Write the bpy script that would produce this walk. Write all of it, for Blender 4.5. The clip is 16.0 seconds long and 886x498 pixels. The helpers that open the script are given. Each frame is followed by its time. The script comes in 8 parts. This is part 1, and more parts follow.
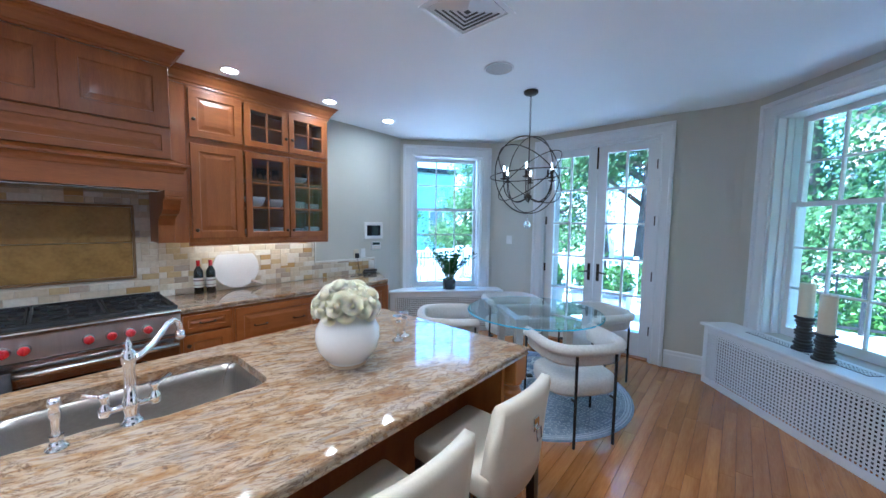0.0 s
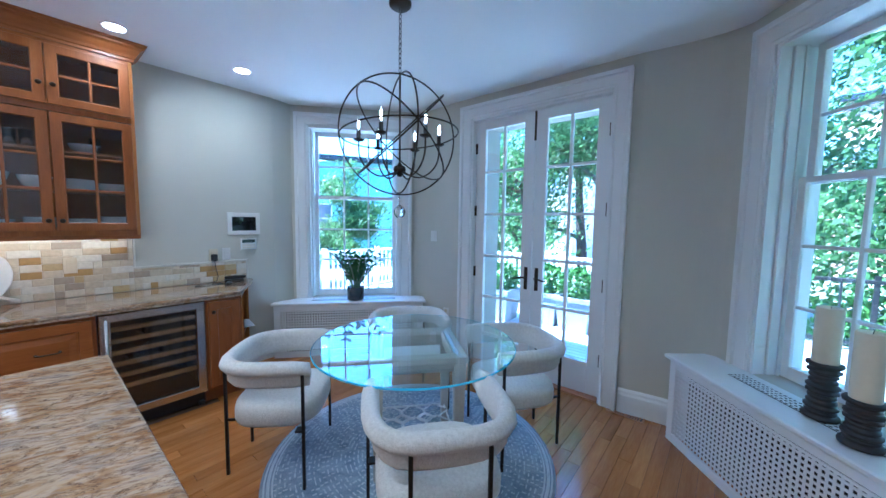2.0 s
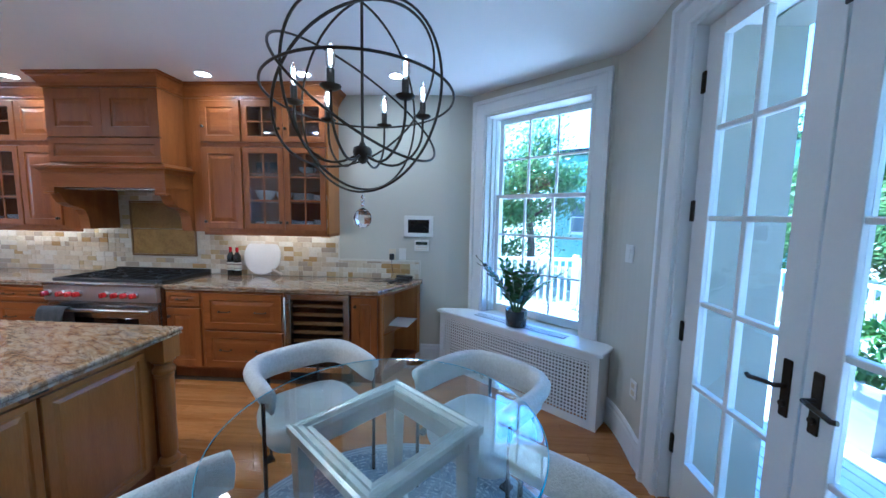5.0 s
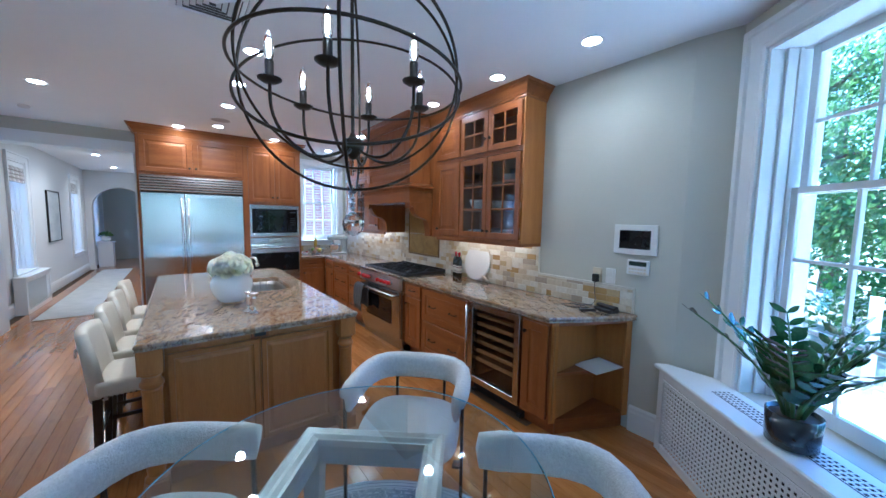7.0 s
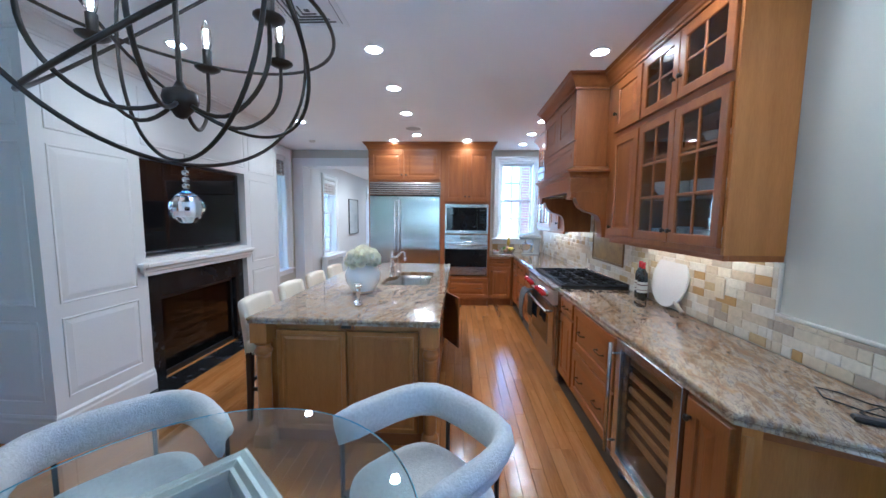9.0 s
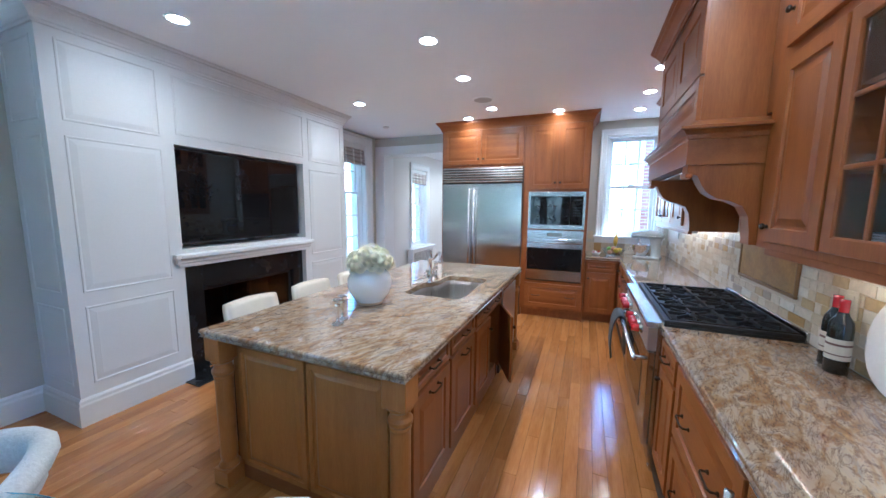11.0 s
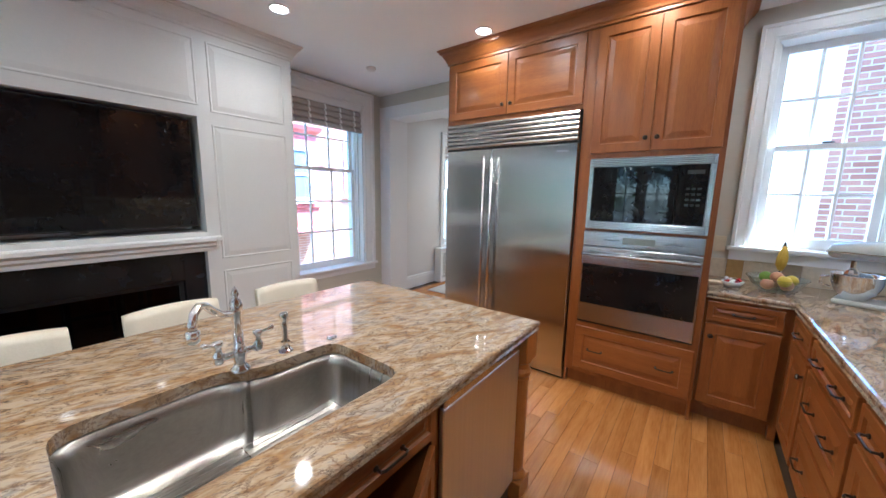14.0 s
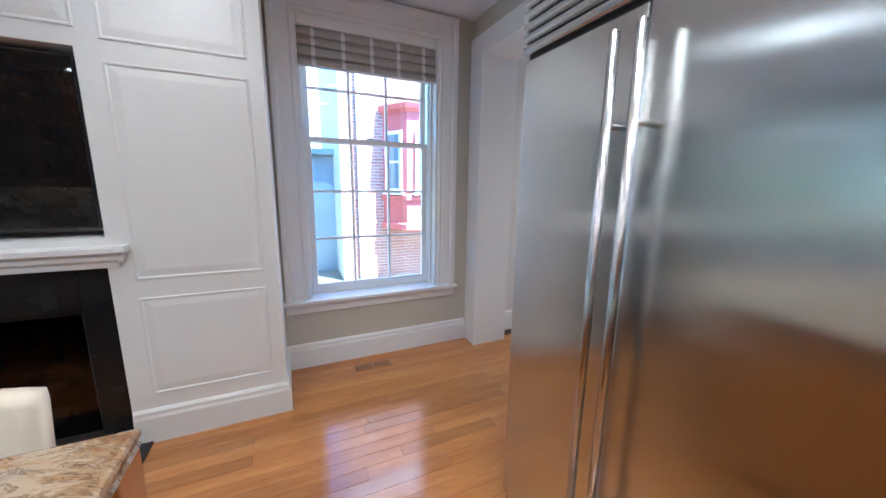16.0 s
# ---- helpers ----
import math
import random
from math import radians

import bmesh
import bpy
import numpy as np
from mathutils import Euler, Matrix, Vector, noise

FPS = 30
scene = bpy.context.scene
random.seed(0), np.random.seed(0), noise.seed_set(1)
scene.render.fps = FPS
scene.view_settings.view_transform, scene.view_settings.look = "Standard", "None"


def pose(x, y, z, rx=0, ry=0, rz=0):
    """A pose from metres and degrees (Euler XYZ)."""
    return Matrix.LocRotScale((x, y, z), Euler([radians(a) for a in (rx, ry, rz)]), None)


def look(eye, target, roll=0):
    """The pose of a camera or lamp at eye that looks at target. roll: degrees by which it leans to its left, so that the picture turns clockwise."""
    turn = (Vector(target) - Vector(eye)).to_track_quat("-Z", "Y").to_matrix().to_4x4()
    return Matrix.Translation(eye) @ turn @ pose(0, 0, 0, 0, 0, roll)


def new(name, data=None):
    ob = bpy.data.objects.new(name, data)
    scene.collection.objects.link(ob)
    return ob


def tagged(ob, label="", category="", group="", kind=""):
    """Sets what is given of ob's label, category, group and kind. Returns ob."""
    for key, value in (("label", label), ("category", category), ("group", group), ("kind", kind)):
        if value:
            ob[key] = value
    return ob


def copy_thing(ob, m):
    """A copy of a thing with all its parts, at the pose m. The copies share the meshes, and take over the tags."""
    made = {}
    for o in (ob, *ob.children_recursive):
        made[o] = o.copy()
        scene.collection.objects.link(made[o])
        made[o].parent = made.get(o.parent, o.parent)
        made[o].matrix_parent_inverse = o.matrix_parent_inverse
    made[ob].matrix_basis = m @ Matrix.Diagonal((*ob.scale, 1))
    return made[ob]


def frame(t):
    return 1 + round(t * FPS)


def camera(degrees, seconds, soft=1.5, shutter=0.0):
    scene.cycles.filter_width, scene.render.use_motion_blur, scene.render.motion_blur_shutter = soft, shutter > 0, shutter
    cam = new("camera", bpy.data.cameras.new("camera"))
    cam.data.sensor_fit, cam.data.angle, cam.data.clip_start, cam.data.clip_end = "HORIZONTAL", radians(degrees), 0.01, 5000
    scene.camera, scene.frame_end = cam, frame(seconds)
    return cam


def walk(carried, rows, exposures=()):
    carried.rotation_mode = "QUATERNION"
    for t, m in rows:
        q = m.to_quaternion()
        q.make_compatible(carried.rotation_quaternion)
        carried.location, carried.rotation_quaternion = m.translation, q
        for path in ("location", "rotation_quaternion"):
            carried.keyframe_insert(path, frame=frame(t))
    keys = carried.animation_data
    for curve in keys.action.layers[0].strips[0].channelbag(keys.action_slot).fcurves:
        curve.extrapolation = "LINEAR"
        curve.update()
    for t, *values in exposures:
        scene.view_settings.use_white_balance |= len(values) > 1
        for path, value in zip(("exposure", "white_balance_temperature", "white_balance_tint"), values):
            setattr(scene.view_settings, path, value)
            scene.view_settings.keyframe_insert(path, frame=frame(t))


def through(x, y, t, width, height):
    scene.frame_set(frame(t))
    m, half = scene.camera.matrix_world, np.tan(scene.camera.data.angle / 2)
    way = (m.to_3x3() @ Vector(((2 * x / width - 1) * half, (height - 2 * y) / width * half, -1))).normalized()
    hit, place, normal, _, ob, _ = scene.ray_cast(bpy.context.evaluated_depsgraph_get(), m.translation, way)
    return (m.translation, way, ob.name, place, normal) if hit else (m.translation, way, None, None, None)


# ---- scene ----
cam = camera(104.5, 16.0)
PATH = [
    (0, (0.073, 0.144, 1.583), (-1.232, 1.653, 1.437), 0.8),
    (0.5, (0.098, 0.528, 1.57), (-1.196, 2.046, 1.425), 0.8),
    (1, (0.096, 0.914, 1.54), (-1.167, 2.458, 1.395), 0.8),
    (1.5, (0.101, 1.288, 1.529), (-1.145, 2.845, 1.374), 0.8),
    (2, (0.11, 1.663, 1.533), (-1.164, 3.196, 1.372), 0.8),
    (2.5, (0.077, 2.031, 1.546), (-1.289, 3.481, 1.375), 0.9),
    (3, (0.101, 2.334, 1.565), (-1.424, 3.613, 1.371), 1.0),
    (5.5, (-0.269, 3.776, 1.609), (-2.187, 3.24, 1.417), 1.1),
    (6, (-0.486, 3.994, 1.599), (-2.241, 3.053, 1.413), 1.1),
    (6.5, (-0.71, 4.176, 1.617), (-2.22, 2.876, 1.441), 1.0),
    (7, (-0.995, 4.234, 1.609), (-2.207, 2.653, 1.436), 1.0),
    (7.5, (-1.301, 4.247, 1.604), (-2.186, 2.461, 1.435), 0.8),
    (8, (-1.608, 4.207, 1.598), (-2.159, 2.292, 1.427), 0.8),
    (8.5, (-1.885, 4.09, 1.575), (-2.101, 2.109, 1.398), 0.6),
    (9, (-2.131, 3.948, 1.573), (-2.038, 1.959, 1.383), 0.6),
    (9.5, (-2.376, 3.805, 1.572), (-2.02, 1.848, 1.368), 0.6),
    (10, (-2.513, 3.579, 1.58), (-1.965, 1.669, 1.359), 0.6),
    (12.5, (-2.69, 1.895, 1.559), (-1.773, 0.14, 1.276), 0.6),
    (13, (-2.682, 1.504, 1.54), (-1.699, -0.213, 1.245), 0.7),
    (13.5, (-2.635, 1.125, 1.507), (-1.57, -0.541, 1.211), 0.9),
    (14, (-2.595, 0.752, 1.506), (-1.404, -0.824, 1.195), 1.0),
    (14.5, (-2.503, 0.316, 1.525), (-1.153, -1.122, 1.191), 1.0),
    (15, (-2.385, -0.19, 1.529), (-0.858, -1.418, 1.178), 1.0),
    (15.5, (-2.112, -0.742, 1.502), (-0.4, -1.712, 1.145), 0.9),
    (16, (-1.69, -1.135, 1.468), (0.1, -1.95, 1.1), 0.8),
]
walk(cam, [(t, look(eye, target, roll)) for t, eye, target, roll in PATH], [(0.0, 3.57, 4130, 2), (2.0, 3.46, 4030, 2), (3.0, 3.46, 3990, 2), (5.5, 3.34, 4100, 2), (7.0, 3.34, 4110, 2), (8.5, 3.46, 4190, 2), (10.0, 3.62, 4150, 2), (13.0, 3.5, 4440, 2), (14.0, 3.40, 4620, 2), (15.0, 3.36, 4800, 2), (15.5, 3.46, 4560, 2), (16.0, 3.44, 4480, 2)])

# ---- light ----
CEIL = 2.815
world = bpy.data.worlds.new("world")
scene.world = world
world.use_nodes = True
wn = world.node_tree
sky = wn.nodes.new("ShaderNodeTexSky")
sky.sky_type, sky.sun_disc = "NISHITA", False
SUN_DIR = Vector((-0.55, -0.42, 1.25)).normalized()
sky.ozone_density, sky.dust_density = 5.0, 0.4
sky.sun_elevation = math.asin(SUN_DIR.z)
sky.sun_rotation = math.atan2(SUN_DIR.x, SUN_DIR.y)
wn.nodes["Background"].inputs[1].default_value = 0.15
wn.links.new(sky.outputs[0], wn.nodes["Background"].inputs[0])


def lamp(name, kind, m, energy, colour, **extra):
    data = bpy.data.lights.new(name, kind)
    data.energy, data.color = energy, colour
    for key, value in extra.items():
        if key == "size":
            data.shape, data.size, data.size_y = "RECTANGLE", value[0], value[1]
        elif key == "angle":
            data.angle = value
        elif key == "spot":
            data.spot_size, data.spot_blend, data.shadow_soft_size = value
        elif key == "spread":
            data.spread = value
    ob = new(name, data)
    ob.matrix_world = m
    return ob


lamp("sun", "SUN", look(SUN_DIR * 20, (0, 0, 0)), 5.0, (1.0, 0.93, 0.82), angle=radians(0.6))
WARM = (1.0, 0.74, 0.50)

# ---- materials ----


def nodes_of(name):
    m = bpy.data.materials.new(name)
    m.use_nodes = True
    t = m.node_tree
    return m, t, t.nodes["Principled BSDF"], t.nodes.new, t.links.new


def surface(name, c1, c2, scale=4.0, rough=0.5, metal=0.0, bump=0.0, fine=60.0, stretch=(1, 1, 1), vary=0.0, coat=0.0, rough_vary=0.08, world_space=False, warp=0.0, sharp=(0.3, 0.7), sheen=0.0):
    """A surface of two colours mixed by a broad and a fine noise, with relief and uneven gloss."""
    m, t, b, node, link = nodes_of(name)
    if world_space:
        src = node("ShaderNodeNewGeometry").outputs["Position"]
    else:
        src = node("ShaderNodeTexCoord").outputs["Object"]
    info = node("ShaderNodeObjectInfo")
    shift = node("ShaderNodeVectorMath")
    shift.operation = "MULTIPLY_ADD"
    comb = node("ShaderNodeCombineXYZ")
    link(info.outputs["Random"], comb.inputs[0]), link(info.outputs["Random"], comb.inputs[1]), link(info.outputs["Random"], comb.inputs[2])
    link(comb.outputs[0], shift.inputs[0])
    shift.inputs[1].default_value = (7.3, 11.9, 5.1) if vary else (0, 0, 0)
    link(src, shift.inputs[2])
    mapping = node("ShaderNodeMapping")
    mapping.inputs["Scale"].default_value = stretch
    link(shift.outputs[0], mapping.inputs[0])
    broad, thin = node("ShaderNodeTexNoise"), node("ShaderNodeTexNoise")
    broad.inputs["Scale"].default_value, broad.inputs["Detail"].default_value, broad.inputs["Distortion"].default_value = scale, 5, warp
    thin.inputs["Scale"].default_value, thin.inputs["Detail"].default_value = fine, 3
    link(mapping.outputs[0], broad.inputs["Vector"]), link(mapping.outputs[0], thin.inputs["Vector"])
    blend = node("ShaderNodeMix")
    blend.data_type = "FLOAT"
    blend.inputs[0].default_value = 0.35
    link(broad.outputs[0], blend.inputs[2]), link(thin.outputs[0], blend.inputs[3])
    ramp = node("ShaderNodeValToRGB")
    ramp.color_ramp.elements[0].position, ramp.color_ramp.elements[1].position = sharp
    ramp.color_ramp.elements[0].color, ramp.color_ramp.elements[1].color = (*c1, 1), (*c2, 1)
    link(blend.outputs[0], ramp.inputs[0])
    colour = ramp.outputs[0]
    if vary:
        hsv, rng = node("ShaderNodeHueSaturation"), node("ShaderNodeMapRange")
        rng.inputs[3].default_value, rng.inputs[4].default_value = 1 - vary, 1 + vary
        link(info.outputs["Random"], rng.inputs[0]), link(rng.outputs[0], hsv.inputs["Value"])
        link(colour, hsv.inputs["Color"])
        colour = hsv.outputs[0]
    link(colour, b.inputs["Base Color"])
    rr = node("ShaderNodeMapRange")
    rr.inputs[3].default_value, rr.inputs[4].default_value = max(0.02, rough - rough_vary), rough + rough_vary
    link(broad.outputs[0], rr.inputs[0]), link(rr.outputs[0], b.inputs["Roughness"])
    b.inputs["Metallic"].default_value = metal
    b.inputs["Coat Weight"].default_value = coat
    b.inputs["Coat Roughness"].default_value = 0.12
    if sheen:
        b.inputs["Sheen Weight"].default_value = sheen
    if bump:
        bn = node("ShaderNodeBump")
        bn.inputs["Strength"].default_value, bn.inputs["Distance"].default_value = bump, 0.004
        link(thin.outputs[0], bn.inputs["Height"]), link(bn.outputs[0], b.inputs["Normal"])
    return m


def glow(name, colour, strength):
    m, t, b, node, link = nodes_of(name)
    b.inputs["Base Color"].default_value = (*colour, 1)
    b.inputs["Emission Color"].default_value = (*colour, 1)
    b.inputs["Emission Strength"].default_value = strength
    return m


def clear(name, tint=(1, 1, 1), rough=0.0, ior=1.45):
    m, t, b, node, link = nodes_of(name)
    b.inputs["Base Color"].default_value = (*tint, 1)
    b.inputs["Transmission Weight"].default_value, b.inputs["Roughness"].default_value, b.inputs["IOR"].default_value = 1.0, rough, ior
    return m


def pane_glass(name, tint=(1, 1, 1)):
    """Thin window glass: clear, with a mirror gloss that grows to the edge."""
    m, t, b, node, link = nodes_of(name)
    t.nodes.remove(b)
    face, power, scale = node("ShaderNodeLayerWeight"), node("ShaderNodeMath"), node("ShaderNodeMath")
    tr, gl, mix = node("ShaderNodeBsdfTransparent"), node("ShaderNodeBsdfGlossy"), node("ShaderNodeMixShader")
    face.inputs[0].default_value = 0.5
    power.operation, scale.operation = "POWER", "MULTIPLY_ADD"
    power.inputs[1].default_value = 5.0
    scale.inputs[1].default_value, scale.inputs[2].default_value = 0.94, 0.06
    tr.inputs[0].default_value = (*tint, 1)
    gl.inputs["Roughness"].default_value = 0.01
    link(face.outputs["Facing"], power.inputs[0]), link(power.outputs[0], scale.inputs[0])
    link(scale.outputs[0], mix.inputs[0]), link(tr.outputs[0], mix.inputs[1]), link(gl.outputs[0], mix.inputs[2])
    link(mix.outputs[0], t.nodes["Material Output"].inputs[0])
    return m


def granite_mat(name):
    m, t, b, node, link = nodes_of(name)
    pos = node("ShaderNodeNewGeometry").outputs["Position"]
    mp = node("ShaderNodeMapping")
    turn = node("ShaderNodeMapping")
    turn.inputs["Rotation"].default_value = (0, 0, radians(20))
    mp.inputs["Scale"].default_value = (2.9, 1.0, 2.0)
    link(pos, turn.inputs[0]), link(turn.outputs[0], mp.inputs[0])

    def tex(scale, detail, warp, rough=0.6):
        n = node("ShaderNodeTexNoise")
        n.inputs["Scale"].default_value, n.inputs["Detail"].default_value = scale, detail
        n.inputs["Distortion"].default_value, n.inputs["Roughness"].default_value = warp, rough
        link(mp.outputs[0], n.inputs["Vector"])
        return n.outputs[0]

    def ramp(src, *stops):
        r = node("ShaderNodeValToRGB")
        e = r.color_ramp.elements
        e[0].position, e[0].color = stops[0][0], (*stops[0][1], 1)
        e[1].position, e[1].color = stops[-1][0], (*stops[-1][1], 1)
        for p, c in stops[1:-1]:
            q = e.new(p)
            q.color = (*c, 1)
        link(src, r.inputs[0])
        return r.outputs[0]

    def mix(fac, a, c):
        x = node("ShaderNodeMix")
        x.data_type = "RGBA"
        link(fac, x.inputs[0]), link(a, x.inputs[6]), link(c, x.inputs[7])
        return x.outputs[2]

    ground = ramp(tex(4.5, 7, 1.2), (0.33, (0.24, 0.128, 0.052)), (0.42, (0.30, 0.203, 0.112)), (0.51, (0.405, 0.315, 0.215)), (0.59, (0.36, 0.288, 0.22)), (0.70, (0.21, 0.175, 0.15)))
    gold = ramp(tex(7.5, 8, 1.2), (0.51, (0, 0, 0)), (0.62, (0.85, 0.85, 0.85)))
    tint = ramp(tex(18.0, 5, 1.0), (0.35, (0.16, 0.075, 0.028)), (0.65, (0.38, 0.235, 0.10)))
    veins = ramp(tex(7.0, 9, 1.1, 0.72), (0.472, (0, 0, 0)), (0.492, (0.85, 0.85, 0.85)), (0.504, (0.85, 0.85, 0.85)), (0.522, (0, 0, 0)))
    dark = ramp(tex(24.0, 4, 0.5), (0.35, (0.055, 0.028, 0.018)), (0.7, (0.22, 0.14, 0.09)))
    specks = ramp(tex(45.0, 4, 0.3), (0.60, (0, 0, 0)), (0.70, (0.7, 0.7, 0.7)))
    grey = ramp(tex(16.0, 4, 0.6), (0.3, (0.14, 0.125, 0.12)), (0.7, (0.33, 0.31, 0.30)))
    link(mix(veins, mix(specks, mix(gold, ground, tint), grey), dark), b.inputs["Base Color"])
    b.inputs["Roughness"].default_value = 0.07
    b.inputs["Coat Weight"].default_value = 0.4
    b.inputs["Coat Roughness"].default_value = 0.03
    return m


CHERRY = surface("cherry_upright", (0.185, 0.052, 0.0075), (0.31, 0.108, 0.0195), 2.2, 0.37, 0, 0.03, 26, (7, 7, 0.8), 0.07, 0.12)
CHERRY_H = surface("cherry_level", (0.185, 0.052, 0.0075), (0.31, 0.108, 0.0195), 2.2, 0.37, 0, 0.03, 26, (0.8, 7, 7), 0.07, 0.12)
CHERRY_IN = surface("cherry_inside", (0.33, 0.14, 0.05), (0.42, 0.19, 0.07), 2.2, 0.45, 0, 0.03, 26, (7, 7, 0.8), 0.04)
OAK = surface("oak_floor", (0.265, 0.096, 0.0175), (0.475, 0.212, 0.052), 1.1, 0.16, 0, 0.04, 14, (9, 0.7, 9), 0.16, 0.45, 0.05, True, 0.6)
VENEER = surface("cherry_veneer", (0.32, 0.118, 0.019), (0.45, 0.19, 0.038), 2.2, 0.36, 0, 0.03, 26, (7, 7, 0.8), 0.03, 0.2)
GAP = surface("dark_gap", (0.05, 0.03, 0.015), (0.09, 0.05, 0.025), 6, 0.8)
WALL = surface("wall_paint", (0.535, 0.52, 0.45), (0.57, 0.555, 0.485), 1.5, 0.7, 0, 0.04, 220)
CEILP = surface("ceiling_paint", (0.84, 0.85, 0.86), (0.87, 0.88, 0.89), 1.2, 0.85, 0, 0.03, 200)
WHITE = surface("white_enamel", (0.76, 0.77, 0.78), (0.81, 0.82, 0.82), 2.0, 0.32, 0, 0.02, 90)
PANEL = surface("panel_white", (0.68, 0.675, 0.665), (0.73, 0.725, 0.715), 1.6, 0.4, 0, 0.02, 90)
GRANITE = granite_mat("granite")
STEEL = surface("brushed_steel", (0.46, 0.46, 0.46), (0.60, 0.60, 0.59), 1.5, 0.24, 1.0, 0.02, 30, (0.3, 60, 60), 0, 0, 0.05)
STEEL_V = surface("fridge_steel", (0.57, 0.58, 0.57), (0.61, 0.61, 0.60), 1.0, 0.19, 1.0, 0, 30, (0.25, 0.25, 6), 0, 0, 0.012)
SINKM = surface("sink_steel", (0.34, 0.32, 0.29), (0.46, 0.43, 0.39), 3, 0.30, 1.0, 0.02, 60, (30, 1, 1))
for sm in (STEEL, STEEL_V):
    st = sm.node_tree
    tg = st.nodes.new("ShaderNodeTangent")
    tg.direction_type, tg.axis = "RADIAL", "Z"
    st.links.new(tg.outputs[0], st.nodes["Principled BSDF"].inputs["Tangent"])
    st.nodes["Principled BSDF"].inputs["Anisotropic"].default_value = 0.8
STEEL_V.node_tree.nodes["Principled BSDF"].inputs["Anisotropic"].default_value = 0.92
CHROME = surface("chrome", (0.80, 0.80, 0.82), (0.88, 0.88, 0.89), 3, 0.06, 1.0, 0, 30, (1, 1, 1), 0, 0, 0.03)
BLACK = surface("black_enamel", (0.012, 0.012, 0.013), (0.025, 0.025, 0.026), 8, 0.4, 0, 0.05, 120)
IRON = surface("cast_iron", (0.015, 0.015, 0.016), (0.04, 0.04, 0.042), 20, 0.55, 0.2, 0.2, 200)
BRONZE = surface("dark_bronze", (0.035, 0.028, 0.022), (0.07, 0.055, 0.042), 14, 0.38, 0.8, 0.06, 80)
SCREEN = surface("screen_black", (0.006, 0.006, 0.007), (0.010, 0.010, 0.011), 3, 0.03, 0, 0, 30, (1, 1, 1), 0, 0, 0.008)
SLATE = surface("black_slate", (0.007, 0.007, 0.008), (0.015, 0.015, 0.017), 6, 0.26, 0, 0.04, 80)
PLASTIC = surface("white_plastic", (0.72, 0.71, 0.68), (0.77, 0.76, 0.73), 4, 0.38)
ALMOND = surface("almond_plastic", (0.60, 0.53, 0.38), (0.66, 0.58, 0.43), 4, 0.4)
SCREEN.node_tree.nodes["Principled BSDF"].inputs["Specular IOR Level"].default_value = 0.3
DISHSTEEL = surface("satin_steel", (0.58, 0.58, 0.58), (0.66, 0.66, 0.66), 1.5, 0.42, 1.0, 0.01, 30, (40, 40, 0.3), 0, 0, 0.04)
PANE = pane_glass("window_glass")
PANE_DIM = pane_glass("cabinet_glass", (0.78, 0.80, 0.82))

# ---- shapes ----


def part(name, bm, material, parent=None, label="", smooth=False):
    me = bpy.data.meshes.new(name)
    bmesh.ops.recalc_face_normals(bm, faces=bm.faces)
    bm.to_mesh(me)
    bm.free()
    me.materials.append(material)
    if smooth:
        for p in me.polygons:
            p.use_smooth = True
    ob = new(name, me)
    if parent is not None:
        ob.parent = parent
    if label:
        ob["label"] = label
    return ob


def share(name, me, parent, m):
    ob = new(name, me)
    ob.parent = parent
    ob.matrix_local = m
    return ob


def thing(name, m=None, label="", category="", group="", kind=""):
    ob = new(name)
    ob.empty_display_size = 0.1
    if m is not None:
        ob.matrix_world = m
    return tagged(ob, label, category, group, kind)


def tell(ob, label, category, group="", kind=""):
    return tagged(ob, label, category, group, kind)


def box(bm, x0, x1, y0, y1, z0, z1, bevel=0.0, seg=1, m=None):
    r = bmesh.ops.create_cube(bm, size=1.0)
    vs = r["verts"]
    for v in vs:
        v.co = ((x0 + x1) / 2 + v.co.x * (x1 - x0), (y0 + y1) / 2 + v.co.y * (y1 - y0), (z0 + z1) / 2 + v.co.z * (z1 - z0))
    if bevel:
        es = list({e for v in vs for e in v.link_edges})
        out = bmesh.ops.bevel(bm, geom=es, offset=bevel, segments=seg, affect="EDGES", profile=0.5)
        vs = list({v for f in out["faces"] for v in f.verts} | {v for v in vs if v.is_valid})
    if m is not None:
        bmesh.ops.transform(bm, matrix=m, verts=[v for v in vs if v.is_valid])
    return vs


def B(*boxes, bevel=0.0, seg=1):
    bm = bmesh.new()
    for b in boxes:
        box(bm, *b, bevel=bevel, seg=seg)
    return bm


def lathe(bm, profile, n=24, c=(0, 0, 0), m=None, closed=False):
    """Turn (radius, height) pairs round the upright axis."""
    rows, made = [], []
    for r, z in profile:
        if r < 1e-5:
            row = [bm.verts.new((c[0], c[1], c[2] + z))]
        else:
            row = [bm.verts.new((c[0] + r * math.cos(2 * math.pi * i / n), c[1] + r * math.sin(2 * math.pi * i / n), c[2] + z)) for i in range(n)]
        rows.append(row)
        made += row
    for a, b in zip(rows, rows[1:]):
        for i in range(n):
            j = (i + 1) % n
            if len(a) == 1 and len(b) > 1:
                bm.faces.new((a[0], b[i], b[j]))
            elif len(b) == 1 and len(a) > 1:
                bm.faces.new((a[i], a[j], b[0]))
            elif len(a) > 1:
                bm.faces.new((a[i], a[j], b[j], b[i]))
    if closed:
        for row in (rows[0], rows[-1]):
            if len(row) > 2:
                bm.faces.new(row)
    if m is not None:
        bmesh.ops.transform(bm, matrix=m, verts=made)
    return made


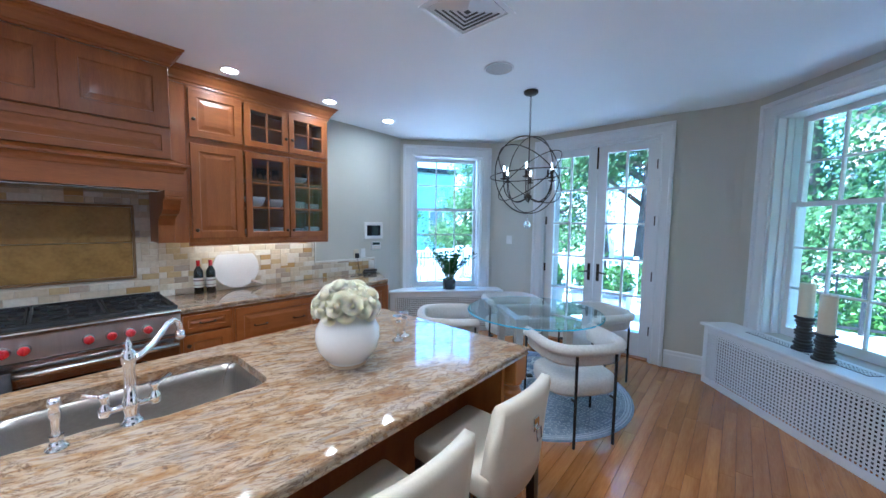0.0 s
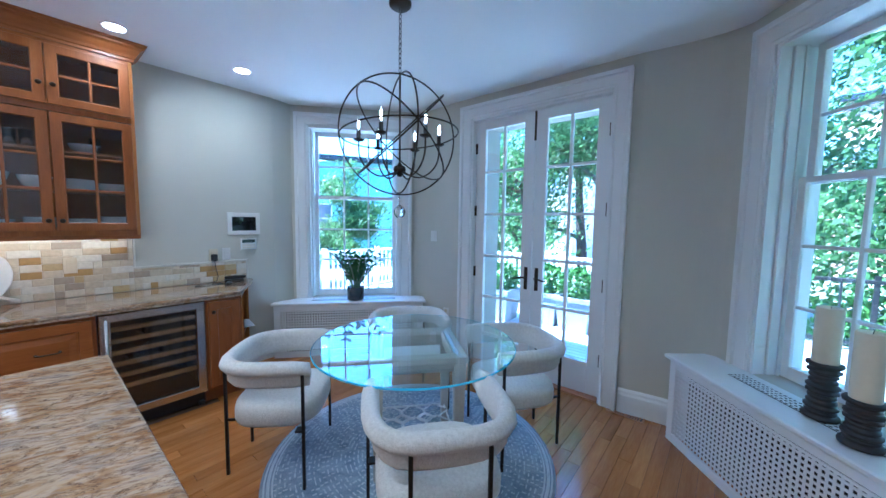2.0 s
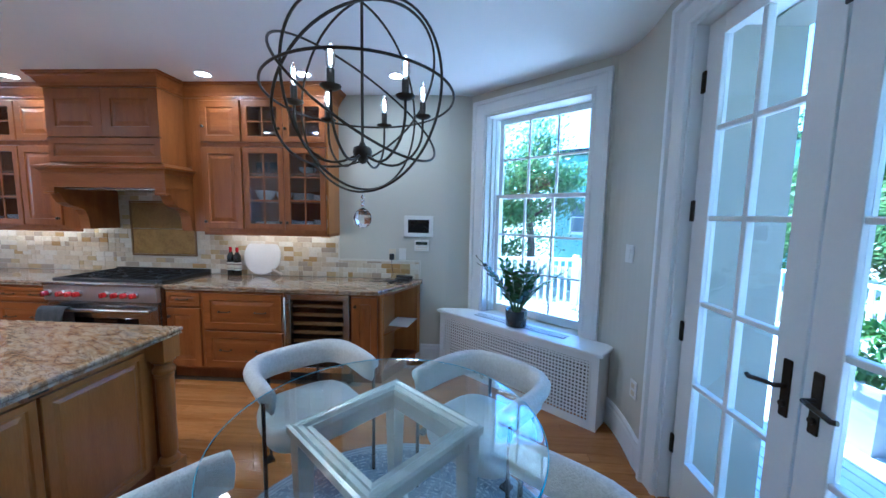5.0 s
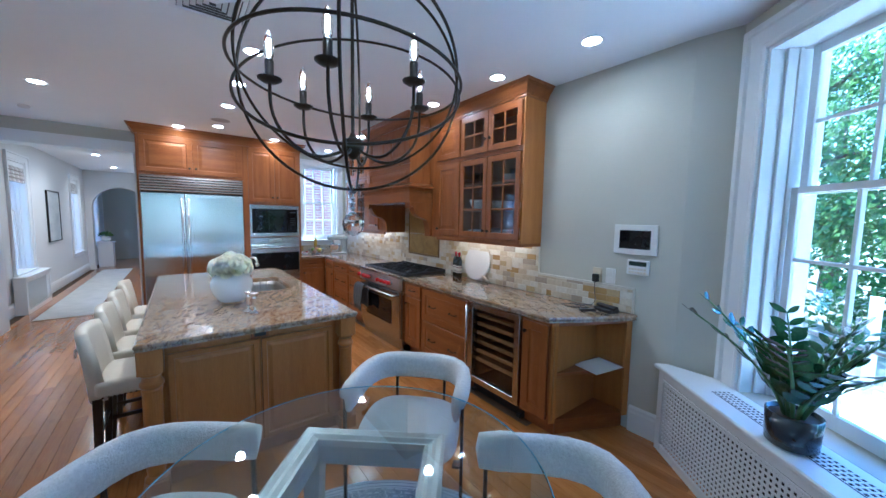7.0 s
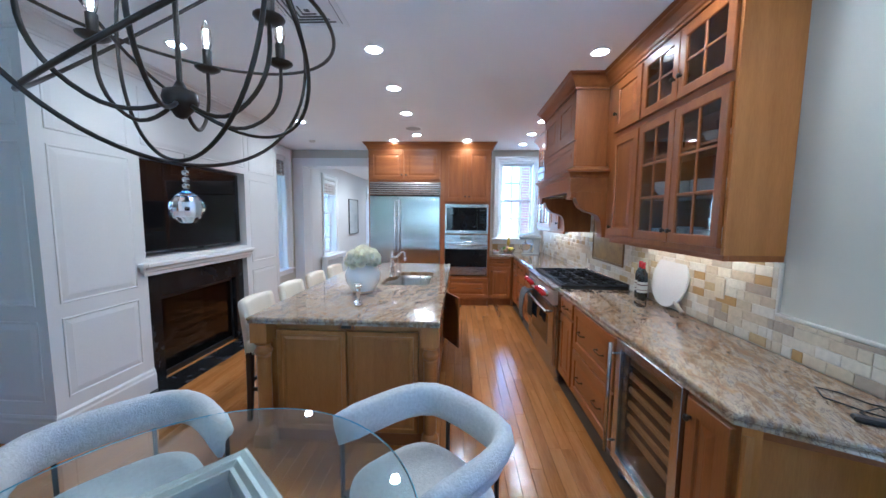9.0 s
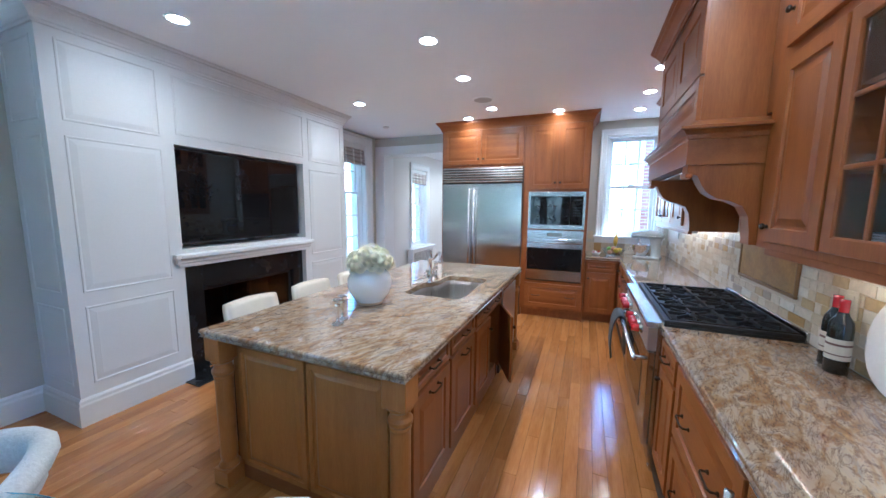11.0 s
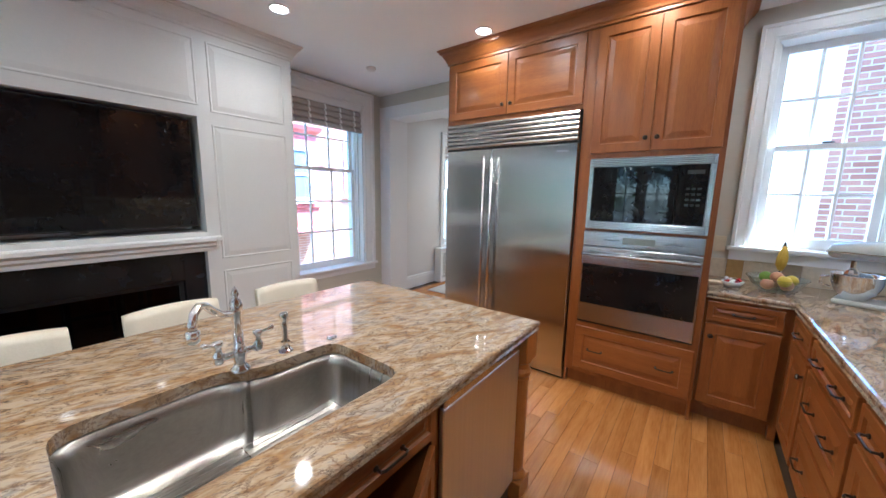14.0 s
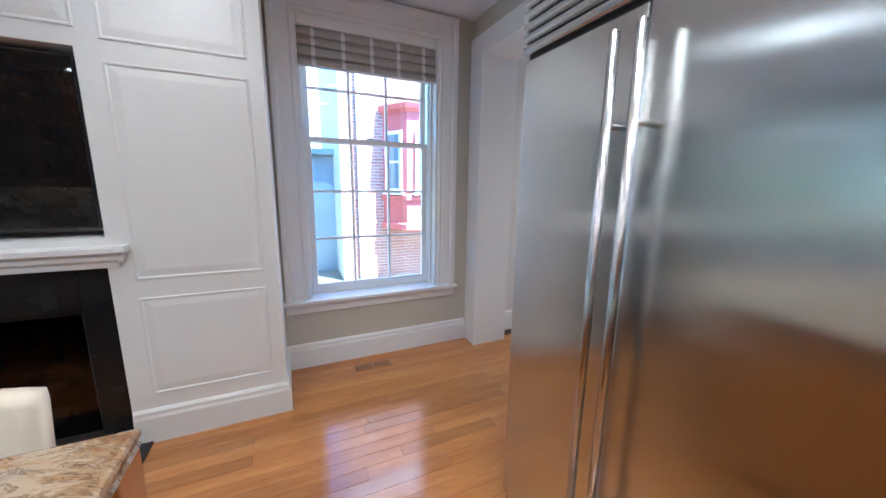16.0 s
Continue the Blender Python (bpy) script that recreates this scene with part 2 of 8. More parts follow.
def tube(bm, pts, r, n=8, closed=False, radii=None):
    """A round bar along points."""
    pts = [Vector(p) for p in pts]
    k = len(pts)
    rows = []
    side = None
    for i, p in enumerate(pts):
        a = pts[(i - 1) % k] if (closed or i > 0) else p
        b = pts[(i + 1) % k] if (closed or i < k - 1) else p
        d = (b - a).normalized()
        if side is None:
            side = d.orthogonal().normalized()
        side = (side - d * side.dot(d)).normalized()
        up = d.cross(side)
        rr = radii[i] if radii else r
        rows.append([bm.verts.new(p + (side * math.cos(2 * math.pi * j / n) + up * math.sin(2 * math.pi * j / n)) * rr) for j in range(n)])
    pairs = list(zip(rows, rows[1:])) + ([(rows[-1], rows[0])] if closed else [])
    for a, b in pairs:
        best = 0
        if closed and a is rows[-1]:
            best = min(range(n), key=lambda s: (a[0].co - b[s].co).length)
        for j in range(n):
            bm.faces.new((a[j], a[(j + 1) % n], b[(j + 1 + best) % n], b[(j + best) % n]))
    if not closed:
        bm.faces.new(rows[0][::-1]), bm.faces.new(rows[-1])
    return rows


def sweep(bm, path, profile, closed=False, cap=True):
    """Carry a profile of (outward, height) along a level path, outward being to the path's right."""
    path = [Vector((p[0], p[1])) for p in path]
    k = len(path)
    rows = []
    for i, p in enumerate(path):
        d0 = (p - path[i - 1]).normalized() if (i > 0 or closed) else None
        d1 = (path[(i + 1) % k] - p).normalized() if (i < k - 1 or closed) else None
        d0, d1 = d0 or d1, d1 or d0
        n0, n1 = Vector((d0.y, -d0.x)), Vector((d1.y, -d1.x))
        nn = (n0 + n1).normalized()
        nn /= max(0.3, nn.dot(n0))
        rows.append([bm.verts.new((p.x + nn.x * o, p.y + nn.y * o, z)) for o, z in profile])
    for a, b in list(zip(rows, rows[1:])) + ([(rows[-1], rows[0])] if closed else []):
        for j in range(len(profile) - 1):
            bm.faces.new((a[j], b[j], b[j + 1], a[j + 1]))
    if cap and not closed:
        bm.faces.new(rows[0]), bm.faces.new(rows[-1][::-1])
    return rows


def rings(bm, x0, x1, z0, z1, steps, fill=True):
    """Nested upright rectangles, each (inset, depth), bridged: a moulded panel facing -y."""
    rows = []
    for inset, y in steps:
        rows.append([bm.verts.new(c) for c in ((x0 + inset, y, z0 + inset), (x1 - inset, y, z0 + inset), (x1 - inset, y, z1 - inset), (x0 + inset, y, z1 - inset))])
    for a, b in zip(rows, rows[1:]):
        for j in range(4):
            bm.faces.new((a[j], a[(j + 1) % 4], b[(j + 1) % 4], b[j]))
    if fill:
        bm.faces.new(rows[-1])


def prism(bm, poly, z0, z1):
    lo = [bm.verts.new((x, y, z0)) for x, y in poly]
    hi = [bm.verts.new((x, y, z1)) for x, y in poly]
    bm.faces.new(lo[::-1]), bm.faces.new(hi)
    for i in range(len(poly)):
        j = (i + 1) % len(poly)
        bm.faces.new((lo[i], lo[j], hi[j], hi[i]))


def inset_poly(poly, d):
    """The polygon (anticlockwise) moved inwards by d."""
    out, k = [], len(poly)
    for i in range(k):
        p, a, b = Vector(poly[i]), Vector(poly[i - 1]), Vector(poly[(i + 1) % k])
        d0, d1 = (p - a).normalized(), (b - p).normalized()
        n0, n1 = Vector((-d0.y, d0.x)), Vector((-d1.y, d1.x))
        nn = (n0 + n1).normalized()
        nn /= max(0.3, nn.dot(n0))
        out.append((p.x + nn.x * d, p.y + nn.y * d))
    return out


FRONT_X, FRONT_Y, FRONT_E = 90, 180, -90  # turns for things that face +x, +y and -x

# ---- structure ----
T = 0.32


def wall(name, p0, p1, openings=(), thick=T, top=CEIL, material=None, z0=0.0, label="painted plaster wall"):
    """A wall whose inner face runs from p0 to p1 (left to right seen from inside), with (u0, u1, z0, z1) openings."""
    d = Vector((p1[0] - p0[0], p1[1] - p0[1]))
    length = d.length
    us = sorted({0.0, length, *[o[0] for o in openings], *[o[1] for o in openings]})
    zs = sorted({z0, top, *[o[2] for o in openings], *[o[3] for o in openings]})
    bm = bmesh.new()

    def solid(i, j):
        if not (0 <= i < len(us) - 1 and 0 <= j < len(zs) - 1):
            return False
        u, z = (us[i] + us[i + 1]) / 2, (zs[j] + zs[j + 1]) / 2
        return not any(o[0] < u < o[1] and o[2] < z < o[3] for o in openings)
    for i in range(len(us) - 1):
        for j in range(len(zs) - 1):
            if not solid(i, j):
                continue
            a, b, c, e = us[i], us[i + 1], zs[j], zs[j + 1]
            quads = [((a, 0, c), (b, 0, c), (b, 0, e), (a, 0, e)), ((a, thick, c), (a, thick, e), (b, thick, e), (b, thick, c))]
            if not solid(i - 1, j):
                quads.append(((a, 0, c), (a, 0, e), (a, thick, e), (a, thick, c)))
            if not solid(i + 1, j):
                quads.append(((b, 0, c), (b, thick, c), (b, thick, e), (b, 0, e)))
            if not solid(i, j - 1):
                quads.append(((a, 0, c), (a, thick, c), (b, thick, c), (b, 0, c)))
            if not solid(i, j + 1):
                quads.append(((a, 0, e), (b, 0, e), (b, thick, e), (a, thick, e)))
            for q in quads:
                bm.faces.new([bm.verts.new(v) for v in q])
    bmesh.ops.remove_doubles(bm, verts=bm.verts, dist=0.0005)
    ob = part(name, bm, material or WALL)
    ob.matrix_world = pose(p0[0], p0[1], 0, 0, 0, math.degrees(math.atan2(d.y, d.x)))
    return tagged(ob, label, "wall", "", "structure")


# plan: the bay is a mirror about x = -1.35
BAY = 49.4
P_W, P_B1, P_B2, P_D1 = (-3.72, 3.37), (-3.765, 3.60), (-2.854, 4.663), (-2.25, 4.68)
mx = lambda p: (-2.70 - p[0], p[1])
SOUTH = -2.66
W1_LEN = (Vector(P_B2) - Vector(P_B1)).length
W1_MID = 0.705
WIN_Z0, WIN_Z1, WIN_HALF = 0.60, 2.60, 0.53

wall("wall_west", (-3.72, SOUTH), P_W)
wall("wall_west_return", P_W, P_B1)
wall("wall_bay_west", P_B1, P_B2, [(W1_MID - WIN_HALF, W1_MID + WIN_HALF, WIN_Z0, WIN_Z1)])
wall("wall_north", P_D1, mx(P_D1), [(0.215, 1.615, -0.01, 2.61)])
wall("wall_bay_east", mx(P_B2), mx(P_B1), [(W1_LEN - W1_MID - WIN_HALF, W1_LEN - W1_MID + WIN_HALF, WIN_Z0, WIN_Z1)])
wall("wall_east_return", mx(P_B1), (1.10, 3.37))
wall("wall_east", (1.10, 3.37), (1.10, SOUTH), [(4.615, 5.715, 0.56, 2.63)])
wall("wall_south", (1.10, SOUTH), (-3.72, SOUTH), [(0.18, 1.60, -0.01, 2.52), (3.965, 4.665, 1.16, 2.61)])


def curved_wall(name, pts):
    bm = bmesh.new()
    sweep(bm, pts, [(0, 0), (0, CEIL), (-T, CEIL), (-T, 0), (0, 0)], cap=False)
    return tagged(part(name, bm, WALL, smooth=False), "softly curved plaster wall between window and door", "wall", "", "structure")


def bez(p, c, q, n):
    return [((1 - t) ** 2 * p[0] + 2 * t * (1 - t) * c[0] + t * t * q[0], (1 - t) ** 2 * p[1] + 2 * t * (1 - t) * c[1] + t * t * q[1]) for t in [i / n for i in range(n + 1)]]


CURVE = bez(P_B2, (-2.72, 4.755), P_D1, 8)
curved_wall("wall_curve_west", CURVE)
curved_wall("wall_curve_east", [mx(p) for p in CURVE][::-1])

ROOM = [(-3.72, SOUTH), P_W, P_B1, *CURVE, *[mx(p) for p in CURVE][::-1], mx(P_B1), (1.10, 3.37), (1.10, SOUTH)]
bm = bmesh.new()
prism(bm, [(-4.3, -3.0), (1.6, -3.0), (1.6, 5.3), (-4.3, 5.3)], CEIL, CEIL + 0.2)
tagged(part("ceiling", bm, CEILP), "smooth white painted ceiling", "ceiling", "", "structure")
bm = bmesh.new()
prism(bm, [(-4.1, -12.6), (1.5, -12.6), (1.5, 3.6), (0.3, 5.0), (-3.0, 5.0), (-4.1, 3.6)], -0.12, -0.012)
FLOOR = tagged(part("floor", bm, GAP), "varnished oak strip floor", "floor", "", "structure")

# skirting
SKIRT = [(0.0, 0.0), (0.022, 0.0), (0.022, 0.15), (0.016, 0.165), (0.016, 0.185), (0.006, 0.20), (0.0, 0.20)]


def skirting(path):
    bm = bmesh.new()
    sweep(bm, path, SKIRT)
    tagged(part("baseboard", bm, WHITE), "white moulded wooden skirting board", "skirting board", "", "structure")


skirting([(-3.72, 3.10), P_W, P_B1, (-3.66, 3.72)])
skirting([CURVE[1], *CURVE[2:], (-2.19, 4.68)])
skirting([mx(p) for p in [CURVE[1], *CURVE[2:], (-2.19, 4.68)]][::-1])
skirting([(1.0, 3.46), (1.10, 3.37), (1.10, 1.88)])
skirting([(1.10, -1.07), (1.10, SOUTH)])

# ---- windows and doors ----


def casing(bm, x0, x1, z0, z1, w, y=0.0, proud=0.03, bottom=False):
    """A moulded frame round an opening, its inner edge at x0..x1, up to z1."""
    steps = [(0.0, proud * 0.55), (w * 0.12, proud * 0.75), (w * 0.2, proud * 0.55), (w * 0.72, proud * 0.7), (w * 0.78, proud * 1.25), (w, proud * 1.25), (w, 0)]
    rows = []
    for o, p in steps:
        rows.append([bm.verts.new(c) for c in ((x0 - o, y - p, z0), (x0 - o, y - p, z1 + o), (x1 + o, y - p, z1 + o), (x1 + o, y - p, z0))])
    for a, b in zip(rows, rows[1:]):
        for j in range(3):
            bm.faces.new((a[j], a[j + 1], b[j + 1], b[j]))
    rows_in = [bm.verts.new(c) for c in ((x0, y, z0), (x0, y, z1), (x1, y, z1), (x1, y, z0))]
    for j in range(3):
        bm.faces.new((rows_in[j], rows_in[j + 1], rows[0][j + 1], rows[0][j]))


def lites(parent, x0, x1, z0, z1, cols, rws, y, stile, bottom, top, th=0.035, name="sash", bar=0.02):
    """A glazed frame: stiles, rails and bars in one mesh, a pane in each opening."""
    bm = bmesh.new()
    box(bm, x0, x0 + stile, y, y + th, z0, z1, 0.003), box(bm, x1 - stile, x1, y, y + th, z0, z1, 0.003)
    box(bm, x0 + stile, x1 - stile, y, y + th, z0, z0 + bottom), box(bm, x0 + stile, x1 - stile, y, y + th, z1 - top, z1)
    gx0, gx1, gz0, gz1 = x0 + stile, x1 - stile, z0 + bottom, z1 - top
    for i in range(1, cols):
        u = gx0 + (gx1 - gx0) * i / cols
        box(bm, u - bar / 2, u + bar / 2, y + 0.003, y + th - 0.003, gz0, gz1, 0.004)
    for j in range(1, rws):
        v = gz0 + (gz1 - gz0) * j / rws
        box(bm, gx0, gx1, y + 0.0045, y + th - 0.0045, v - bar / 2, v + bar / 2, 0.004)
    sash = part(name, bm, WHITE, parent)
    w, h = (gx1 - gx0) / cols, (gz1 - gz0) / rws
    pm = B((0, w, 0, 0.003, 0, h))
    first = None
    for i in range(cols):
        for j in range(rws):
            if first is None:
                first = part("pane", pm, PANE, sash)
                ob = first
                ob.location = (gx0 + w * i, y + th / 2, gz0 + h * j)
            else:
                ob = share("pane", first.data, sash, pose(gx0 + w * i, y + th / 2, gz0 + h * j))
            ob.visible_shadow = False
    return sash


def window(name, m, half, z0, z1, cols, up, low, meet, cas, sill=True, label="white double-hung window with small panes", depth=0.17, stool_out=0.06):
    w = thing(name, m, label, "window", "", "structure")
    bm = bmesh.new()
    # jamb lining
    for a in ((-half - 0.001, -half + 0.022, 0, T, z0, z1), (half - 0.022, half + 0.001, 0, T, z0, z1), (-half + 0.022, half - 0.022, 0, T, z1 - 0.022, z1 + 0.001), (-half + 0.022, half - 0.022, depth + 0.002, T + 0.04, z0 - 0.001, z0 + 0.03)):
        box(bm, *a)
    # parting beads
    for s in (-1, 1):
        box(bm, min(s * (half - 0.022), s * (half - 0.045)), max(s * (half - 0.022), s * (half - 0.045)), depth - 0.05, depth - 0.03, z0, z1 - 0.022)
        # inner stops
        box(bm, min(s * (half - 0.022), s * (half - 0.040)), max(s * (half - 0.022), s * (half - 0.040)), 0.075, depth - 0.052, z0 + 0.004, z1 - 0.022, 0.003)
    part("window_frame", bm, WHITE, w)
    bm = bmesh.new()
    casing(bm, -half + 0.004, half - 0.004, z0 - 0.02, z1 - 0.004, cas)
    part("casing", bm, WHITE, w)
    if sill:
        bm = B((-half - cas - 0.02, half + cas + 0.02, -stool_out, 0.0, z0 - 0.026, z0 + 0.004), bevel=0.006, seg=2)
        box(bm, -half + 0.022, half - 0.022, 0, depth - 0.03, z0 - 0.03, z0 + 0.004)
        box(bm, -half - cas, half + cas, -0.022, 0.0, z0 - 0.10, z0 - 0.026)
        part("window_sill", bm, WHITE, w)
    i = half - 0.046
    lites(w, -i, i, z0 + 0.005, meet + 0.02, cols, low, depth - 0.03, 0.045, 0.075, 0.035, name="lower_sash")
    lites(w, -i, i, meet - 0.02, z1 - 0.022, cols, up, depth + 0.012, 0.045, 0.035, 0.05, name="upper_sash")
    bm = B((-0.03, 0.03, depth - 0.045, depth - 0.03, meet + 0.021, meet + 0.033), bevel=0.003)
    part("sash_lock", bm, BRONZE, w)
    return w


M_W1 = pose(P_B1[0], P_B1[1], 0, 0, 0, BAY) @ pose(W1_MID, 0, 0)
M_W2 = pose(mx(P_B2)[0], mx(P_B2)[1], 0, 0, 0, -BAY) @ pose(W1_LEN - W1_MID, 0, 0)
window("window_1", M_W1, WIN_HALF, WIN_Z0, WIN_Z1, 3, 2, 3, 1.80, 0.14, sill=False, depth=0.185)
window("window_2", M_W2, WIN_HALF, WIN_Z0, WIN_Z1, 3, 2, 3, 1.80, 0.135, sill=False, depth=0.185)
window("window_3", pose(1.10, -1.795, 0, 0, 0, FRONT_E), 0.55, 0.56, 2.63, 3, 2, 3, 1.80, 0.165, label="white double-hung window with a raised roman blind")
window("window_4", pose(-3.215, SOUTH, 0, 0, 0, FRONT_Y), 0.35, 1.16, 2.61, 3, 2, 2, 1.88, 0.09, depth=0.14)


def french_doors():
    d = thing("door_1", pose(-1.335, 4.68, 0), "pair of closed white glazed french doors", "door", "", "structure")
    bm = bmesh.new()
    for a in ((-0.701, -0.668, 0, T, 0, 2.61), (0.668, 0.701, 0, T, 0, 2.61), (-0.668, 0.668, 0, T, 2.58, 2.611)):
        box(bm, *a)
    part("door_frame", bm, WHITE, d)
    bm = bmesh.new()
    casing(bm, -0.685, 0.685, 0, 2.60, 0.13, proud=0.035)
    part("casing", bm, WHITE, d)
    jamb_paint = surface("stone_paint", (0.30, 0.30, 0.25), (0.38, 0.37, 0.31), 3, 0.7, 0, 0.15, 60)
    for a in ((-0.80, -0.666, T + 0.001, T + 0.22, -0.09, 2.70), (0.666, 0.80, T + 0.001, T + 0.22, -0.09, 2.70), (-0.665, 0.665, T + 0.001, T + 0.22, 2.57, 2.70), (-0.666, -0.662, 0.115, T + 0.001, 0.02, 2.576), (0.662, 0.666, 0.115, T + 0.001, 0.02, 2.576)):
        part("outer_jamb", B(a), jamb_paint, d, "drab painted outer jamb")
    part("threshold", B((-0.661, 0.661, 0.0, T + 0.24, -0.09, 0.018), bevel=0.004), CHERRY_IN, d, "worn wooden threshold")
    for s in (-1, 1):
        x0, x1 = (-0.663, -0.004) if s < 0 else (0.004, 0.663)
        leaf = lites(d, x0, x1, 0.025, 2.575, 2, 5, 0.06, 0.11, 0.28, 0.09, 0.045, "door_leaf", 0.025)
        hx = s * 0.055
        bm = B((hx - 0.018, hx + 0.018, 0.054, 0.06, 0.88, 1.10), bevel=0.004)
        tube(bm, [(hx, 0.054, 1.0), (hx, 0.015, 1.0), (hx + s * 0.03, 0.005, 1.0), (hx + s * 0.10, 0.005, 0.985), (hx + s * 0.115, 0.01, 0.99)], 0.009)
        lathe(bm, [(0, 0), (0.012, 0), (0.012, 0.01), (0, 0.01)], 10, m=pose(hx, 0.054, 0.93, 90, 0, 0))
        part("door_handle", bm, BRONZE, leaf, "dark bronze lever handle")
        for z in (0.35, 1.0, 1.65, 2.3):
            hg = B((s * 0.661 - 0.014, s * 0.661 + 0.014, 0.048, 0.062, z - 0.055, z + 0.055), bevel=0.004)
            part("hinge", hg, BRONZE, leaf, "dark bronze hinge")
    part("bolt", B((-0.01, 0.01, 0.05, 0.06, 2.30, 2.57), bevel=0.002), BRONZE, d)


french_doors()

# ---- cabinets ----


def knob(parent, x, z, y=-0.02):
    bm = bmesh.new()
    lathe(bm, [(0, 0.028), (0.010, 0.027), (0.0155, 0.020), (0.013, 0.013), (0.006, 0.010), (0.007, 0.0), (0.012, 0.0)], 12, m=pose(x, y, z, 90, 0, 0))
    part("knob", bm, BRONZE, parent, "small dark bronze knob", True)


def pull(parent, x, z, y=-0.02, w=0.10):
    bm = bmesh.new()
    tube(bm, [(x - w / 2, y, z), (x - w / 2, y - 0.022, z), (x - w / 2 + 0.012, y - 0.028, z), (x + w / 2 - 0.012, y - 0.028, z), (x + w / 2, y - 0.022, z), (x + w / 2, y, z)], 0.0045, 6)
    for s in (-1, 1):
        lathe(bm, [(0.009, 0), (0.009, 0.004), (0.004, 0.006)], 8, m=pose(x + s * w / 2, y, z, 90, 0, 0))
    part("pull", bm, BRONZE, parent, "dark bronze bar pull")


def front(cab, name, x0, x1, z0, z1, knob_at=None, pulls=(), material=None, rail=0.062, y=0.0):
    """A raised-panel door or drawer front standing 20 mm proud of the cabinet's face."""
    bm = bmesh.new()
    f = y - 0.02
    r = min(rail, (z1 - z0) * 0.24)
    rings(bm, x0, x1, z0, z1, [(0, y), (0, f + 0.003), (0.003, f), (r, f), (r + 0.005, f + 0.009), (r + 0.016, f + 0.009), (r + 0.016 + min(0.032, r * 0.6), f + 0.002), (r + 0.018 + min(0.032, r * 0.6), f + 0.002)])
    d = part(name, bm, material or (CHERRY if z1 - z0 > x1 - x0 else CHERRY_H), cab)
    if knob_at:
        knob(d, *knob_at, y=f)
    for p in pulls:
        pull(d, p, (z0 + z1) / 2, f)
    return d


def glass_front(cab, x0, x1, z0, z1, cols, rws, knob_at=None):
    bm = bmesh.new()
    r = 0.058
    rings(bm, x0, x1, z0, z1, [(0, 0), (0, -0.017), (0.003, -0.02), (r - 0.006, -0.02), (r, -0.014), (r, 0.0), (0, 0.0)], fill=False)
    gx0, gx1, gz0, gz1 = x0 + r, x1 - r, z0 + r, z1 - r
    for i in range(1, cols):
        u = gx0 + (gx1 - gx0) * i / cols
        box(bm, u - 0.008, u + 0.008, -0.017, -0.003, gz0, gz1, 0.003)
    for j in range(1, rws):
        v = gz0 + (gz1 - gz0) * j / rws
        box(bm, gx0, gx1, -0.0165, -0.0035, v - 0.008, v + 0.008, 0.003)
    d = part("glass_door", bm, CHERRY, cab, "cherry door glazed in small panes")
    w, h = (gx1 - gx0) / cols, (gz1 - gz0) / rws
    first = None
    for i in range(cols):
        for j in range(rws):
            if first is None:
                first = ob = part("pane", B((0, w, 0, 0.002, 0, h)), PANE_DIM, d)
                ob.location = (gx0 + w * i, -0.010, gz0 + h * j)
            else:
                ob = share("pane", first.data, d, pose(gx0 + w * i, -0.010, gz0 + h * j))
            ob.visible_shadow = False
    if knob_at:
        knob(d, *knob_at)
    return d


def carcass(cab, w, depth, z0, z1, shelves=(), material=None, wall=0.02, inside=None, face=0.028):
    """An open-fronted box of boards with a face frame."""
    bm = bmesh.new()
    for a in ((0, wall, 0, depth, z0, z1), (w - wall, w, 0, depth, z0, z1), (wall, w - wall, 0, depth, z0, z0 + wall), (wall, w - wall, 0, depth, z1 - wall, z1), (wall, w - wall, depth - 0.01, depth, z0 + wall, z1 - wall)):
        box(bm, *a)
    part("body", bm, material or CHERRY, cab)
    for z in shelves:
        part("shelf", B((wall, w - wall, 0.015, depth - 0.01, z, z + 0.018), bevel=0.002), inside or CHERRY_IN, cab)


def solid_body(cab, x0, x1, depth, z0, z1, kick=0.0, y=0.0):
    bm = B((x0, x1, y, depth, z0 + kick, z1))
    if kick:
        box(bm, x0, x1, y + 0.07, depth, z0, z0 + kick)
    part("body", bm, CHERRY, cab)


WX = -3.10
LOWER = "cherry base cabinet with raised-panel fronts"


def west_base(y0, y1, fronts):
    c = thing("base_cabinet", pose(WX, y0, 0, 0, 0, FRONT_X), LOWER + " under a granite worktop", "cabinet", "base cabinets")
    w = y1 - y0
    solid_body(c, 0.001, w - 0.001, 0.615, 0, 0.873, 0.11)
    for f in fronts:
        kind, z0, z1 = f[:3]
        if kind == "drawer":
            ps = (w / 2,) if w < 0.6 else (w * 0.28, w * 0.72)
            front(c, "drawer", 0.02, w - 0.02, z0, z1, None, ps)
        else:
            front(c, "door", 0.02, w - 0.02, z0, z1, (w - 0.05, z1 - 0.08) if f[3] == "r" else (0.05, z1 - 0.08))


RANGE0, RANGE1 = -0.335, 0.765
west_base(-2.03, -1.60, [("drawer", 0.72, 0.85), ("door", 0.14, 0.70, "r")])
west_base(-1.60, -0.95, [("drawer", 0.72, 0.85), ("drawer", 0.43, 0.70), ("drawer", 0.14, 0.41)])
west_base(-0.95, RANGE0 - 0.004, [("drawer", 0.72, 0.85), ("drawer", 0.43, 0.70), ("drawer", 0.14, 0.41)])
west_base(RANGE1 + 0.004, 1.13, [("drawer", 0.72, 0.85), ("door", 0.14, 0.70, "l")])
west_base(1.13, 1.91, [("drawer", 0.51, 0.85), ("drawer", 0.14, 0.49)])
west_base(2.53, 2.80, [("door", 0.14, 0.85, "l")])


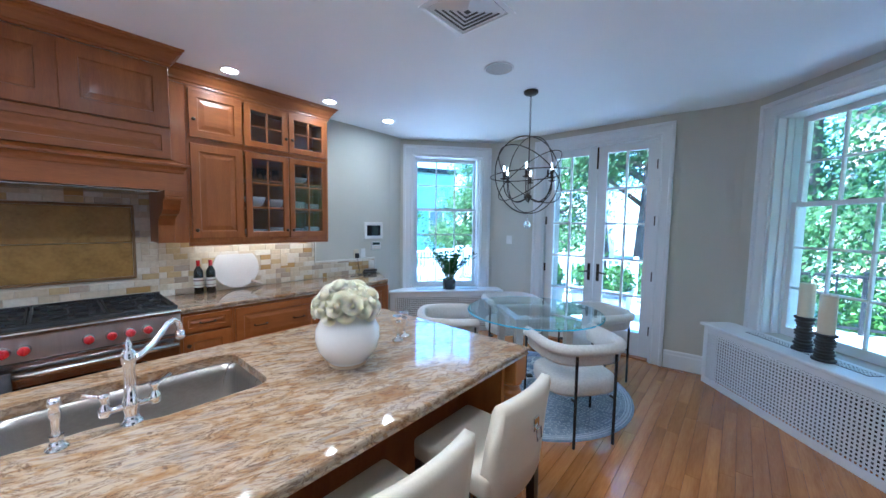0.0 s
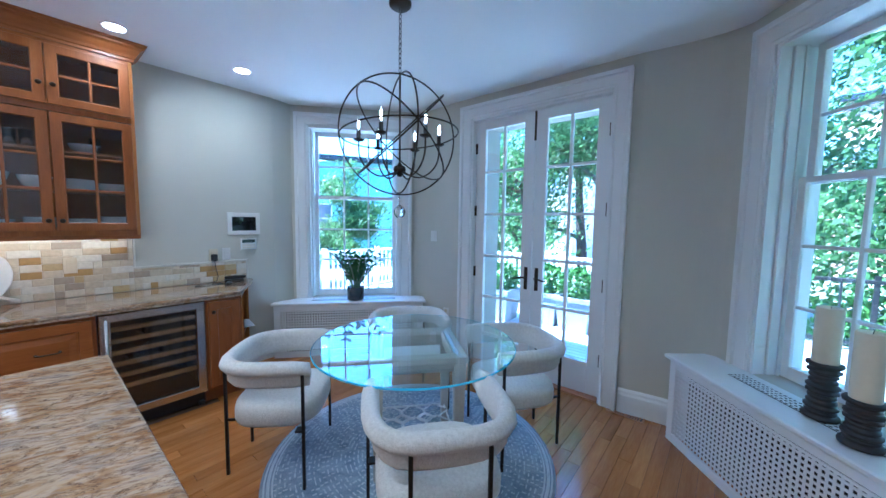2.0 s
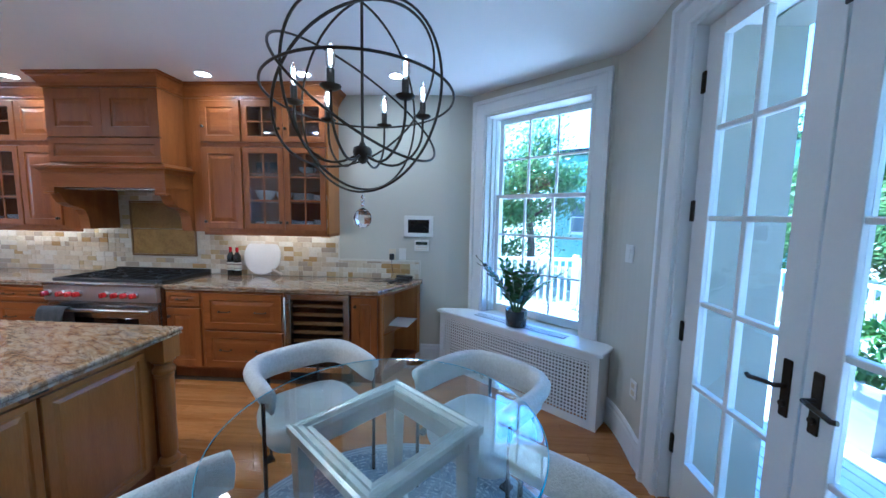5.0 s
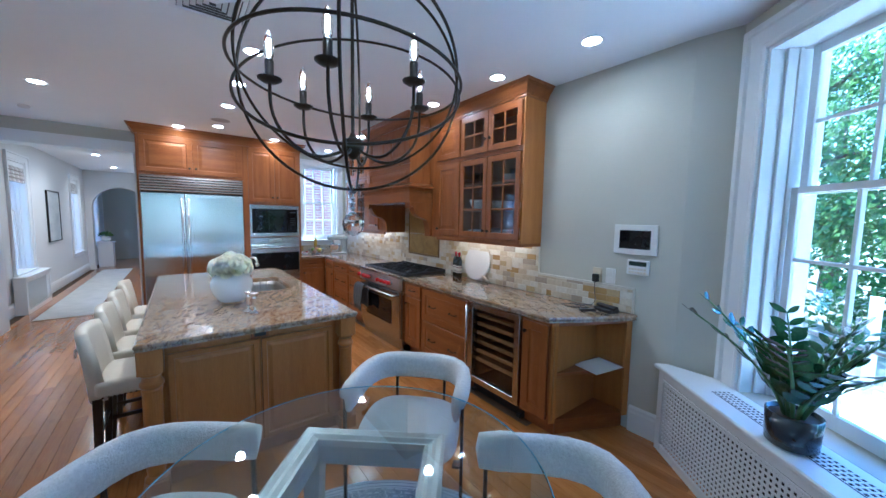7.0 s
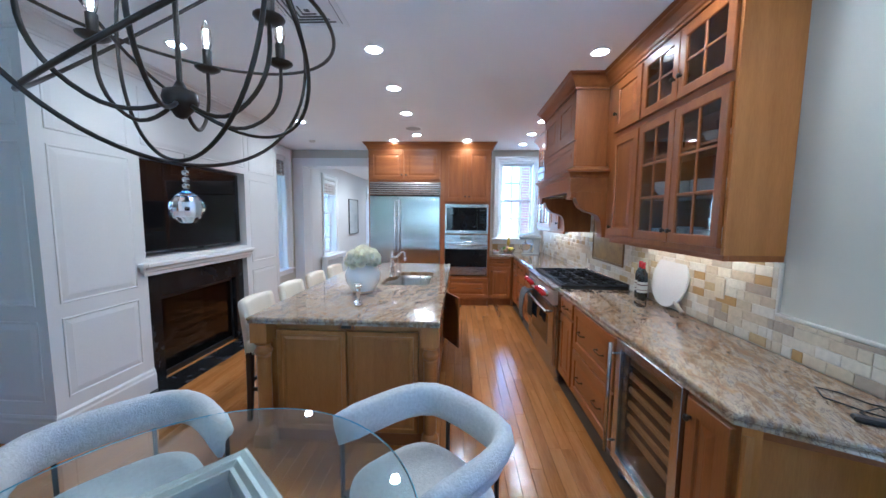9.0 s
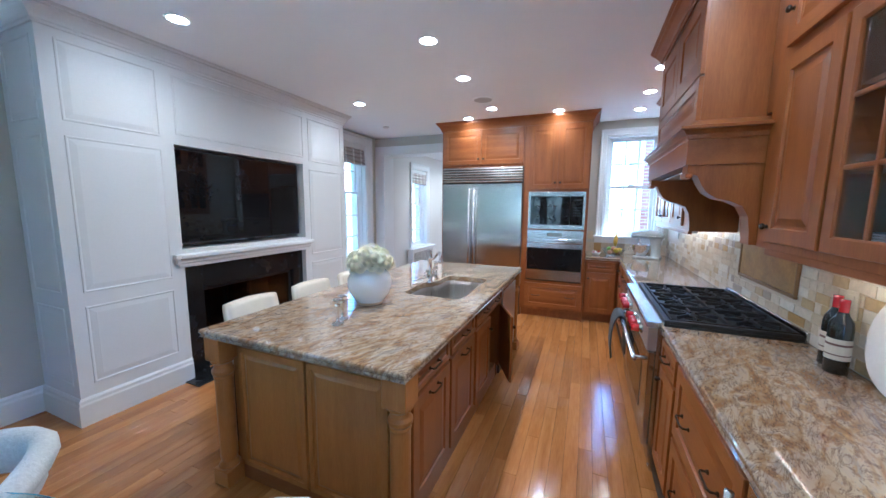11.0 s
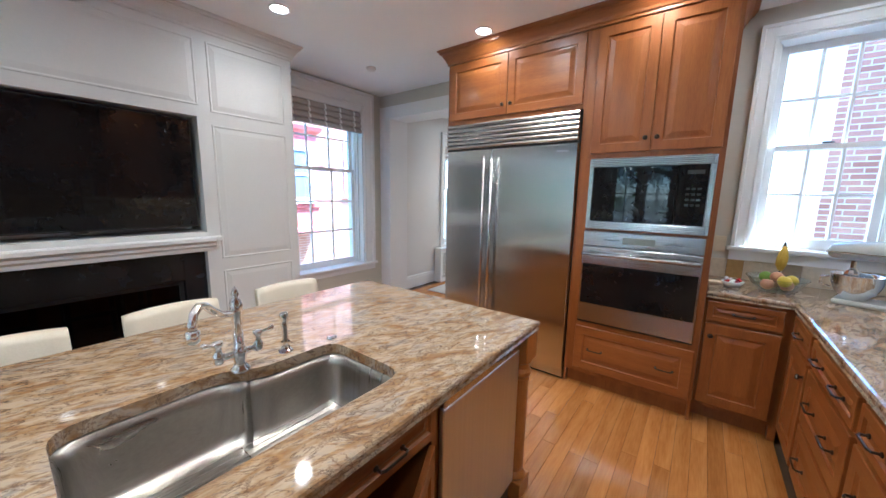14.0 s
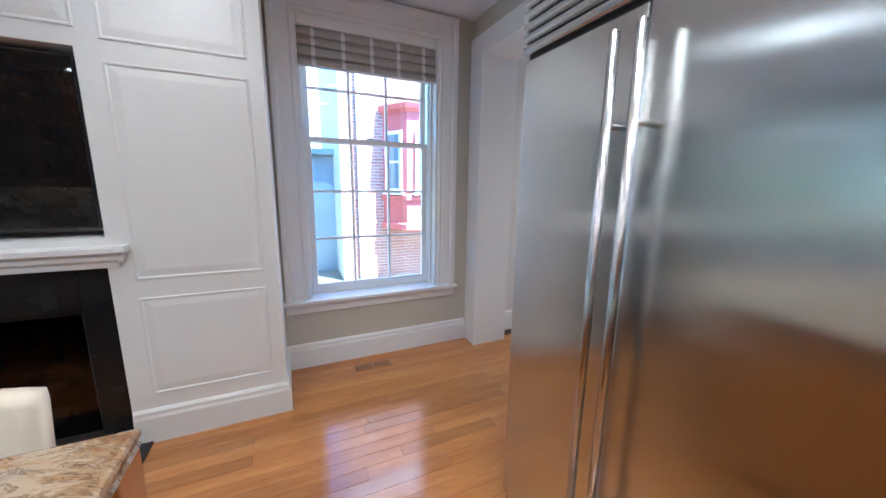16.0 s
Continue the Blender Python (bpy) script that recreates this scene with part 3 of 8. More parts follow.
def end_shelf():
    c = thing("corner_shelf", None, "open angled cherry end shelf with one paper on it", "shelf")
    a, b, d = (WX, 2.80), (-3.715, 2.80), (-3.715, 3.09)
    tri = [b, a, d]
    for z0, z1, nm in ((0.11, 0.135, "shelf"), (0.475, 0.495, "shelf"), (0.845, 0.873, "top")):
        bm = bmesh.new()
        prism(bm, inset_poly(tri, 0.002), z0, z1)
        part(nm, bm, CHERRY_H, c)
    bm = bmesh.new()
    prism(bm, [(b[0], b[1]), (-3.19, 2.80), (-3.715, 3.045)], 0, 0.11)
    part("plinth", bm, CHERRY_H, c)
    part("side_panel", B((b[0] + 0.02, a[0] - 0.004, 2.801, 2.815, 0.135, 0.845)), VENEER, c)
    part("back_panel", B((-3.717, -3.70, 2.801, 3.07, 0.135, 0.845)), VENEER, c)
    u = (Vector(d) - Vector(a)).normalized()
    for s, e in ((0.0, 0.055), (0.625, 0.675)):
        p, q = Vector(a) + u * s, Vector(a) + u * e
        n = Vector((u.y, -u.x)) * -0.02
        bm = bmesh.new()
        prism(bm, [(p.x, p.y), (q.x, q.y), (q.x + n.x, q.y + n.y), (p.x + n.x, p.y + n.y)], 0.11, 0.873)
        part("stile", bm, VENEER, c)
    bm = bmesh.new()
    box(bm, -0.108, 0.108, -0.15, 0.15, 0, 0.0015)
    pp = part("paper", bm, PAPER)
    pp.matrix_world = pose(-3.53, 2.93, 0.4965, 0, 0, 80)
    tell(pp, "sheet of white paper lying on the open shelf", "paper")


PAPER = surface("paper", (0.80, 0.82, 0.84), (0.86, 0.87, 0.88), 9, 0.6)
end_shelf()


# south run beside the oven tower
def south_base():
    c = thing("base_cabinet", pose(-2.662, -2.06, 0, 0, 0, FRONT_Y), LOWER + " beside the oven tower", "cabinet", "base cabinets")
    solid_body(c, 0.001, 0.40, 0.595, 0, 0.873, 0.11)
    front(c, "drawer", 0.015, 0.385, 0.72, 0.85, None, (0.2,))
    front(c, "door", 0.015, 0.385, 0.14, 0.70, (0.05, 0.62))
    part("corner_post", B((0.401, 0.437, 0.02, 0.1, 0, 0.873)), CHERRY, c)


south_base()

EDGE = [(-0.012, 0.0), (-0.004, -0.003), (0.0, -0.010), (0.0, -0.020), (-0.006, -0.026), (-0.006, -0.032), (0.0, -0.040), (-0.012, -0.040)]


def worktop(name, poly, z, label, hole=None):
    """A granite slab with an ogee edge; poly runs anticlockwise."""
    bm = bmesh.new()
    inner = inset_poly(poly, 0.012)
    top = [bm.verts.new((x, y, z)) for x, y in inner]
    es = [bm.edges.new((top[i], top[(i + 1) % len(top)])) for i in range(len(top))]
    if hole:
        hv = [bm.verts.new((x, y, z)) for x, y in hole]
        es += [bm.edges.new((hv[i], hv[(i + 1) % len(hv)])) for i in range(len(hv))]
        bmesh.ops.triangle_fill(bm, use_beauty=True, use_dissolve=False, edges=es)
        lo = [bm.verts.new((x, y, z - 0.04)) for x, y in hole]
        for i in range(len(hole)):
            j = (i + 1) % len(hole)
            bm.faces.new((hv[i], hv[j], lo[j], lo[i]))
    else:
        bm.faces.new(top)
    sweep(bm, poly, [(o, z + h) for o, h in EDGE], closed=True)
    bmesh.ops.remove_doubles(bm, verts=bm.verts, dist=0.0005)
    ob = part(name, bm, GRANITE)
    return tell(ob, label, "worktop")


CZ = 0.915
worktop("worktop", [(-3.716, RANGE1), (-3.075, RANGE1), (-3.075, 2.79), (-3.66, 3.115), (-3.716, 3.115)], CZ, "polished cream and brown granite worktop by the wine cooler")
worktop("worktop", [(-2.664, SOUTH + 0.004), (-2.664, -2.035), (-3.075, -2.035), (-3.075, RANGE0), (-3.716, RANGE0), (-3.716, SOUTH + 0.004)], CZ, "polished cream and brown granite corner worktop by the window")

CROWN = [(0.0, 0.0), (0.012, 0.0), (0.012, 0.018), (0.02, 0.024), (0.026, 0.042), (0.052, 0.082), (0.070, 0.094), (0.070, 0.106), (0.082, 0.112), (0.088, 0.128), (0.0, 0.128)]


def crown(parent, path, z, k=1.0, material=None, name="crown_moulding"):
    bm = bmesh.new()
    sweep(bm, path, [(o * k, z + h * k) for o, h in CROWN])
    return part(name, bm, material or CHERRY_H, parent)


UZ0, UZ1 = 1.396, 2.69
UX = -3.425


def upper_east():
    w = 2.215 - 0.93
    c = thing("wall_cabinet", pose(UX, 0.93, 0, 0, 0, FRONT_X), "cherry wall cabinet with glazed and panelled doors", "cabinet", "wall cabinets")
    D = 0.29
    for a in ((0, 0.43, 0.0, D, UZ0, UZ1), (w - 0.02, w, 0.0, D, UZ0, UZ1), (0.43, w - 0.02, 0, D, UZ0, UZ0 + 0.05), (0.43, w - 0.02, 0, D, UZ1 - 0.03, UZ1), (0.43, w - 0.02, 0, D, 2.235, 2.275), (0.43, w - 0.02, D - 0.01, D, UZ0 + 0.05, 2.235), (0.43, w - 0.02, D - 0.01, D, 2.275, UZ1 - 0.03)):
        part("board", B(a), VENEER if a[0] > 1 and a[3] == D and a[1] == w else CHERRY, c)
    part("filler", B((-0.098, -0.001, 0.002, D, UZ0, UZ1)), CHERRY, c)
    part("filler", B((-0.152, -0.0985, 0.002, D, 2.035, UZ1)), CHERRY, c)
    for z in (1.70, 1.97):
        part("shelf", B((0.432, w - 0.022, 0.02, D - 0.012, z, z + 0.018), bevel=0.002), CHERRY_IN, c)
    front(c, "door", 0.02, 0.42, 1.43, 2.225, (0.05, 1.50))
    front(c, "door", 0.02, 0.42, 2.275, 2.665, (0.05, 2.42))
    glass_front(c, 0.44, 0.843, 1.43, 2.225, 2, 3, (0.815, 1.50))
    glass_front(c, 0.849, 1.262, 1.43, 2.225, 2, 3, (0.878, 1.50))
    glass_front(c, 0.44, 0.843, 2.275, 2.665, 2, 2, (0.815, 2.40))
    glass_front(c, 0.849, 1.262, 2.275, 2.665, 2, 2, (0.878, 2.40))
    part("light_rail", B((0.0, w, 0.0, 0.03, UZ0 - 0.03, UZ0), (w - 0.02, w, 0.03, D, UZ0 - 0.03, UZ0), bevel=0.003), CHERRY_H, c)
    crown(c, [(-0.152, 0), (w, 0), (w, D)], UZ1)
    return c


def upper_west():
    y0, y1 = -1.84, -0.40
    w = y1 - y0
    c = thing("wall_cabinet", pose(UX, y0, 0, 0, 0, FRONT_X), "cherry wall cabinet with glazed doors beside the window", "cabinet", "wall cabinets")
    D = 0.29
    for a in ((0, 0.02, 0.0, D, UZ0, UZ1), (0.85, w, 0.0, D, UZ0, UZ1), (0.02, 0.85, 0, D, UZ0, UZ0 + 0.05), (0.02, 0.85, 0, D, UZ1 - 0.03, UZ1), (0.02, 0.85, 0, D, 2.235, 2.275), (0.02, 0.85, D - 0.01, D, UZ0 + 0.05, 2.235), (0.02, 0.85, D - 0.01, D, 2.275, UZ1 - 0.03)):
        part("board", B(a), CHERRY, c)
    for z in (1.70, 1.97):
        part("shelf", B((0.022, 0.848, 0.02, D - 0.012, z, z + 0.018), bevel=0.002), CHERRY_IN, c)
    for x0, x1, k in ((0.02, 0.43, 0.40), (0.436, 0.845, 0.466)):
        glass_front(c, x0, x1, 1.43, 2.225, 2, 3, (k, 1.50))
        glass_front(c, x0, x1, 2.275, 2.665, 2, 2, (k, 2.40))
    front(c, "door", 0.86, 1.27, 1.43, 2.225, (1.24, 1.50))
    front(c, "door", 0.86, 1.27, 2.275, 2.665, (1.24, 2.40))
    part("light_rail", B((0.0, w, 0.0, 0.03, UZ0 - 0.03, UZ0), (0, 0.02, 0.03, D, UZ0 - 0.03, UZ0), bevel=0.003), CHERRY_H, c)
    crown(c, [(0, D), (0, 0), (w, 0)], UZ1)


upper_east(), upper_west()


def range_hood():
    y0, y1 = -0.315, 0.775
    w = y1 - y0
    fx = -3.16
    c = thing("range_hood", pose(fx, y0, 0, 0, 0, FRONT_X), "cherry panelled hood with corbels over the range", "hood")
    D = 0.555
    part("body", B((0.001, w - 0.001, 0.001, D, 2.03, UZ1)), CHERRY, c)
    front(c, "panel", 0.0, w / 2, 2.26, UZ1, material=CHERRY, rail=0.09, y=0.0)
    front(c, "panel", w / 2, w, 2.26, UZ1, material=CHERRY, rail=0.09, y=0.0)
    front(c, "panel", 0.0, w, 2.03, 2.25, rail=0.07)
    crown(c, [(0, D - 0.28), (0, -0.02), (w, -0.02), (w, D - 0.28)], UZ1)
    # mantel shelf
    bm = bmesh.new()
    prof = [(0, 1.80), (0.055, 1.80), (0.055, 1.925), (0.062, 1.93), (0.066, 1.95), (0.085, 1.972), (0.098, 1.975), (0.098, 1.99), (0.07, 1.997), (0.0, 2.03)]
    sweep(bm, [(0, D), (0, 0), (w, 0), (w, D)], prof)
    part("mantel_shelf", bm, CHERRY_H, c)
    bm = B((-0.05, w + 0.05, -0.05, D, 1.801, 1.86))
    part("band", bm, CHERRY_H, c)
    part("filter", B((0.08, w - 0.08, 0.0, D - 0.06, 1.785, 1.80), bevel=0.004), STEEL, c, "brushed steel hood insert")
    # corbels: an S-curved bracket
    cur = [(-0.045, 1.80), (-0.045, 1.76), (0.0, 1.745), (0.02, 1.70), (0.045, 1.66), (0.09, 1.63), (0.15, 1.615), (0.20, 1.59), (0.225, 1.54), (0.235, 1.47), (0.24, 1.40), (D, 1.40), (D, 1.80)]
    for s in (-0.05, w - 0.055):
        bm = bmesh.new()
        lo = [bm.verts.new((s, y, z)) for y, z in cur]
        hi = [bm.verts.new((s + 0.105, y, z)) for y, z in cur]
        bm.faces.new(lo), bm.faces.new(hi[::-1])
        for i in range(len(cur)):
            j = (i + 1) % len(cur)
            bm.faces.new((lo[i], hi[i], hi[j], lo[j]))
        part("corbel", bm, CHERRY, c)
        part("corbel_cap", B((s - 0.004, s + 0.109, -0.052, -0.02, 1.735, 1.757), bevel=0.004), CHERRY_H, c)


range_hood()

# ---- oven tower and refrigerator ----


def refrigerator():
    x0, w = -0.58, 1.215
    c = thing("refrigerator", pose(x0, -1.955, 0, 0, 0, FRONT_Y), "wide built-in stainless steel refrigerator with louvred top", "refrigerator")
    part("body", B((0.003, w - 0.003, 0.045, 0.66, 0.0, 2.15)), BLACK, c)
    for a, b, nm in ((0.004, 0.480, "freezer_door"), (0.484, w - 0.004, "door")):
        d = part(nm, B((a, b, 0.0, 0.043, 0.10, 1.908), bevel=0.005, seg=2), STEEL_V, c)
        hx = b - 0.035 if nm == "freezer_door" else a + 0.035
        bm = bmesh.new()
        tube(bm, [(hx, -0.065, 0.20), (hx, -0.065, 1.84)], 0.0125, 12)
        for z in (0.42, 1.62):
            tube(bm, [(hx, 0.0, z), (hx, -0.065, z)], 0.008, 8)
        part("handle", bm, STEEL, d, "long tubular steel handle", True)
    g = part("grille", B((0.004, w - 0.004, 0.02, 0.05, 1.915, 2.148)), BLACK, c)
    n = 6
    for i in range(n):
        z = 1.925 + i * 0.0372
        bm = bmesh.new()
        prof = [(0.02, z), (-0.004, z + 0.001), (-0.012, z + 0.006), (-0.016, z + 0.015), (-0.012, z + 0.026), (-0.002, z + 0.033), (0.02, z + 0.034)]
        lo = [bm.verts.new((0.006, y, q)) for y, q in prof]
        hi = [bm.verts.new((w - 0.006, y, q)) for y, q in prof]
        bm.faces.new(lo[::-1]), bm.faces.new(hi)
        for k in range(len(prof)):
            l = (k + 1) % len(prof)
            bm.faces.new((lo[k], lo[l], hi[l], hi[k]))
        part("slat", bm, STEEL, g)
    part("badge", B((w - 0.16, w - 0.065, -0.003, 0.0, 1.845, 1.862), bevel=0.001), CHROME, c)
    part("kick_plate", B((0.004, w - 0.004, 0.03, 0.045, 0.02, 0.095)), STEEL, c)


refrigerator()


def oven_tower():
    c = thing("tall_cabinet", pose(-0.555, -2.0, 0, 0, 0, FRONT_Y), "tall cherry cabinet round the refrigerator and ovens", "cabinet")
    W = 2.105
    for a in ((0, 0.022, 0, 0.655, 0, 2.69), (1.243, 1.262, 0, 0.655, 0, 2.69), (W - 0.02, W, 0, 0.655, 0, 2.69), (0.022, 1.243, 0, 0.655, 2.155, 2.69), (1.262, W - 0.02, 0, 0.655, 1.79, 2.69), (1.262, 1.325, 0.0, 0.03, 0.11, 1.79), (W - 0.058, W - 0.02, 0.0, 0.03, 0.11, 1.79), (1.325, W - 0.058, 0.0, 0.03, 1.262, 1.275), (1.325, W - 0.058, 0.0, 0.655, 0.11, 0.54), (1.262, W - 0.02, 0.05, 0.655, 0, 0.11)):
        part("board", B(a), CHERRY, c)
    front(c, "door", 0.03, 0.615, 2.19, 2.675, (0.58, 2.27), material=CHERRY_H)
    front(c, "door", 0.62, 1.235, 2.19, 2.675, (0.655, 2.27), material=CHERRY_H)
    front(c, "door", 1.32, 1.70, 1.825, 2.675, (1.668, 1.91))
    front(c, "door", 1.704, 2.085, 1.825, 2.675, (1.736, 1.91))
    front(c, "drawer", 1.315, 2.085, 0.15, 0.50, None, (1.47, 1.93))
    crown(c, [(0, 0.655), (0, 0), (W, 0), (W, 0.655)], 2.69)
    # microwave
    mw = thing("microwave", pose(-1.882, -2.0, 0, 0, 0, FRONT_Y), "built-in microwave with steel trim and dark glass", "microwave")
    w = 0.745
    part("trim", B((0, w, -0.02, 0.25, 1.277, 1.335), (0, w, -0.02, 0.25, 1.725, 1.785), (0, 0.03, -0.02, 0.25, 1.335, 1.725), (w - 0.03, w, -0.02, 0.25, 1.335, 1.725), bevel=0.002), STEEL, mw)
    # black strips on the solid trim paint the shade between the slats
    for z0, z1 in ((1.282, 1.331), (1.730, 1.780)):
        part("grille_back", B((0.018, w - 0.018, -0.0215, -0.02, z0, z1)), BLACK, mw)
    for z in (1.288, 1.300, 1.312, 1.324, 1.737, 1.749, 1.761, 1.773):
        part("slat", B((0.02, w - 0.02, -0.027, -0.0215, z - 0.0048, z + 0.0048), bevel=0.001), STEEL, mw)
    part("door", B((0.032, 0.55, -0.022, 0.2, 1.338, 1.722), bevel=0.004), SCREEN, mw, "dark glass door")
    part("control_panel", B((0.554, w - 0.032, -0.02, 0.2, 1.338, 1.722), bevel=0.003), SCREEN, mw)
    dm = surface("display", (0.014, 0.015, 0.015), (0.026, 0.028, 0.027), 8, 0.3)
    part("display", B((0.60, 0.69, -0.0225, -0.02, 1.665, 1.69)), dm, mw)
    for i in range(3):
        for j in range(4):
            part("button", B((0.602 + i * 0.03, 0.622 + i * 0.03, -0.0215, -0.02, 1.46 + j * 0.035, 1.474 + j * 0.035)), dm, mw)
    # oven
    ov = thing("oven", pose(-1.878, -2.0, 0, 0, 0, FRONT_Y), "built-in stainless steel wall oven with dark window", "oven")
    part("control_panel", B((0, w, -0.022, 0.3, 1.15, 1.258), bevel=0.003), STEEL, ov)
    part("display", B((0.27, 0.47, -0.0245, -0.022, 1.18, 1.225)), surface("grey_display", (0.18, 0.20, 0.18), (0.24, 0.26, 0.23), 9, 0.25), ov)
    for i in range(4):
        for s in (0.15, 0.53):
            part("button", B((s + i * 0.028, s + 0.016 + i * 0.028, -0.0235, -0.022, 1.196, 1.203)), BLACK, ov)
    d = part("door", B((0, w, -0.026, 0.03, 0.555, 1.143), bevel=0.004), STEEL, ov)
    part("window", B((0.012, w - 0.012, -0.0285, -0.026, 0.70, 1.01), bevel=0.001), SCREEN, d, "dark oven glass")
    bm = bmesh.new()
    tube(bm, [(0.01, -0.075, 1.092), (w - 0.01, -0.075, 1.092)], 0.013, 12)
    for x in (0.03, w - 0.03):
        tube(bm, [(x, -0.026, 1.092), (x, -0.075, 1.092)], 0.010, 8)
    part("handle", bm, STEEL, d, "tubular steel oven handle", True)
    part("vent", B((0, w, -0.01, 0.03, 0.54, 0.553)), BLACK, ov)


oven_tower()

# ---- range and wine cooler ----
RED = surface("red_knob", (0.36, 0.008, 0.012), (0.45, 0.014, 0.018), 9, 0.25, coat=0.5)


def cooker():
    w = RANGE1 - RANGE0 - 0.004
    c = thing("range", pose(-3.0, RANGE0 + 0.002, 0, 0, 0, FRONT_X), "stainless steel gas range with red knobs", "range")
    D = 0.715
    part("body", B((0, w, 0.06, D, 0.09, 0.90)), STEEL, c)
    part("control_panel", B((0, w, 0.012, 0.06, 0.755, 0.90), bevel=0.004), DISHSTEEL, c)
    bm = bmesh.new()
    prof = [(0.012, 0.895), (0.0, 0.905), (0.0, 0.92), (0.006, 0.928), (0.085, 0.93), (0.085, 0.895)]
    lo, hi = [bm.verts.new((0, y, z)) for y, z in prof], [bm.verts.new((w, y, z)) for y, z in prof]
    bm.faces.new(lo[::-1]), bm.faces.new(hi)
    for i in range(len(prof)):
        j = (i + 1) % len(prof)
        bm.faces.new((lo[i], lo[j], hi[j], hi[i]))
    part("bullnose", bm, STEEL, c)
    part("cooktop", B((0.0, w, 0.086, D - 0.02, 0.90, 0.925), bevel=0.003), BLACK, c)
    part("back_guard", B((0, w, D - 0.02, D, 0.90, 0.965), bevel=0.003), STEEL, c)
    part("rim", B((0.0, w, 0.088, 0.118, 0.925, 0.948), (0.0, 0.02, 0.118, D - 0.024, 0.925, 0.948), (w - 0.02, w, 0.118, D - 0.024, 0.925, 0.948), bevel=0.003), IRON, c)
    gw = (w - 0.05) / 3
    for i in range(3):
        gx = 0.025 + gw * i
        bm = bmesh.new()
        y0, y1 = 0.125, D - 0.03
        for x in (gx + 0.006, gx + gw - 0.018):
            box(bm, x, x + 0.012, y0, y1, 0.928, 0.952)
        for y in (y0, (y0 + y1) / 2 - 0.006, y1 - 0.012):
            box(bm, gx + 0.018, gx + gw - 0.018, y, y + 0.012, 0.93, 0.951)
        for k in range(2):
            cx, cy = gx + gw / 2, y0 + (y1 - y0) * (0.25 + 0.5 * k)
            for a in range(0, 360, 45):
                r1 = 0.13 if a % 90 else 0.125
                p, q = Vector((cx + 0.035 * math.cos(radians(a)), cy + 0.035 * math.sin(radians(a)))), Vector((cx + r1 * math.cos(radians(a)), cy + r1 * math.sin(radians(a))))
                u = (q - p).normalized()
                n = Vector((-u.y, u.x)) * 0.005
                prism(bm, [(p.x - n.x, p.y - n.y), (q.x - n.x, q.y - n.y), (q.x + n.x, q.y + n.y), (p.x + n.x, p.y + n.y)], 0.934, 0.953)
        part("grate", bm, IRON, c, "black cast-iron grate")
        for k in range(2):
            bm = bmesh.new()
            lathe(bm, [(0.055, 0.924), (0.055, 0.93), (0.036, 0.932), (0.036, 0.940), (0.028, 0.944), (0, 0.944)], 16, (gx + gw / 2, 0.125 + (D - 0.155) * (0.25 + 0.5 * k), 0))
            part("burner", bm, IRON, c)
    for y in (0.06, 0.20, 0.285, 0.36, 0.62, 0.725, 0.815, 0.905):
        bm = bmesh.new()
        lathe(bm, [(0.030, 0.0), (0.030, 0.012), (0.024, 0.016), (0.022, 0.024)], 16, m=pose(y, 0.012, 0.825, 90, 0, 0))
        k = part("knob_base", bm, STEEL, c, "", True)
        bm = bmesh.new()
        lathe(bm, [(0.024, 0.022), (0.026, 0.030), (0.024, 0.052), (0.020, 0.058), (0, 0.058)], 16, m=pose(y, 0.012, 0.825, 90, 0, 0))
        box(bm, y - 0.006, y + 0.006, -0.054, -0.02, 0.802, 0.848, 0.003)
        part("knob", bm, RED, k, "red control knob", True)
    d = part("oven_door", B((0.01, w - 0.01, 0.025, 0.06, 0.16, 0.745), bevel=0.005), STEEL, c)
    part("window", B((0.2, w - 0.2, 0.022, 0.025, 0.30, 0.60), bevel=0.001), SCREEN, d, "dark oven glass")
    bm = bmesh.new()
    tube(bm, [(0.03, -0.045, 0.685), (w - 0.03, -0.045, 0.685)], 0.016, 12)
    for x in (0.06, w - 0.06):
        tube(bm, [(x, 0.025, 0.685), (x, -0.045, 0.685)], 0.013, 8)
    part("handle", bm, STEEL, d, "thick tubular steel handle", True)
    part("kick_plate", B((0.01, w - 0.01, 0.08, 0.10, 0.0, 0.16)), STEEL, c)
    for x in (0.05, w - 0.05):
        bm = bmesh.new()
        lathe(bm, [(0.018, 0), (0.018, 0.02), (0.013, 0.025), (0.013, 0.10)], 12, (x, 0.09, 0))
        part("leg", bm, STEEL, c)


cooker()


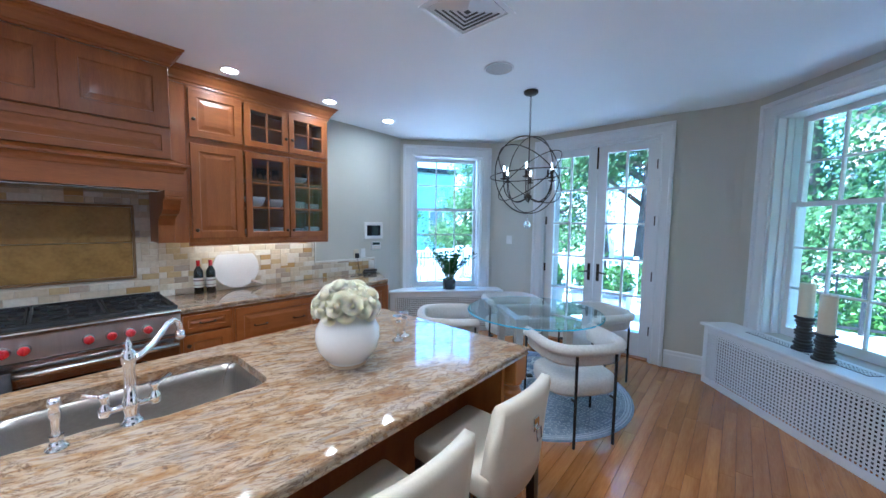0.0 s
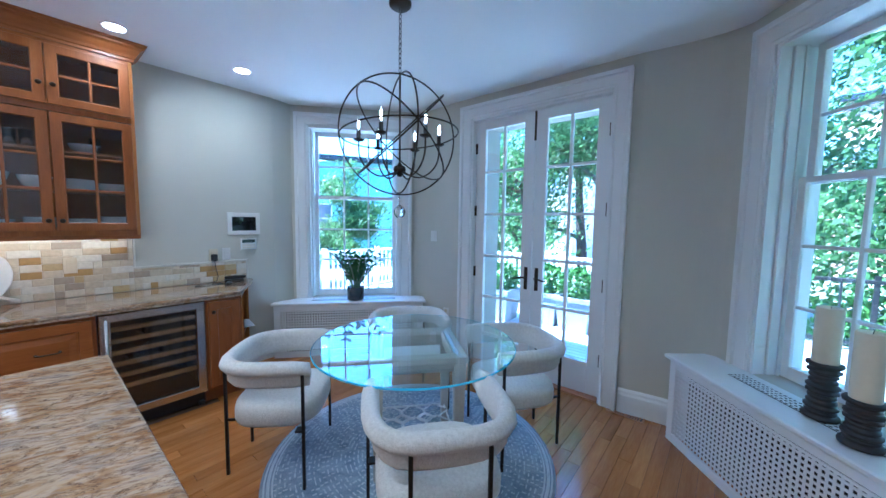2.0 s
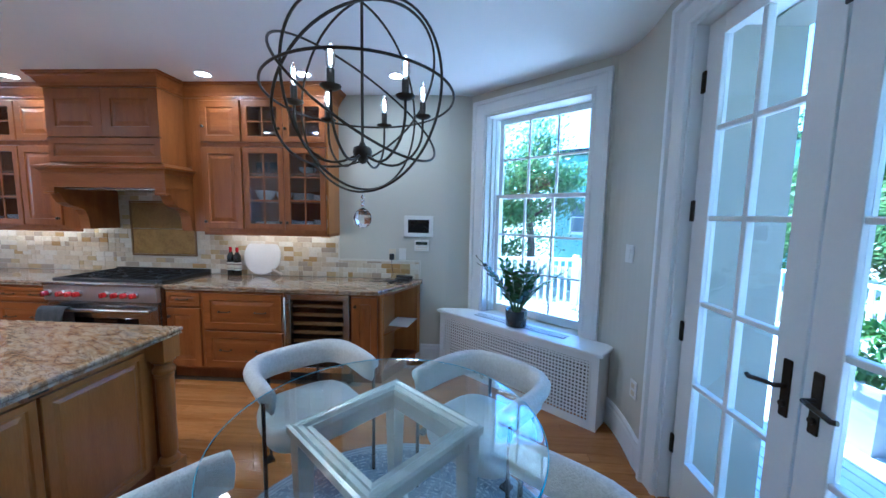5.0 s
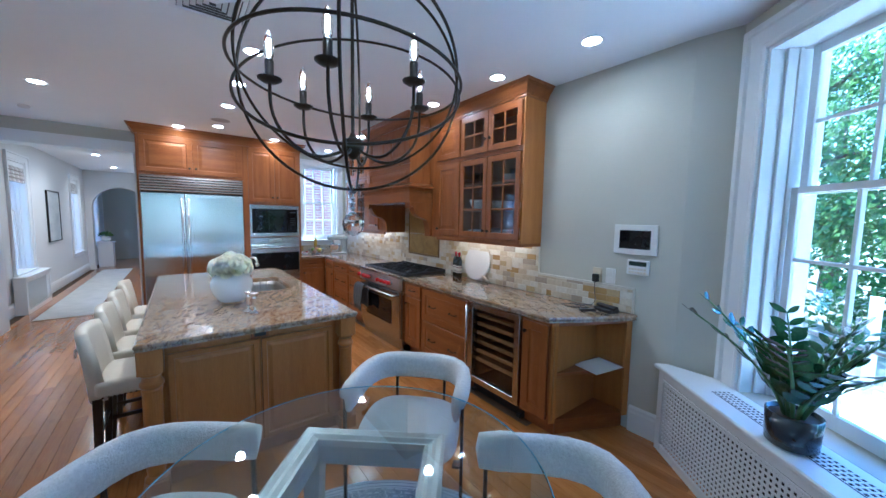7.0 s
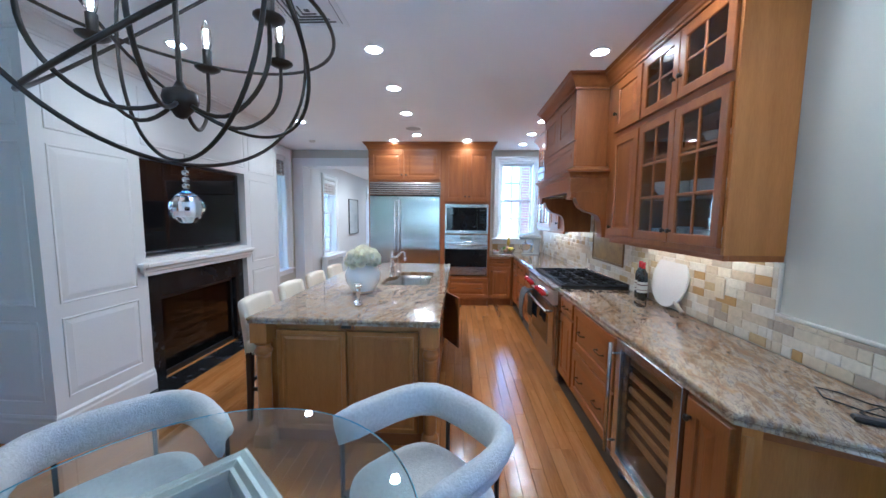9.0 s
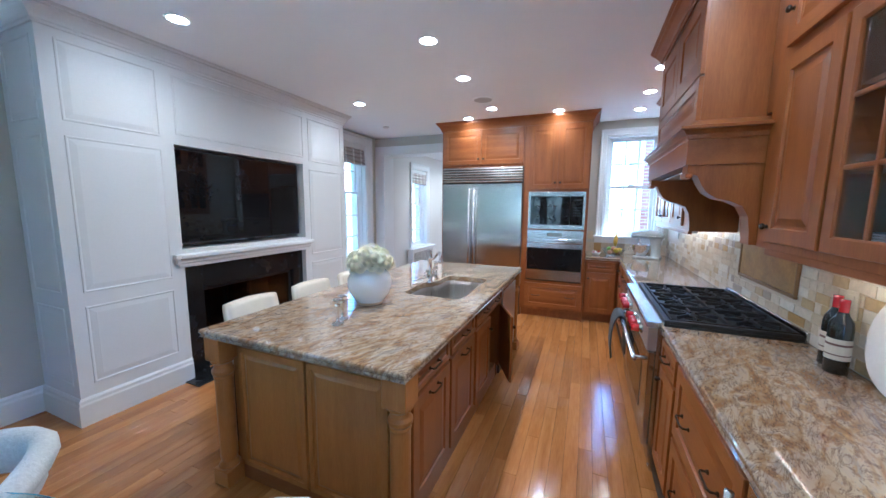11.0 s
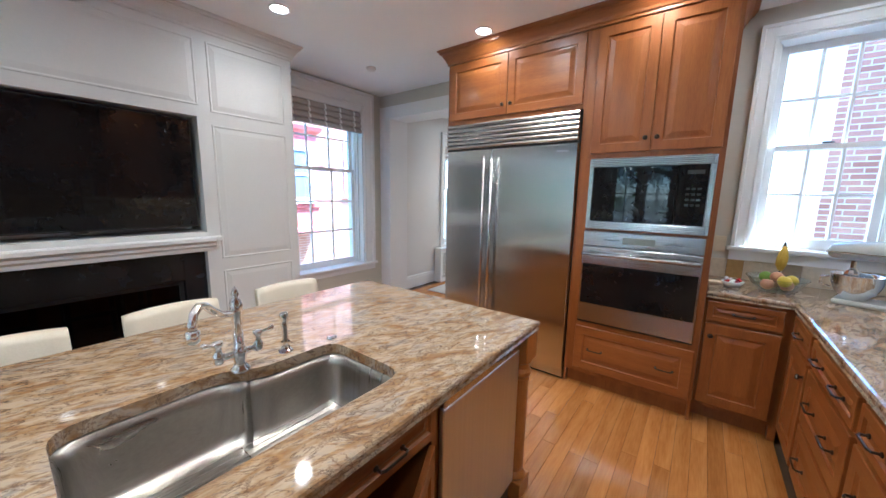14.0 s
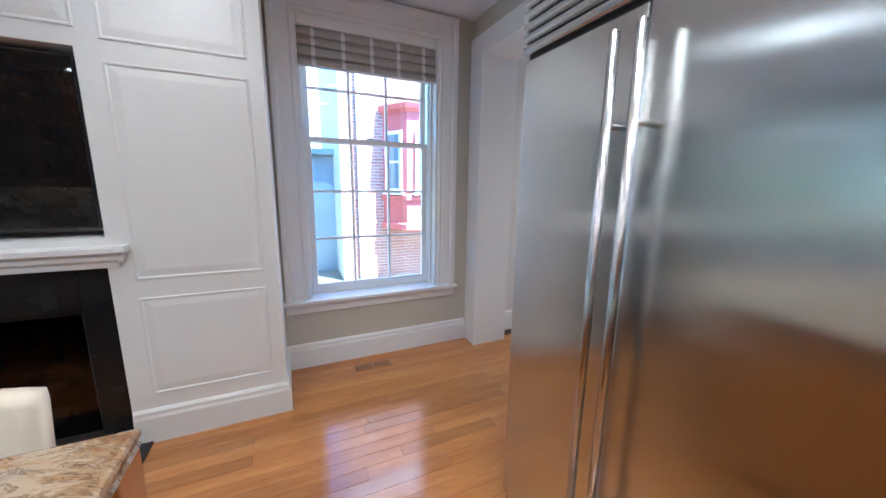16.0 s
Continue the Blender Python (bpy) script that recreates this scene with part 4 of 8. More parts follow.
def towel():
    """A dark towel folded over the range's handle, in loose pleats."""
    bm = bmesh.new()
    rows = []
    prof = [(-0.092, 0.36), (-0.102, 0.45), (-0.102, 0.55), (-0.094, 0.64), (-0.078, 0.69), (-0.062, 0.708), (-0.045, 0.713), (-0.030, 0.707), (-0.018, 0.69), (-0.008, 0.62), (-0.004, 0.50), (-0.004, 0.40)]
    n = 22
    for i in range(n + 1):
        u = i / n
        x = 0.05 + 0.26 * u
        row = []
        for k, (y, z) in enumerate(prof):
            amp = 0.011 * (1 - abs(z - 0.36) / 0.36 * 0.7)
            off = amp * math.sin(u * 11 + k * 0.25) * (1 if y < -0.045 else 0.35)
            row.append(bm.verts.new((x + (0.5 - u) * 0.05 * (0.71 - z), y - abs(off) - 0.002, z + 0.012 * math.sin(u * 5) * (1 if z < 0.4 else 0))))
        rows.append(row)
    for a, b in zip(rows, rows[1:]):
        for k in range(len(prof) - 1):
            bm.faces.new((a[k], b[k], b[k + 1], a[k + 1]))
    ob = part("towel", bm, surface("grey_towel", (0.03, 0.03, 0.032), (0.06, 0.06, 0.064), 30, 0.95, 0, 0.6, 300, sheen=0.1), None, "", True)
    ob.matrix_world = pose(-3.0, RANGE0 + 0.002, 0, 0, 0, FRONT_X)
    sd = ob.modifiers.new("thickness", "SOLIDIFY")
    sd.thickness, sd.offset = 0.006, 1
    tell(ob, "dark grey towel hanging over the range handle", "towel")


towel()


def wine_cooler():
    y0, w = 1.915, 0.61
    c = thing("wine_cooler", pose(-3.10, y0, 0, 0, 0, FRONT_X), "steel-framed wine cooler with wooden racks behind glass", "wine cooler")
    D = 0.60
    part("body", B((0.002, 0.02, 0.03, D, 0.11, 0.872), (w - 0.02, w - 0.002, 0.03, D, 0.11, 0.872), (0.02, w - 0.02, 0.03, D, 0.11, 0.13), (0.02, w - 0.02, 0.03, D, 0.855, 0.872), (0.02, w - 0.02, D - 0.02, D, 0.13, 0.855)), BLACK, c)
    bm = bmesh.new()
    rings(bm, 0.004, w - 0.004, 0.125, 0.868, [(0.0, 0.026), (0.0, -0.019), (0.003, -0.022), (0.053, -0.022), (0.056, -0.019), (0.056, 0.026), (0.0, 0.026)], fill=False)
    d = part("door", bm, STEEL, c)
    p = part("pane", B((0.06, w - 0.06, -0.006, 0.002, 0.185, 0.81)), pane_glass("smoked_glass", (0.72, 0.70, 0.68)), d)
    p.visible_shadow = False
    bm = bmesh.new()
    tube(bm, [(0.032, -0.07, 0.17), (0.032, -0.07, 0.845)], 0.011, 12)
    for z in (0.24, 0.78):
        tube(bm, [(0.032, -0.022, z), (0.032, -0.07, z)], 0.008, 8)
    part("handle", bm, STEEL, d, "tubular steel handle", True)
    rack = surface("beech_rack", (0.42, 0.25, 0.11), (0.55, 0.36, 0.18), 3, 0.5, 0, 0.03, 40, (1, 8, 8))
    for i in range(6):
        z = 0.325 + i * 0.084
        r = part("rack", B((0.06, w - 0.06, 0.035, 0.055, z - 0.016, z + 0.016), bevel=0.003), rack, c, "pale wooden rack front")
        part("rack_shelf", B((0.05, w - 0.05, 0.056, 0.5, z - 0.01, z - 0.004)), BLACK, r)
    for i, z in ((1, 0.47), (3, 0.47), (2, 0.64), (4, 0.385)):
        bm = bmesh.new()
        lathe(bm, [(0, 0), (0.038, 0.003), (0.039, 0.19), (0.03, 0.22), (0.015, 0.25), (0.014, 0.30), (0, 0.30)], 14, m=pose(0.08 + i * 0.09, 0.42, z + 0.04, 90, 0, 0))
        b = part("wine_bottle", bm, BLACK, None, "", True)
        b.matrix_world = pose(-3.10, y0, 0, 0, 0, FRONT_X)
        tell(b, "dark wine bottle lying in the cooler", "bottle", "bottles in the cooler")
    part("kick_plate", B((0.002, w - 0.002, 0.07, 0.09, 0.0, 0.11)), BLACK, c)
    for x in (0.03, w - 0.03):
        part("foot", B((x - 0.02, x + 0.02, 0.03, 0.07, 0.0, 0.03), bevel=0.004), BLACK, c)


wine_cooler()

# ---- island ----
IX0, IX1, IY0, IY1 = -2.02, -0.77, -0.797, 1.86


def island():
    c = thing("kitchen_island", None, "cherry kitchen island with turned corner posts", "island")
    bx0, bx1, by0, by1 = -1.955, -1.14, -0.72, 1.70
    for piece, a in (("body", (bx0 + 0.02, bx1, 0.78, by1, 0.0, 0.873)), ("body", (bx0 + 0.02, bx1, by0, -0.06, 0.0, 0.873)), ("back_panel", (bx1 - 0.05, bx1, -0.02, 0.78, 0.0, 0.873)), ("bottom", (bx0 + 0.02, bx1 - 0.05, -0.02, 0.78, 0.0, 0.13)), ("rail", (bx0 + 0.02, bx0 + 0.04, -0.02, 0.78, 0.70, 0.873))):
        part(piece, B(a), CHERRY, c)
    # end panels
    for y, turn, s in ((by1, FRONT_Y, -1), (by0, 0, 1)):
        e = part("end_panel", B((0.0, 1.085, 0.0, 0.03, 0.0, 0.873)), VENEER, c)
        e.matrix_local = pose(-0.845, y + 0.03, 0, 0, 0, 180) if s < 0 else pose(-1.93, y - 0.03, 0, 0, 0, 0)
        front(e, "panel", 0.06, 0.535, 0.09, 0.80, rail=0.03, material=VENEER)
        front(e, "panel", 0.55, 1.025, 0.09, 0.80, rail=0.03, material=VENEER)
        part("plinth", B((0.03, 1.055, -0.012, 0.0, 0.0, 0.085), bevel=0.003), CHERRY_H, e)
        if s < 0:
            part("outlet_plate", B((0.49, 0.595, -0.024, -0.0005, 0.808, 0.868), bevel=0.002), CHERRY_H, e)
            part("outlet", B((0.508, 0.577, -0.028, -0.024, 0.82, 0.857), bevel=0.001), BLACK, e, "dark power outlet")
    # posts
    prof = [(0.050, 0.095), (0.056, 0.105), (0.050, 0.12), (0.040, 0.135), (0.044, 0.16), (0.046, 0.62), (0.050, 0.635), (0.046, 0.645), (0.056, 0.66), (0.056, 0.675), (0.046, 0.69), (0.042, 0.71), (0.058, 0.725), (0.058, 0.735)]
    for x, y in ((-1.955, 1.785), (-0.835, 1.785), (-1.955, -0.735), (-0.835, -0.735)):
        bm = B((x - 0.058, x + 0.058, y - 0.058, y + 0.058, 0.735, 0.873), (x - 0.058, x + 0.058, y - 0.058, y + 0.058, 0.0, 0.095), bevel=0.003)
        lathe(bm, prof, 24, (x, y, 0))
        part("post", bm, VENEER, c, "turned cherry corner post", False)
    # fronts towards the range (face -x)
    f = part("face", B((0.0, 0.98, 0.0, 0.02, 0.10, 0.873)), CHERRY, c)
    f.matrix_local = pose(bx0, 1.74, 0, 0, 0, FRONT_E)
    for a, b in ((0.03, 0.50), (0.51, 0.97)):
        front(f, "drawer", a + 0.01, b - 0.01, 0.72, 0.85, None, ((a + b) / 2,))
        front(f, "door", a + 0.01, b - 0.01, 0.14, 0.70, None, ())
        pull(f, (a + b) / 2, 0.66)
    s = part("sink_face", B((0.0, 0.03, 0.0, 0.02, 0.10, 0.873), (0.03, 0.82, 0.0, 0.02, 0.70, 0.72), (0.81, 0.84, 0.0, 0.02, 0.10, 0.873)), CHERRY, c)
    s.matrix_local = pose(bx0, 0.76, 0, 0, 0, FRONT_E)
    front(s, "drawer", 0.03, 0.81, 0.725, 0.85, None, (0.25, 0.60))
    front(s, "door", 0.03, 0.415, 0.14, 0.695, (0.385, 0.60))
    # the open door swings on its outer stile
    hinge = part("open_door", B((0, 0.385, 0.0, 0.003, 0.14, 0.695)), CHERRY, s, "open cherry door")
    bm = bmesh.new()
    rings(bm, -0.385, 0.0, 0.14, 0.695, [(0, 0.02), (0, 0.003), (0.003, 0), (0.06, 0), (0.065, 0.009), (0.08, 0.009), (0.105, 0.002), (0.107, 0.002)])
    rings(bm, -0.385, 0.0, 0.14, 0.695, [(0, 0.02), (0.06, 0.02)])
    bm.to_mesh(hinge.data)
    bm.free()
    hinge.matrix_local = pose(0.805, -0.02, 0, 0, 0, 27)
    knob(hinge, -0.35, 0.60, 0.0)
    part("toe_board", B((bx0 + 0.08, bx0 + 0.10, -0.08, by1, 0.0, 0.10)), CHERRY_H, c)


island()


def sink_outline(k=0.0):
    """The basin's outline: two bowls, the far one shallower in plan, with round corners; anticlockwise."""
    def rounded(pts, r):
        out = []
        n = len(pts)
        for i in range(n):
            p, a, b = Vector(pts[i]), Vector(pts[i - 1]), Vector(pts[(i + 1) % n])
            u, v = (a - p).normalized(), (b - p).normalized()
            for t in (0, 0.25, 0.5, 0.75, 1):
                q = (p + u * r) * (1 - t) ** 2 + p * 2 * t * (1 - t) + (p + v * r) * t * t
                out.append((q.x, q.y))
        return out
    pts = [(-1.845, -0.03), (-1.455, -0.03), (-1.455, 0.27), (-1.375, 0.33), (-1.375, 0.735), (-1.845, 0.735)]
    return rounded(inset_poly(pts, k), 0.075)


worktop("island_top", [(IX0, IY0), (IX1, IY0), (IX1, IY1), (IX0, IY1)], CZ, "polished cream, gold and brown granite island top", sink_outline(0.0))


def sink():
    c = thing("sink", None, "undermount double-bowl stainless steel sink", "sink")
    bm = bmesh.new()
    levels = [(-0.012, 0.873), (0.004, 0.868), (0.010, 0.83), (0.016, 0.70), (0.035, 0.675), (0.07, 0.668)]
    rows = [[bm.verts.new((x, y, z)) for x, y in sink_outline(k)] for k, z in levels]
    n = len(rows[0])
    for a, b in zip(rows, rows[1:]):
        for i in range(n):
            j = (i + 1) % n
            bm.faces.new((a[i], a[j], b[j], b[i]))
    bm.faces.new(rows[-1])
    b = part("basin", bm, SINKM, c, "", True)
    for y in (0.12, 0.52):
        bm = bmesh.new()
        lathe(bm, [(0.045, 0.669), (0.045, 0.672), (0.03, 0.670), (0, 0.669)], 18, (-1.63, y, 0))
        part("drain", bm, CHROME, c)
    bm = bmesh.new()
    for i in range(12):
        x = -1.80 + i * 0.027
        tube(bm, [(x, 0.02, 0.70), (x, 0.68, 0.70)], 0.002, 4)
    for y in (0.02, 0.35, 0.68):
        tube(bm, [(-1.80, y, 0.697), (-1.50, y, 0.697)], 0.0025, 4)
    part("rack", bm, CHROME, c, "steel wire sink rack")


sink()


def dishwasher():
    c = thing("dishwasher", pose(-1.957, -0.085, 0, 0, 0, FRONT_E), "stainless steel dishwasher built into the island", "dishwasher")
    part("door", B((0.0, 0.585, -0.022, 0.0, 0.11, 0.80), bevel=0.004), DISHSTEEL, c)
    part("control_panel", B((0.0, 0.585, -0.025, 0.0, 0.803, 0.868), bevel=0.004), STEEL, c)
    for i in range(5):
        part("button", B((0.36 + i * 0.03, 0.378 + i * 0.03, -0.0265, -0.025, 0.83, 0.842)), BLACK, c)
    part("kick_plate", B((0.0, 0.585, 0.0, 0.015, 0.0, 0.105)), BLACK, c)


dishwasher()

# ---- chimney breast ----
BREAST = pose(0.57, 1.87, 0, 0, 0, FRONT_E)
BW = 2.935


def chimney_breast():
    w = wall("chimney_breast", (0.57, 1.87), (0.57, 1.87 - BW), [(0.74, 2.16, 1.18, 2.07), (0.745, 2.15, -0.01, 1.025)], thick=0.529, material=PANEL, label="white panelled chimney breast")

    def panel(x0, x1, z0, z1):
        bm = bmesh.new()
        rings(bm, x0, x1, z0, z1, [(0, 0), (0.003, -0.006), (0.011, -0.006), (0.016, -0.001), (0.020, -0.001), (0.055, -0.006), (0.058, -0.006)])
        part("panel", bm, PANEL, w)
    for x0, x1 in ((0.08, 0.65), (2.255, 2.86)):
        panel(x0, x1, 0.285, 0.85), panel(x0, x1, 0.95, 2.02), panel(x0, x1, 2.115, 2.63)
    panel(0.76, 2.175, 2.15, 2.63)
    for z0, z1 in ((0.285, 0.85), (0.95, 2.02), (2.115, 2.63)):
        bm = bmesh.new()
        rings(bm, 0.07, 0.46, z0, z1, [(0, 0), (0.003, -0.006), (0.011, -0.006), (0.016, -0.001), (0.020, -0.001), (0.055, -0.006), (0.058, -0.006)])
        part("side_panel", bm, PANEL, w).matrix_local = BREAST.inverted() @ pose(1.099, 1.87, 0, 0, 0, FRONT_Y)
    crown(w, [(0, 0.529), (0, 0), (BW, 0), (BW, 0.529)], CEIL - 0.129, material=PANEL)
    bm = bmesh.new()
    sweep(bm, [(2.155, 0), (BW, 0), (BW, 0.529)], SKIRT), sweep(bm, [(0, 0.529), (0, 0), (0.742, 0)], SKIRT)
    part("skirting", bm, PANEL, w)
    # surround in black slate with a firebox
    s = thing("fireplace", BREAST, "gas fireplace with black slate surround and logs", "fireplace")
    for slab in ((0.746, 0.93, 0.06, 0.12, 0, 1.024), (2.0, 2.149, 0.06, 0.12, 0, 1.024), (0.932, 1.998, 0.06, 0.12, 0.80, 1.024)):
        part("slab", B(slab, bevel=0.001), SLATE, s, "black slate slab")
    part("firebox", B((0.93, 0.95, 0.12, 0.50, 0.0, 0.80), (1.98, 2.0, 0.12, 0.50, 0.0, 0.80), (0.95, 1.98, 0.48, 0.50, 0.0, 0.80), (0.95, 1.98, 0.12, 0.48, 0.78, 0.80), (0.95, 1.98, 0.12, 0.48, 0.0, 0.05)), BLACK, s)
    g = part("pane", B((0.952, 1.978, 0.125, 0.13, 0.06, 0.775)), pane_glass("fire_glass", (0.30, 0.30, 0.30)), s)
    g.visible_shadow = False
    part("frame", B((0.931, 0.96, 0.112, 0.124, 0.05, 0.80), (1.97, 1.999, 0.112, 0.124, 0.05, 0.80), (0.96, 1.97, 0.112, 0.124, 0.76, 0.80), bevel=0.002), BLACK, s)
    log = surface("log", (0.10, 0.07, 0.05), (0.26, 0.20, 0.15), 12, 0.9, 0, 0.8, 60, (6, 1, 6))
    for a, b, r in (((1.10, 0.28, 0.11), (1.78, 0.24, 0.12), 0.055), ((1.2, 0.35, 0.2), (1.62, 0.2, 0.19), 0.045), ((1.40, 0.38, 0.22), (1.75, 0.3, 0.27), 0.04), ((1.12, 0.32, 0.16), (1.4, 0.36, 0.31), 0.035)):
        bm = bmesh.new()
        a, b = Vector(a), Vector(b)
        tube(bm, [a.lerp(b, t) + Vector((0, 0, 0.012 * math.sin(t * 9))) for t in (0, 0.2, 0.4, 0.6, 0.8, 1)], r, 9)
        part("log", bm, log, s, "charred ceramic log", True)
    hb = B((0.66, 2.23, -0.20, 0.06, 0.0, 0.012), bevel=0.003)
    part("hearth", hb, SLATE, s, "flat black slate hearth")
    bm = bmesh.new()
    sweep(bm, [(0.66, 0.0), (0.70, 0.0), (0.70, -0.001), (2.205, -0.001), (2.205, 0.0), (2.24, 0.0)][2:4], [(0, 1.03), (0.012, 1.03), (0.016, 1.055), (0.03, 1.07), (0.034, 1.09), (0.05, 1.105), (0.058, 1.11), (0.058, 1.135), (0.05, 1.145), (0, 1.145)])
    m = part("mantel", bm, PANEL, s, "white moulded mantel shelf")
    for e0, e1, e2, e3 in ((0.655, 0.70, 0.675, 0.70), (2.205, 2.25, 2.205, 2.23)):
        part("mantel_end", B((e0, e1, -0.058, 0.0, 1.108, 1.145), (e2, e3, -0.034, 0.0, 1.06, 1.109), bevel=0.003), PANEL, m)
    tv = thing("television", BREAST, "large black flat television set into the panelling", "television")
    part("screen", B((0.775, 2.12, 0.062, 0.067, 1.235, 2.04), bevel=0.002), SCREEN, tv)
    part("bezel", B((0.765, 2.13, 0.067, 0.11, 1.225, 2.05), bevel=0.004), BLACK, tv)
    part("sensor", B((1.42, 1.50, 0.058, 0.075, 1.212, 1.226), bevel=0.003), BLACK, tv)
    part("mount", B((1.25, 1.65, 0.11, 0.30, 1.4, 1.8)), BLACK, tv)
    part("recess_back", B((0.742, 2.158, 0.32, 0.33, 1.181, 2.069)), PANEL, tv)


chimney_breast()

# ---- radiator covers ----


def grille_mesh(w, h, pitch=0.0275, hole=0.0165, th=0.004):
    """A plate of square holes, upright in the x-z plane, facing -y."""
    nx, nz = int(w / pitch), int(h / pitch)
    px, pz = w / nx, h / nz
    vs, fs = [], []
    for i in range(nx):
        for j in range(nz):
            cx, cz = (i + 0.5) * px, (j + 0.5) * pz
            k = len(vs)
            for sx, sz in ((-1, -1), (1, -1), (1, 1), (-1, 1)):
                vs.append((cx + sx * px / 2, 0, cz + sz * pz / 2))
            for y in (0, th):
                for sx, sz in ((-1, -1), (1, -1), (1, 1), (-1, 1)):
                    vs.append((cx + sx * hole / 2, y, cz + sz * hole / 2))
            for a in range(4):
                b = (a + 1) % 4
                fs.append((k + a, k + b, k + 4 + b, k + 4 + a))
                fs.append((k + 4 + a, k + 4 + b, k + 8 + b, k + 8 + a))
    me = bpy.data.meshes.new("grille")
    me.from_pydata(vs, [], fs)
    me.materials.append(WHITE)
    return me


# near-black colour that paints the shade inside the radiator covers
INSIDE_SHADE = surface("inside_shade", (0.012, 0.012, 0.014), (0.03, 0.03, 0.032), 5, 0.9)


def radiator_cover(m, flip, label):
    """In the window's frame: x along the wall (0 at its left end), -y into the room."""
    c = thing("radiator_cover", m, label, "radiator cover", "radiator covers")
    a, b, n, z = -0.145, 1.52, (0.35 if flip else 0.30), 0.615
    bm = bmesh.new()
    poly = [(a - 0.02, -n), (b, -n), (b, -0.02), (0.06, -0.02), (a - 0.02, -0.22)]
    if flip:
        poly = [(W1_LEN - x, y) for x, y in poly][::-1]
    inner = inset_poly(poly, 0.008)
    sweep(bm, poly, [(-0.008, z), (0, z - 0.006), (0, z - 0.022), (-0.008, z - 0.03)], closed=True)
    bm.faces.new([bm.verts.new((x, y, z)) for x, y in inner])
    bm.faces.new([bm.verts.new((x, y, z - 0.03)) for x, y in inner][::-1])
    part("top", bm, WHITE, c)
    x0, x1 = (a, b - 0.03) if not flip else (W1_LEN - b + 0.03, W1_LEN - a)
    f = n - 0.025
    part("frame", B((x0, x0 + 0.06, -f, -f + 0.022, 0, z - 0.03), (x1 - 0.06, x1, -f, -f + 0.022, 0, z - 0.03), (x0 + 0.06, x1 - 0.06, -f, -f + 0.022, 0.0, 0.055), (x0 + 0.06, x1 - 0.06, -f, -f + 0.022, z - 0.085, z - 0.03), bevel=0.002), WHITE, c)
    bm = B((x1 - 0.022, x1 - 0.002, -f + 0.022, -0.03, 0, z - 0.03)) if not flip else B((x0 + 0.002, x0 + 0.022, -f + 0.022, -0.03, 0, z - 0.03))
    part("side", bm, WHITE, c)
    part("moulding", B((x0 + 0.06, x1 - 0.06, -f - 0.006, -f, z - 0.10, z - 0.085), (x0 + 0.06, x1 - 0.06, -f - 0.006, -f, 0.055, 0.068), (x0 + 0.055, x0 + 0.068, -f - 0.006, -f, 0.068, z - 0.10), (x1 - 0.068, x1 - 0.055, -f - 0.006, -f, 0.068, z - 0.10), bevel=0.002), WHITE, c)
    g = share("grille", grille_mesh(x1 - x0 - 0.124, z - 0.085 - 0.055 - 0.008), c, pose(x0 + 0.062, -f + 0.006, 0.059))
    g["label"] = "white perforated metal grille"
    # flat near-black sheet painting the shade behind the grille; no radiator is modelled
    part("radiator", B((x0 + 0.1, x1 - 0.1, -f + 0.06, -f + 0.07, 0.05, z - 0.06)), INSIDE_SHADE, c)
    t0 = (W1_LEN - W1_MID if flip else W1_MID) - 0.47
    # near-black sheet laid on the solid top, as shade seen through the grille
    part("slot", B((t0, t0 + 0.94, -0.185, -0.085, z, z + 0.001)), INSIDE_SHADE, c)
    top = share("top_grille", grille_mesh(0.94, 0.10, 0.025, 0.016, 0.002), c, pose(t0, -0.185, z + 0.0055, -90, 0, 0) @ pose(0, 0, 0, 0, 0, 0))
    top.matrix_local = Matrix.Translation((t0, -0.185, z + 0.004)) @ Matrix(((1, 0, 0, 0), (0, 0, 1, 0), (0, -1, 0, 0), (0, 0, 0, 1)))
    return c


radiator_cover(pose(P_B1[0], P_B1[1], 0, 0, 0, BAY), False, "white radiator cover with a potted plant on it")
radiator_cover(pose(mx(P_B2)[0], mx(P_B2)[1], 0, 0, 0, -BAY), True, "white radiator cover with two candles on it")

# ---- dining corner ----
TC = (-1.415, 3.23)
rug_a = surface("rug_blue", (0.15, 0.20, 0.27), (0.30, 0.35, 0.42), 7, 0.95, 0, 0.5, 240, sheen=0.4, warp=2.0, sharp=(0.38, 0.6))
rug_b = surface("rug_pale", (0.42, 0.48, 0.55), (0.60, 0.63, 0.66), 16, 0.95, 0, 0.5, 240, sheen=0.4, warp=1.0)


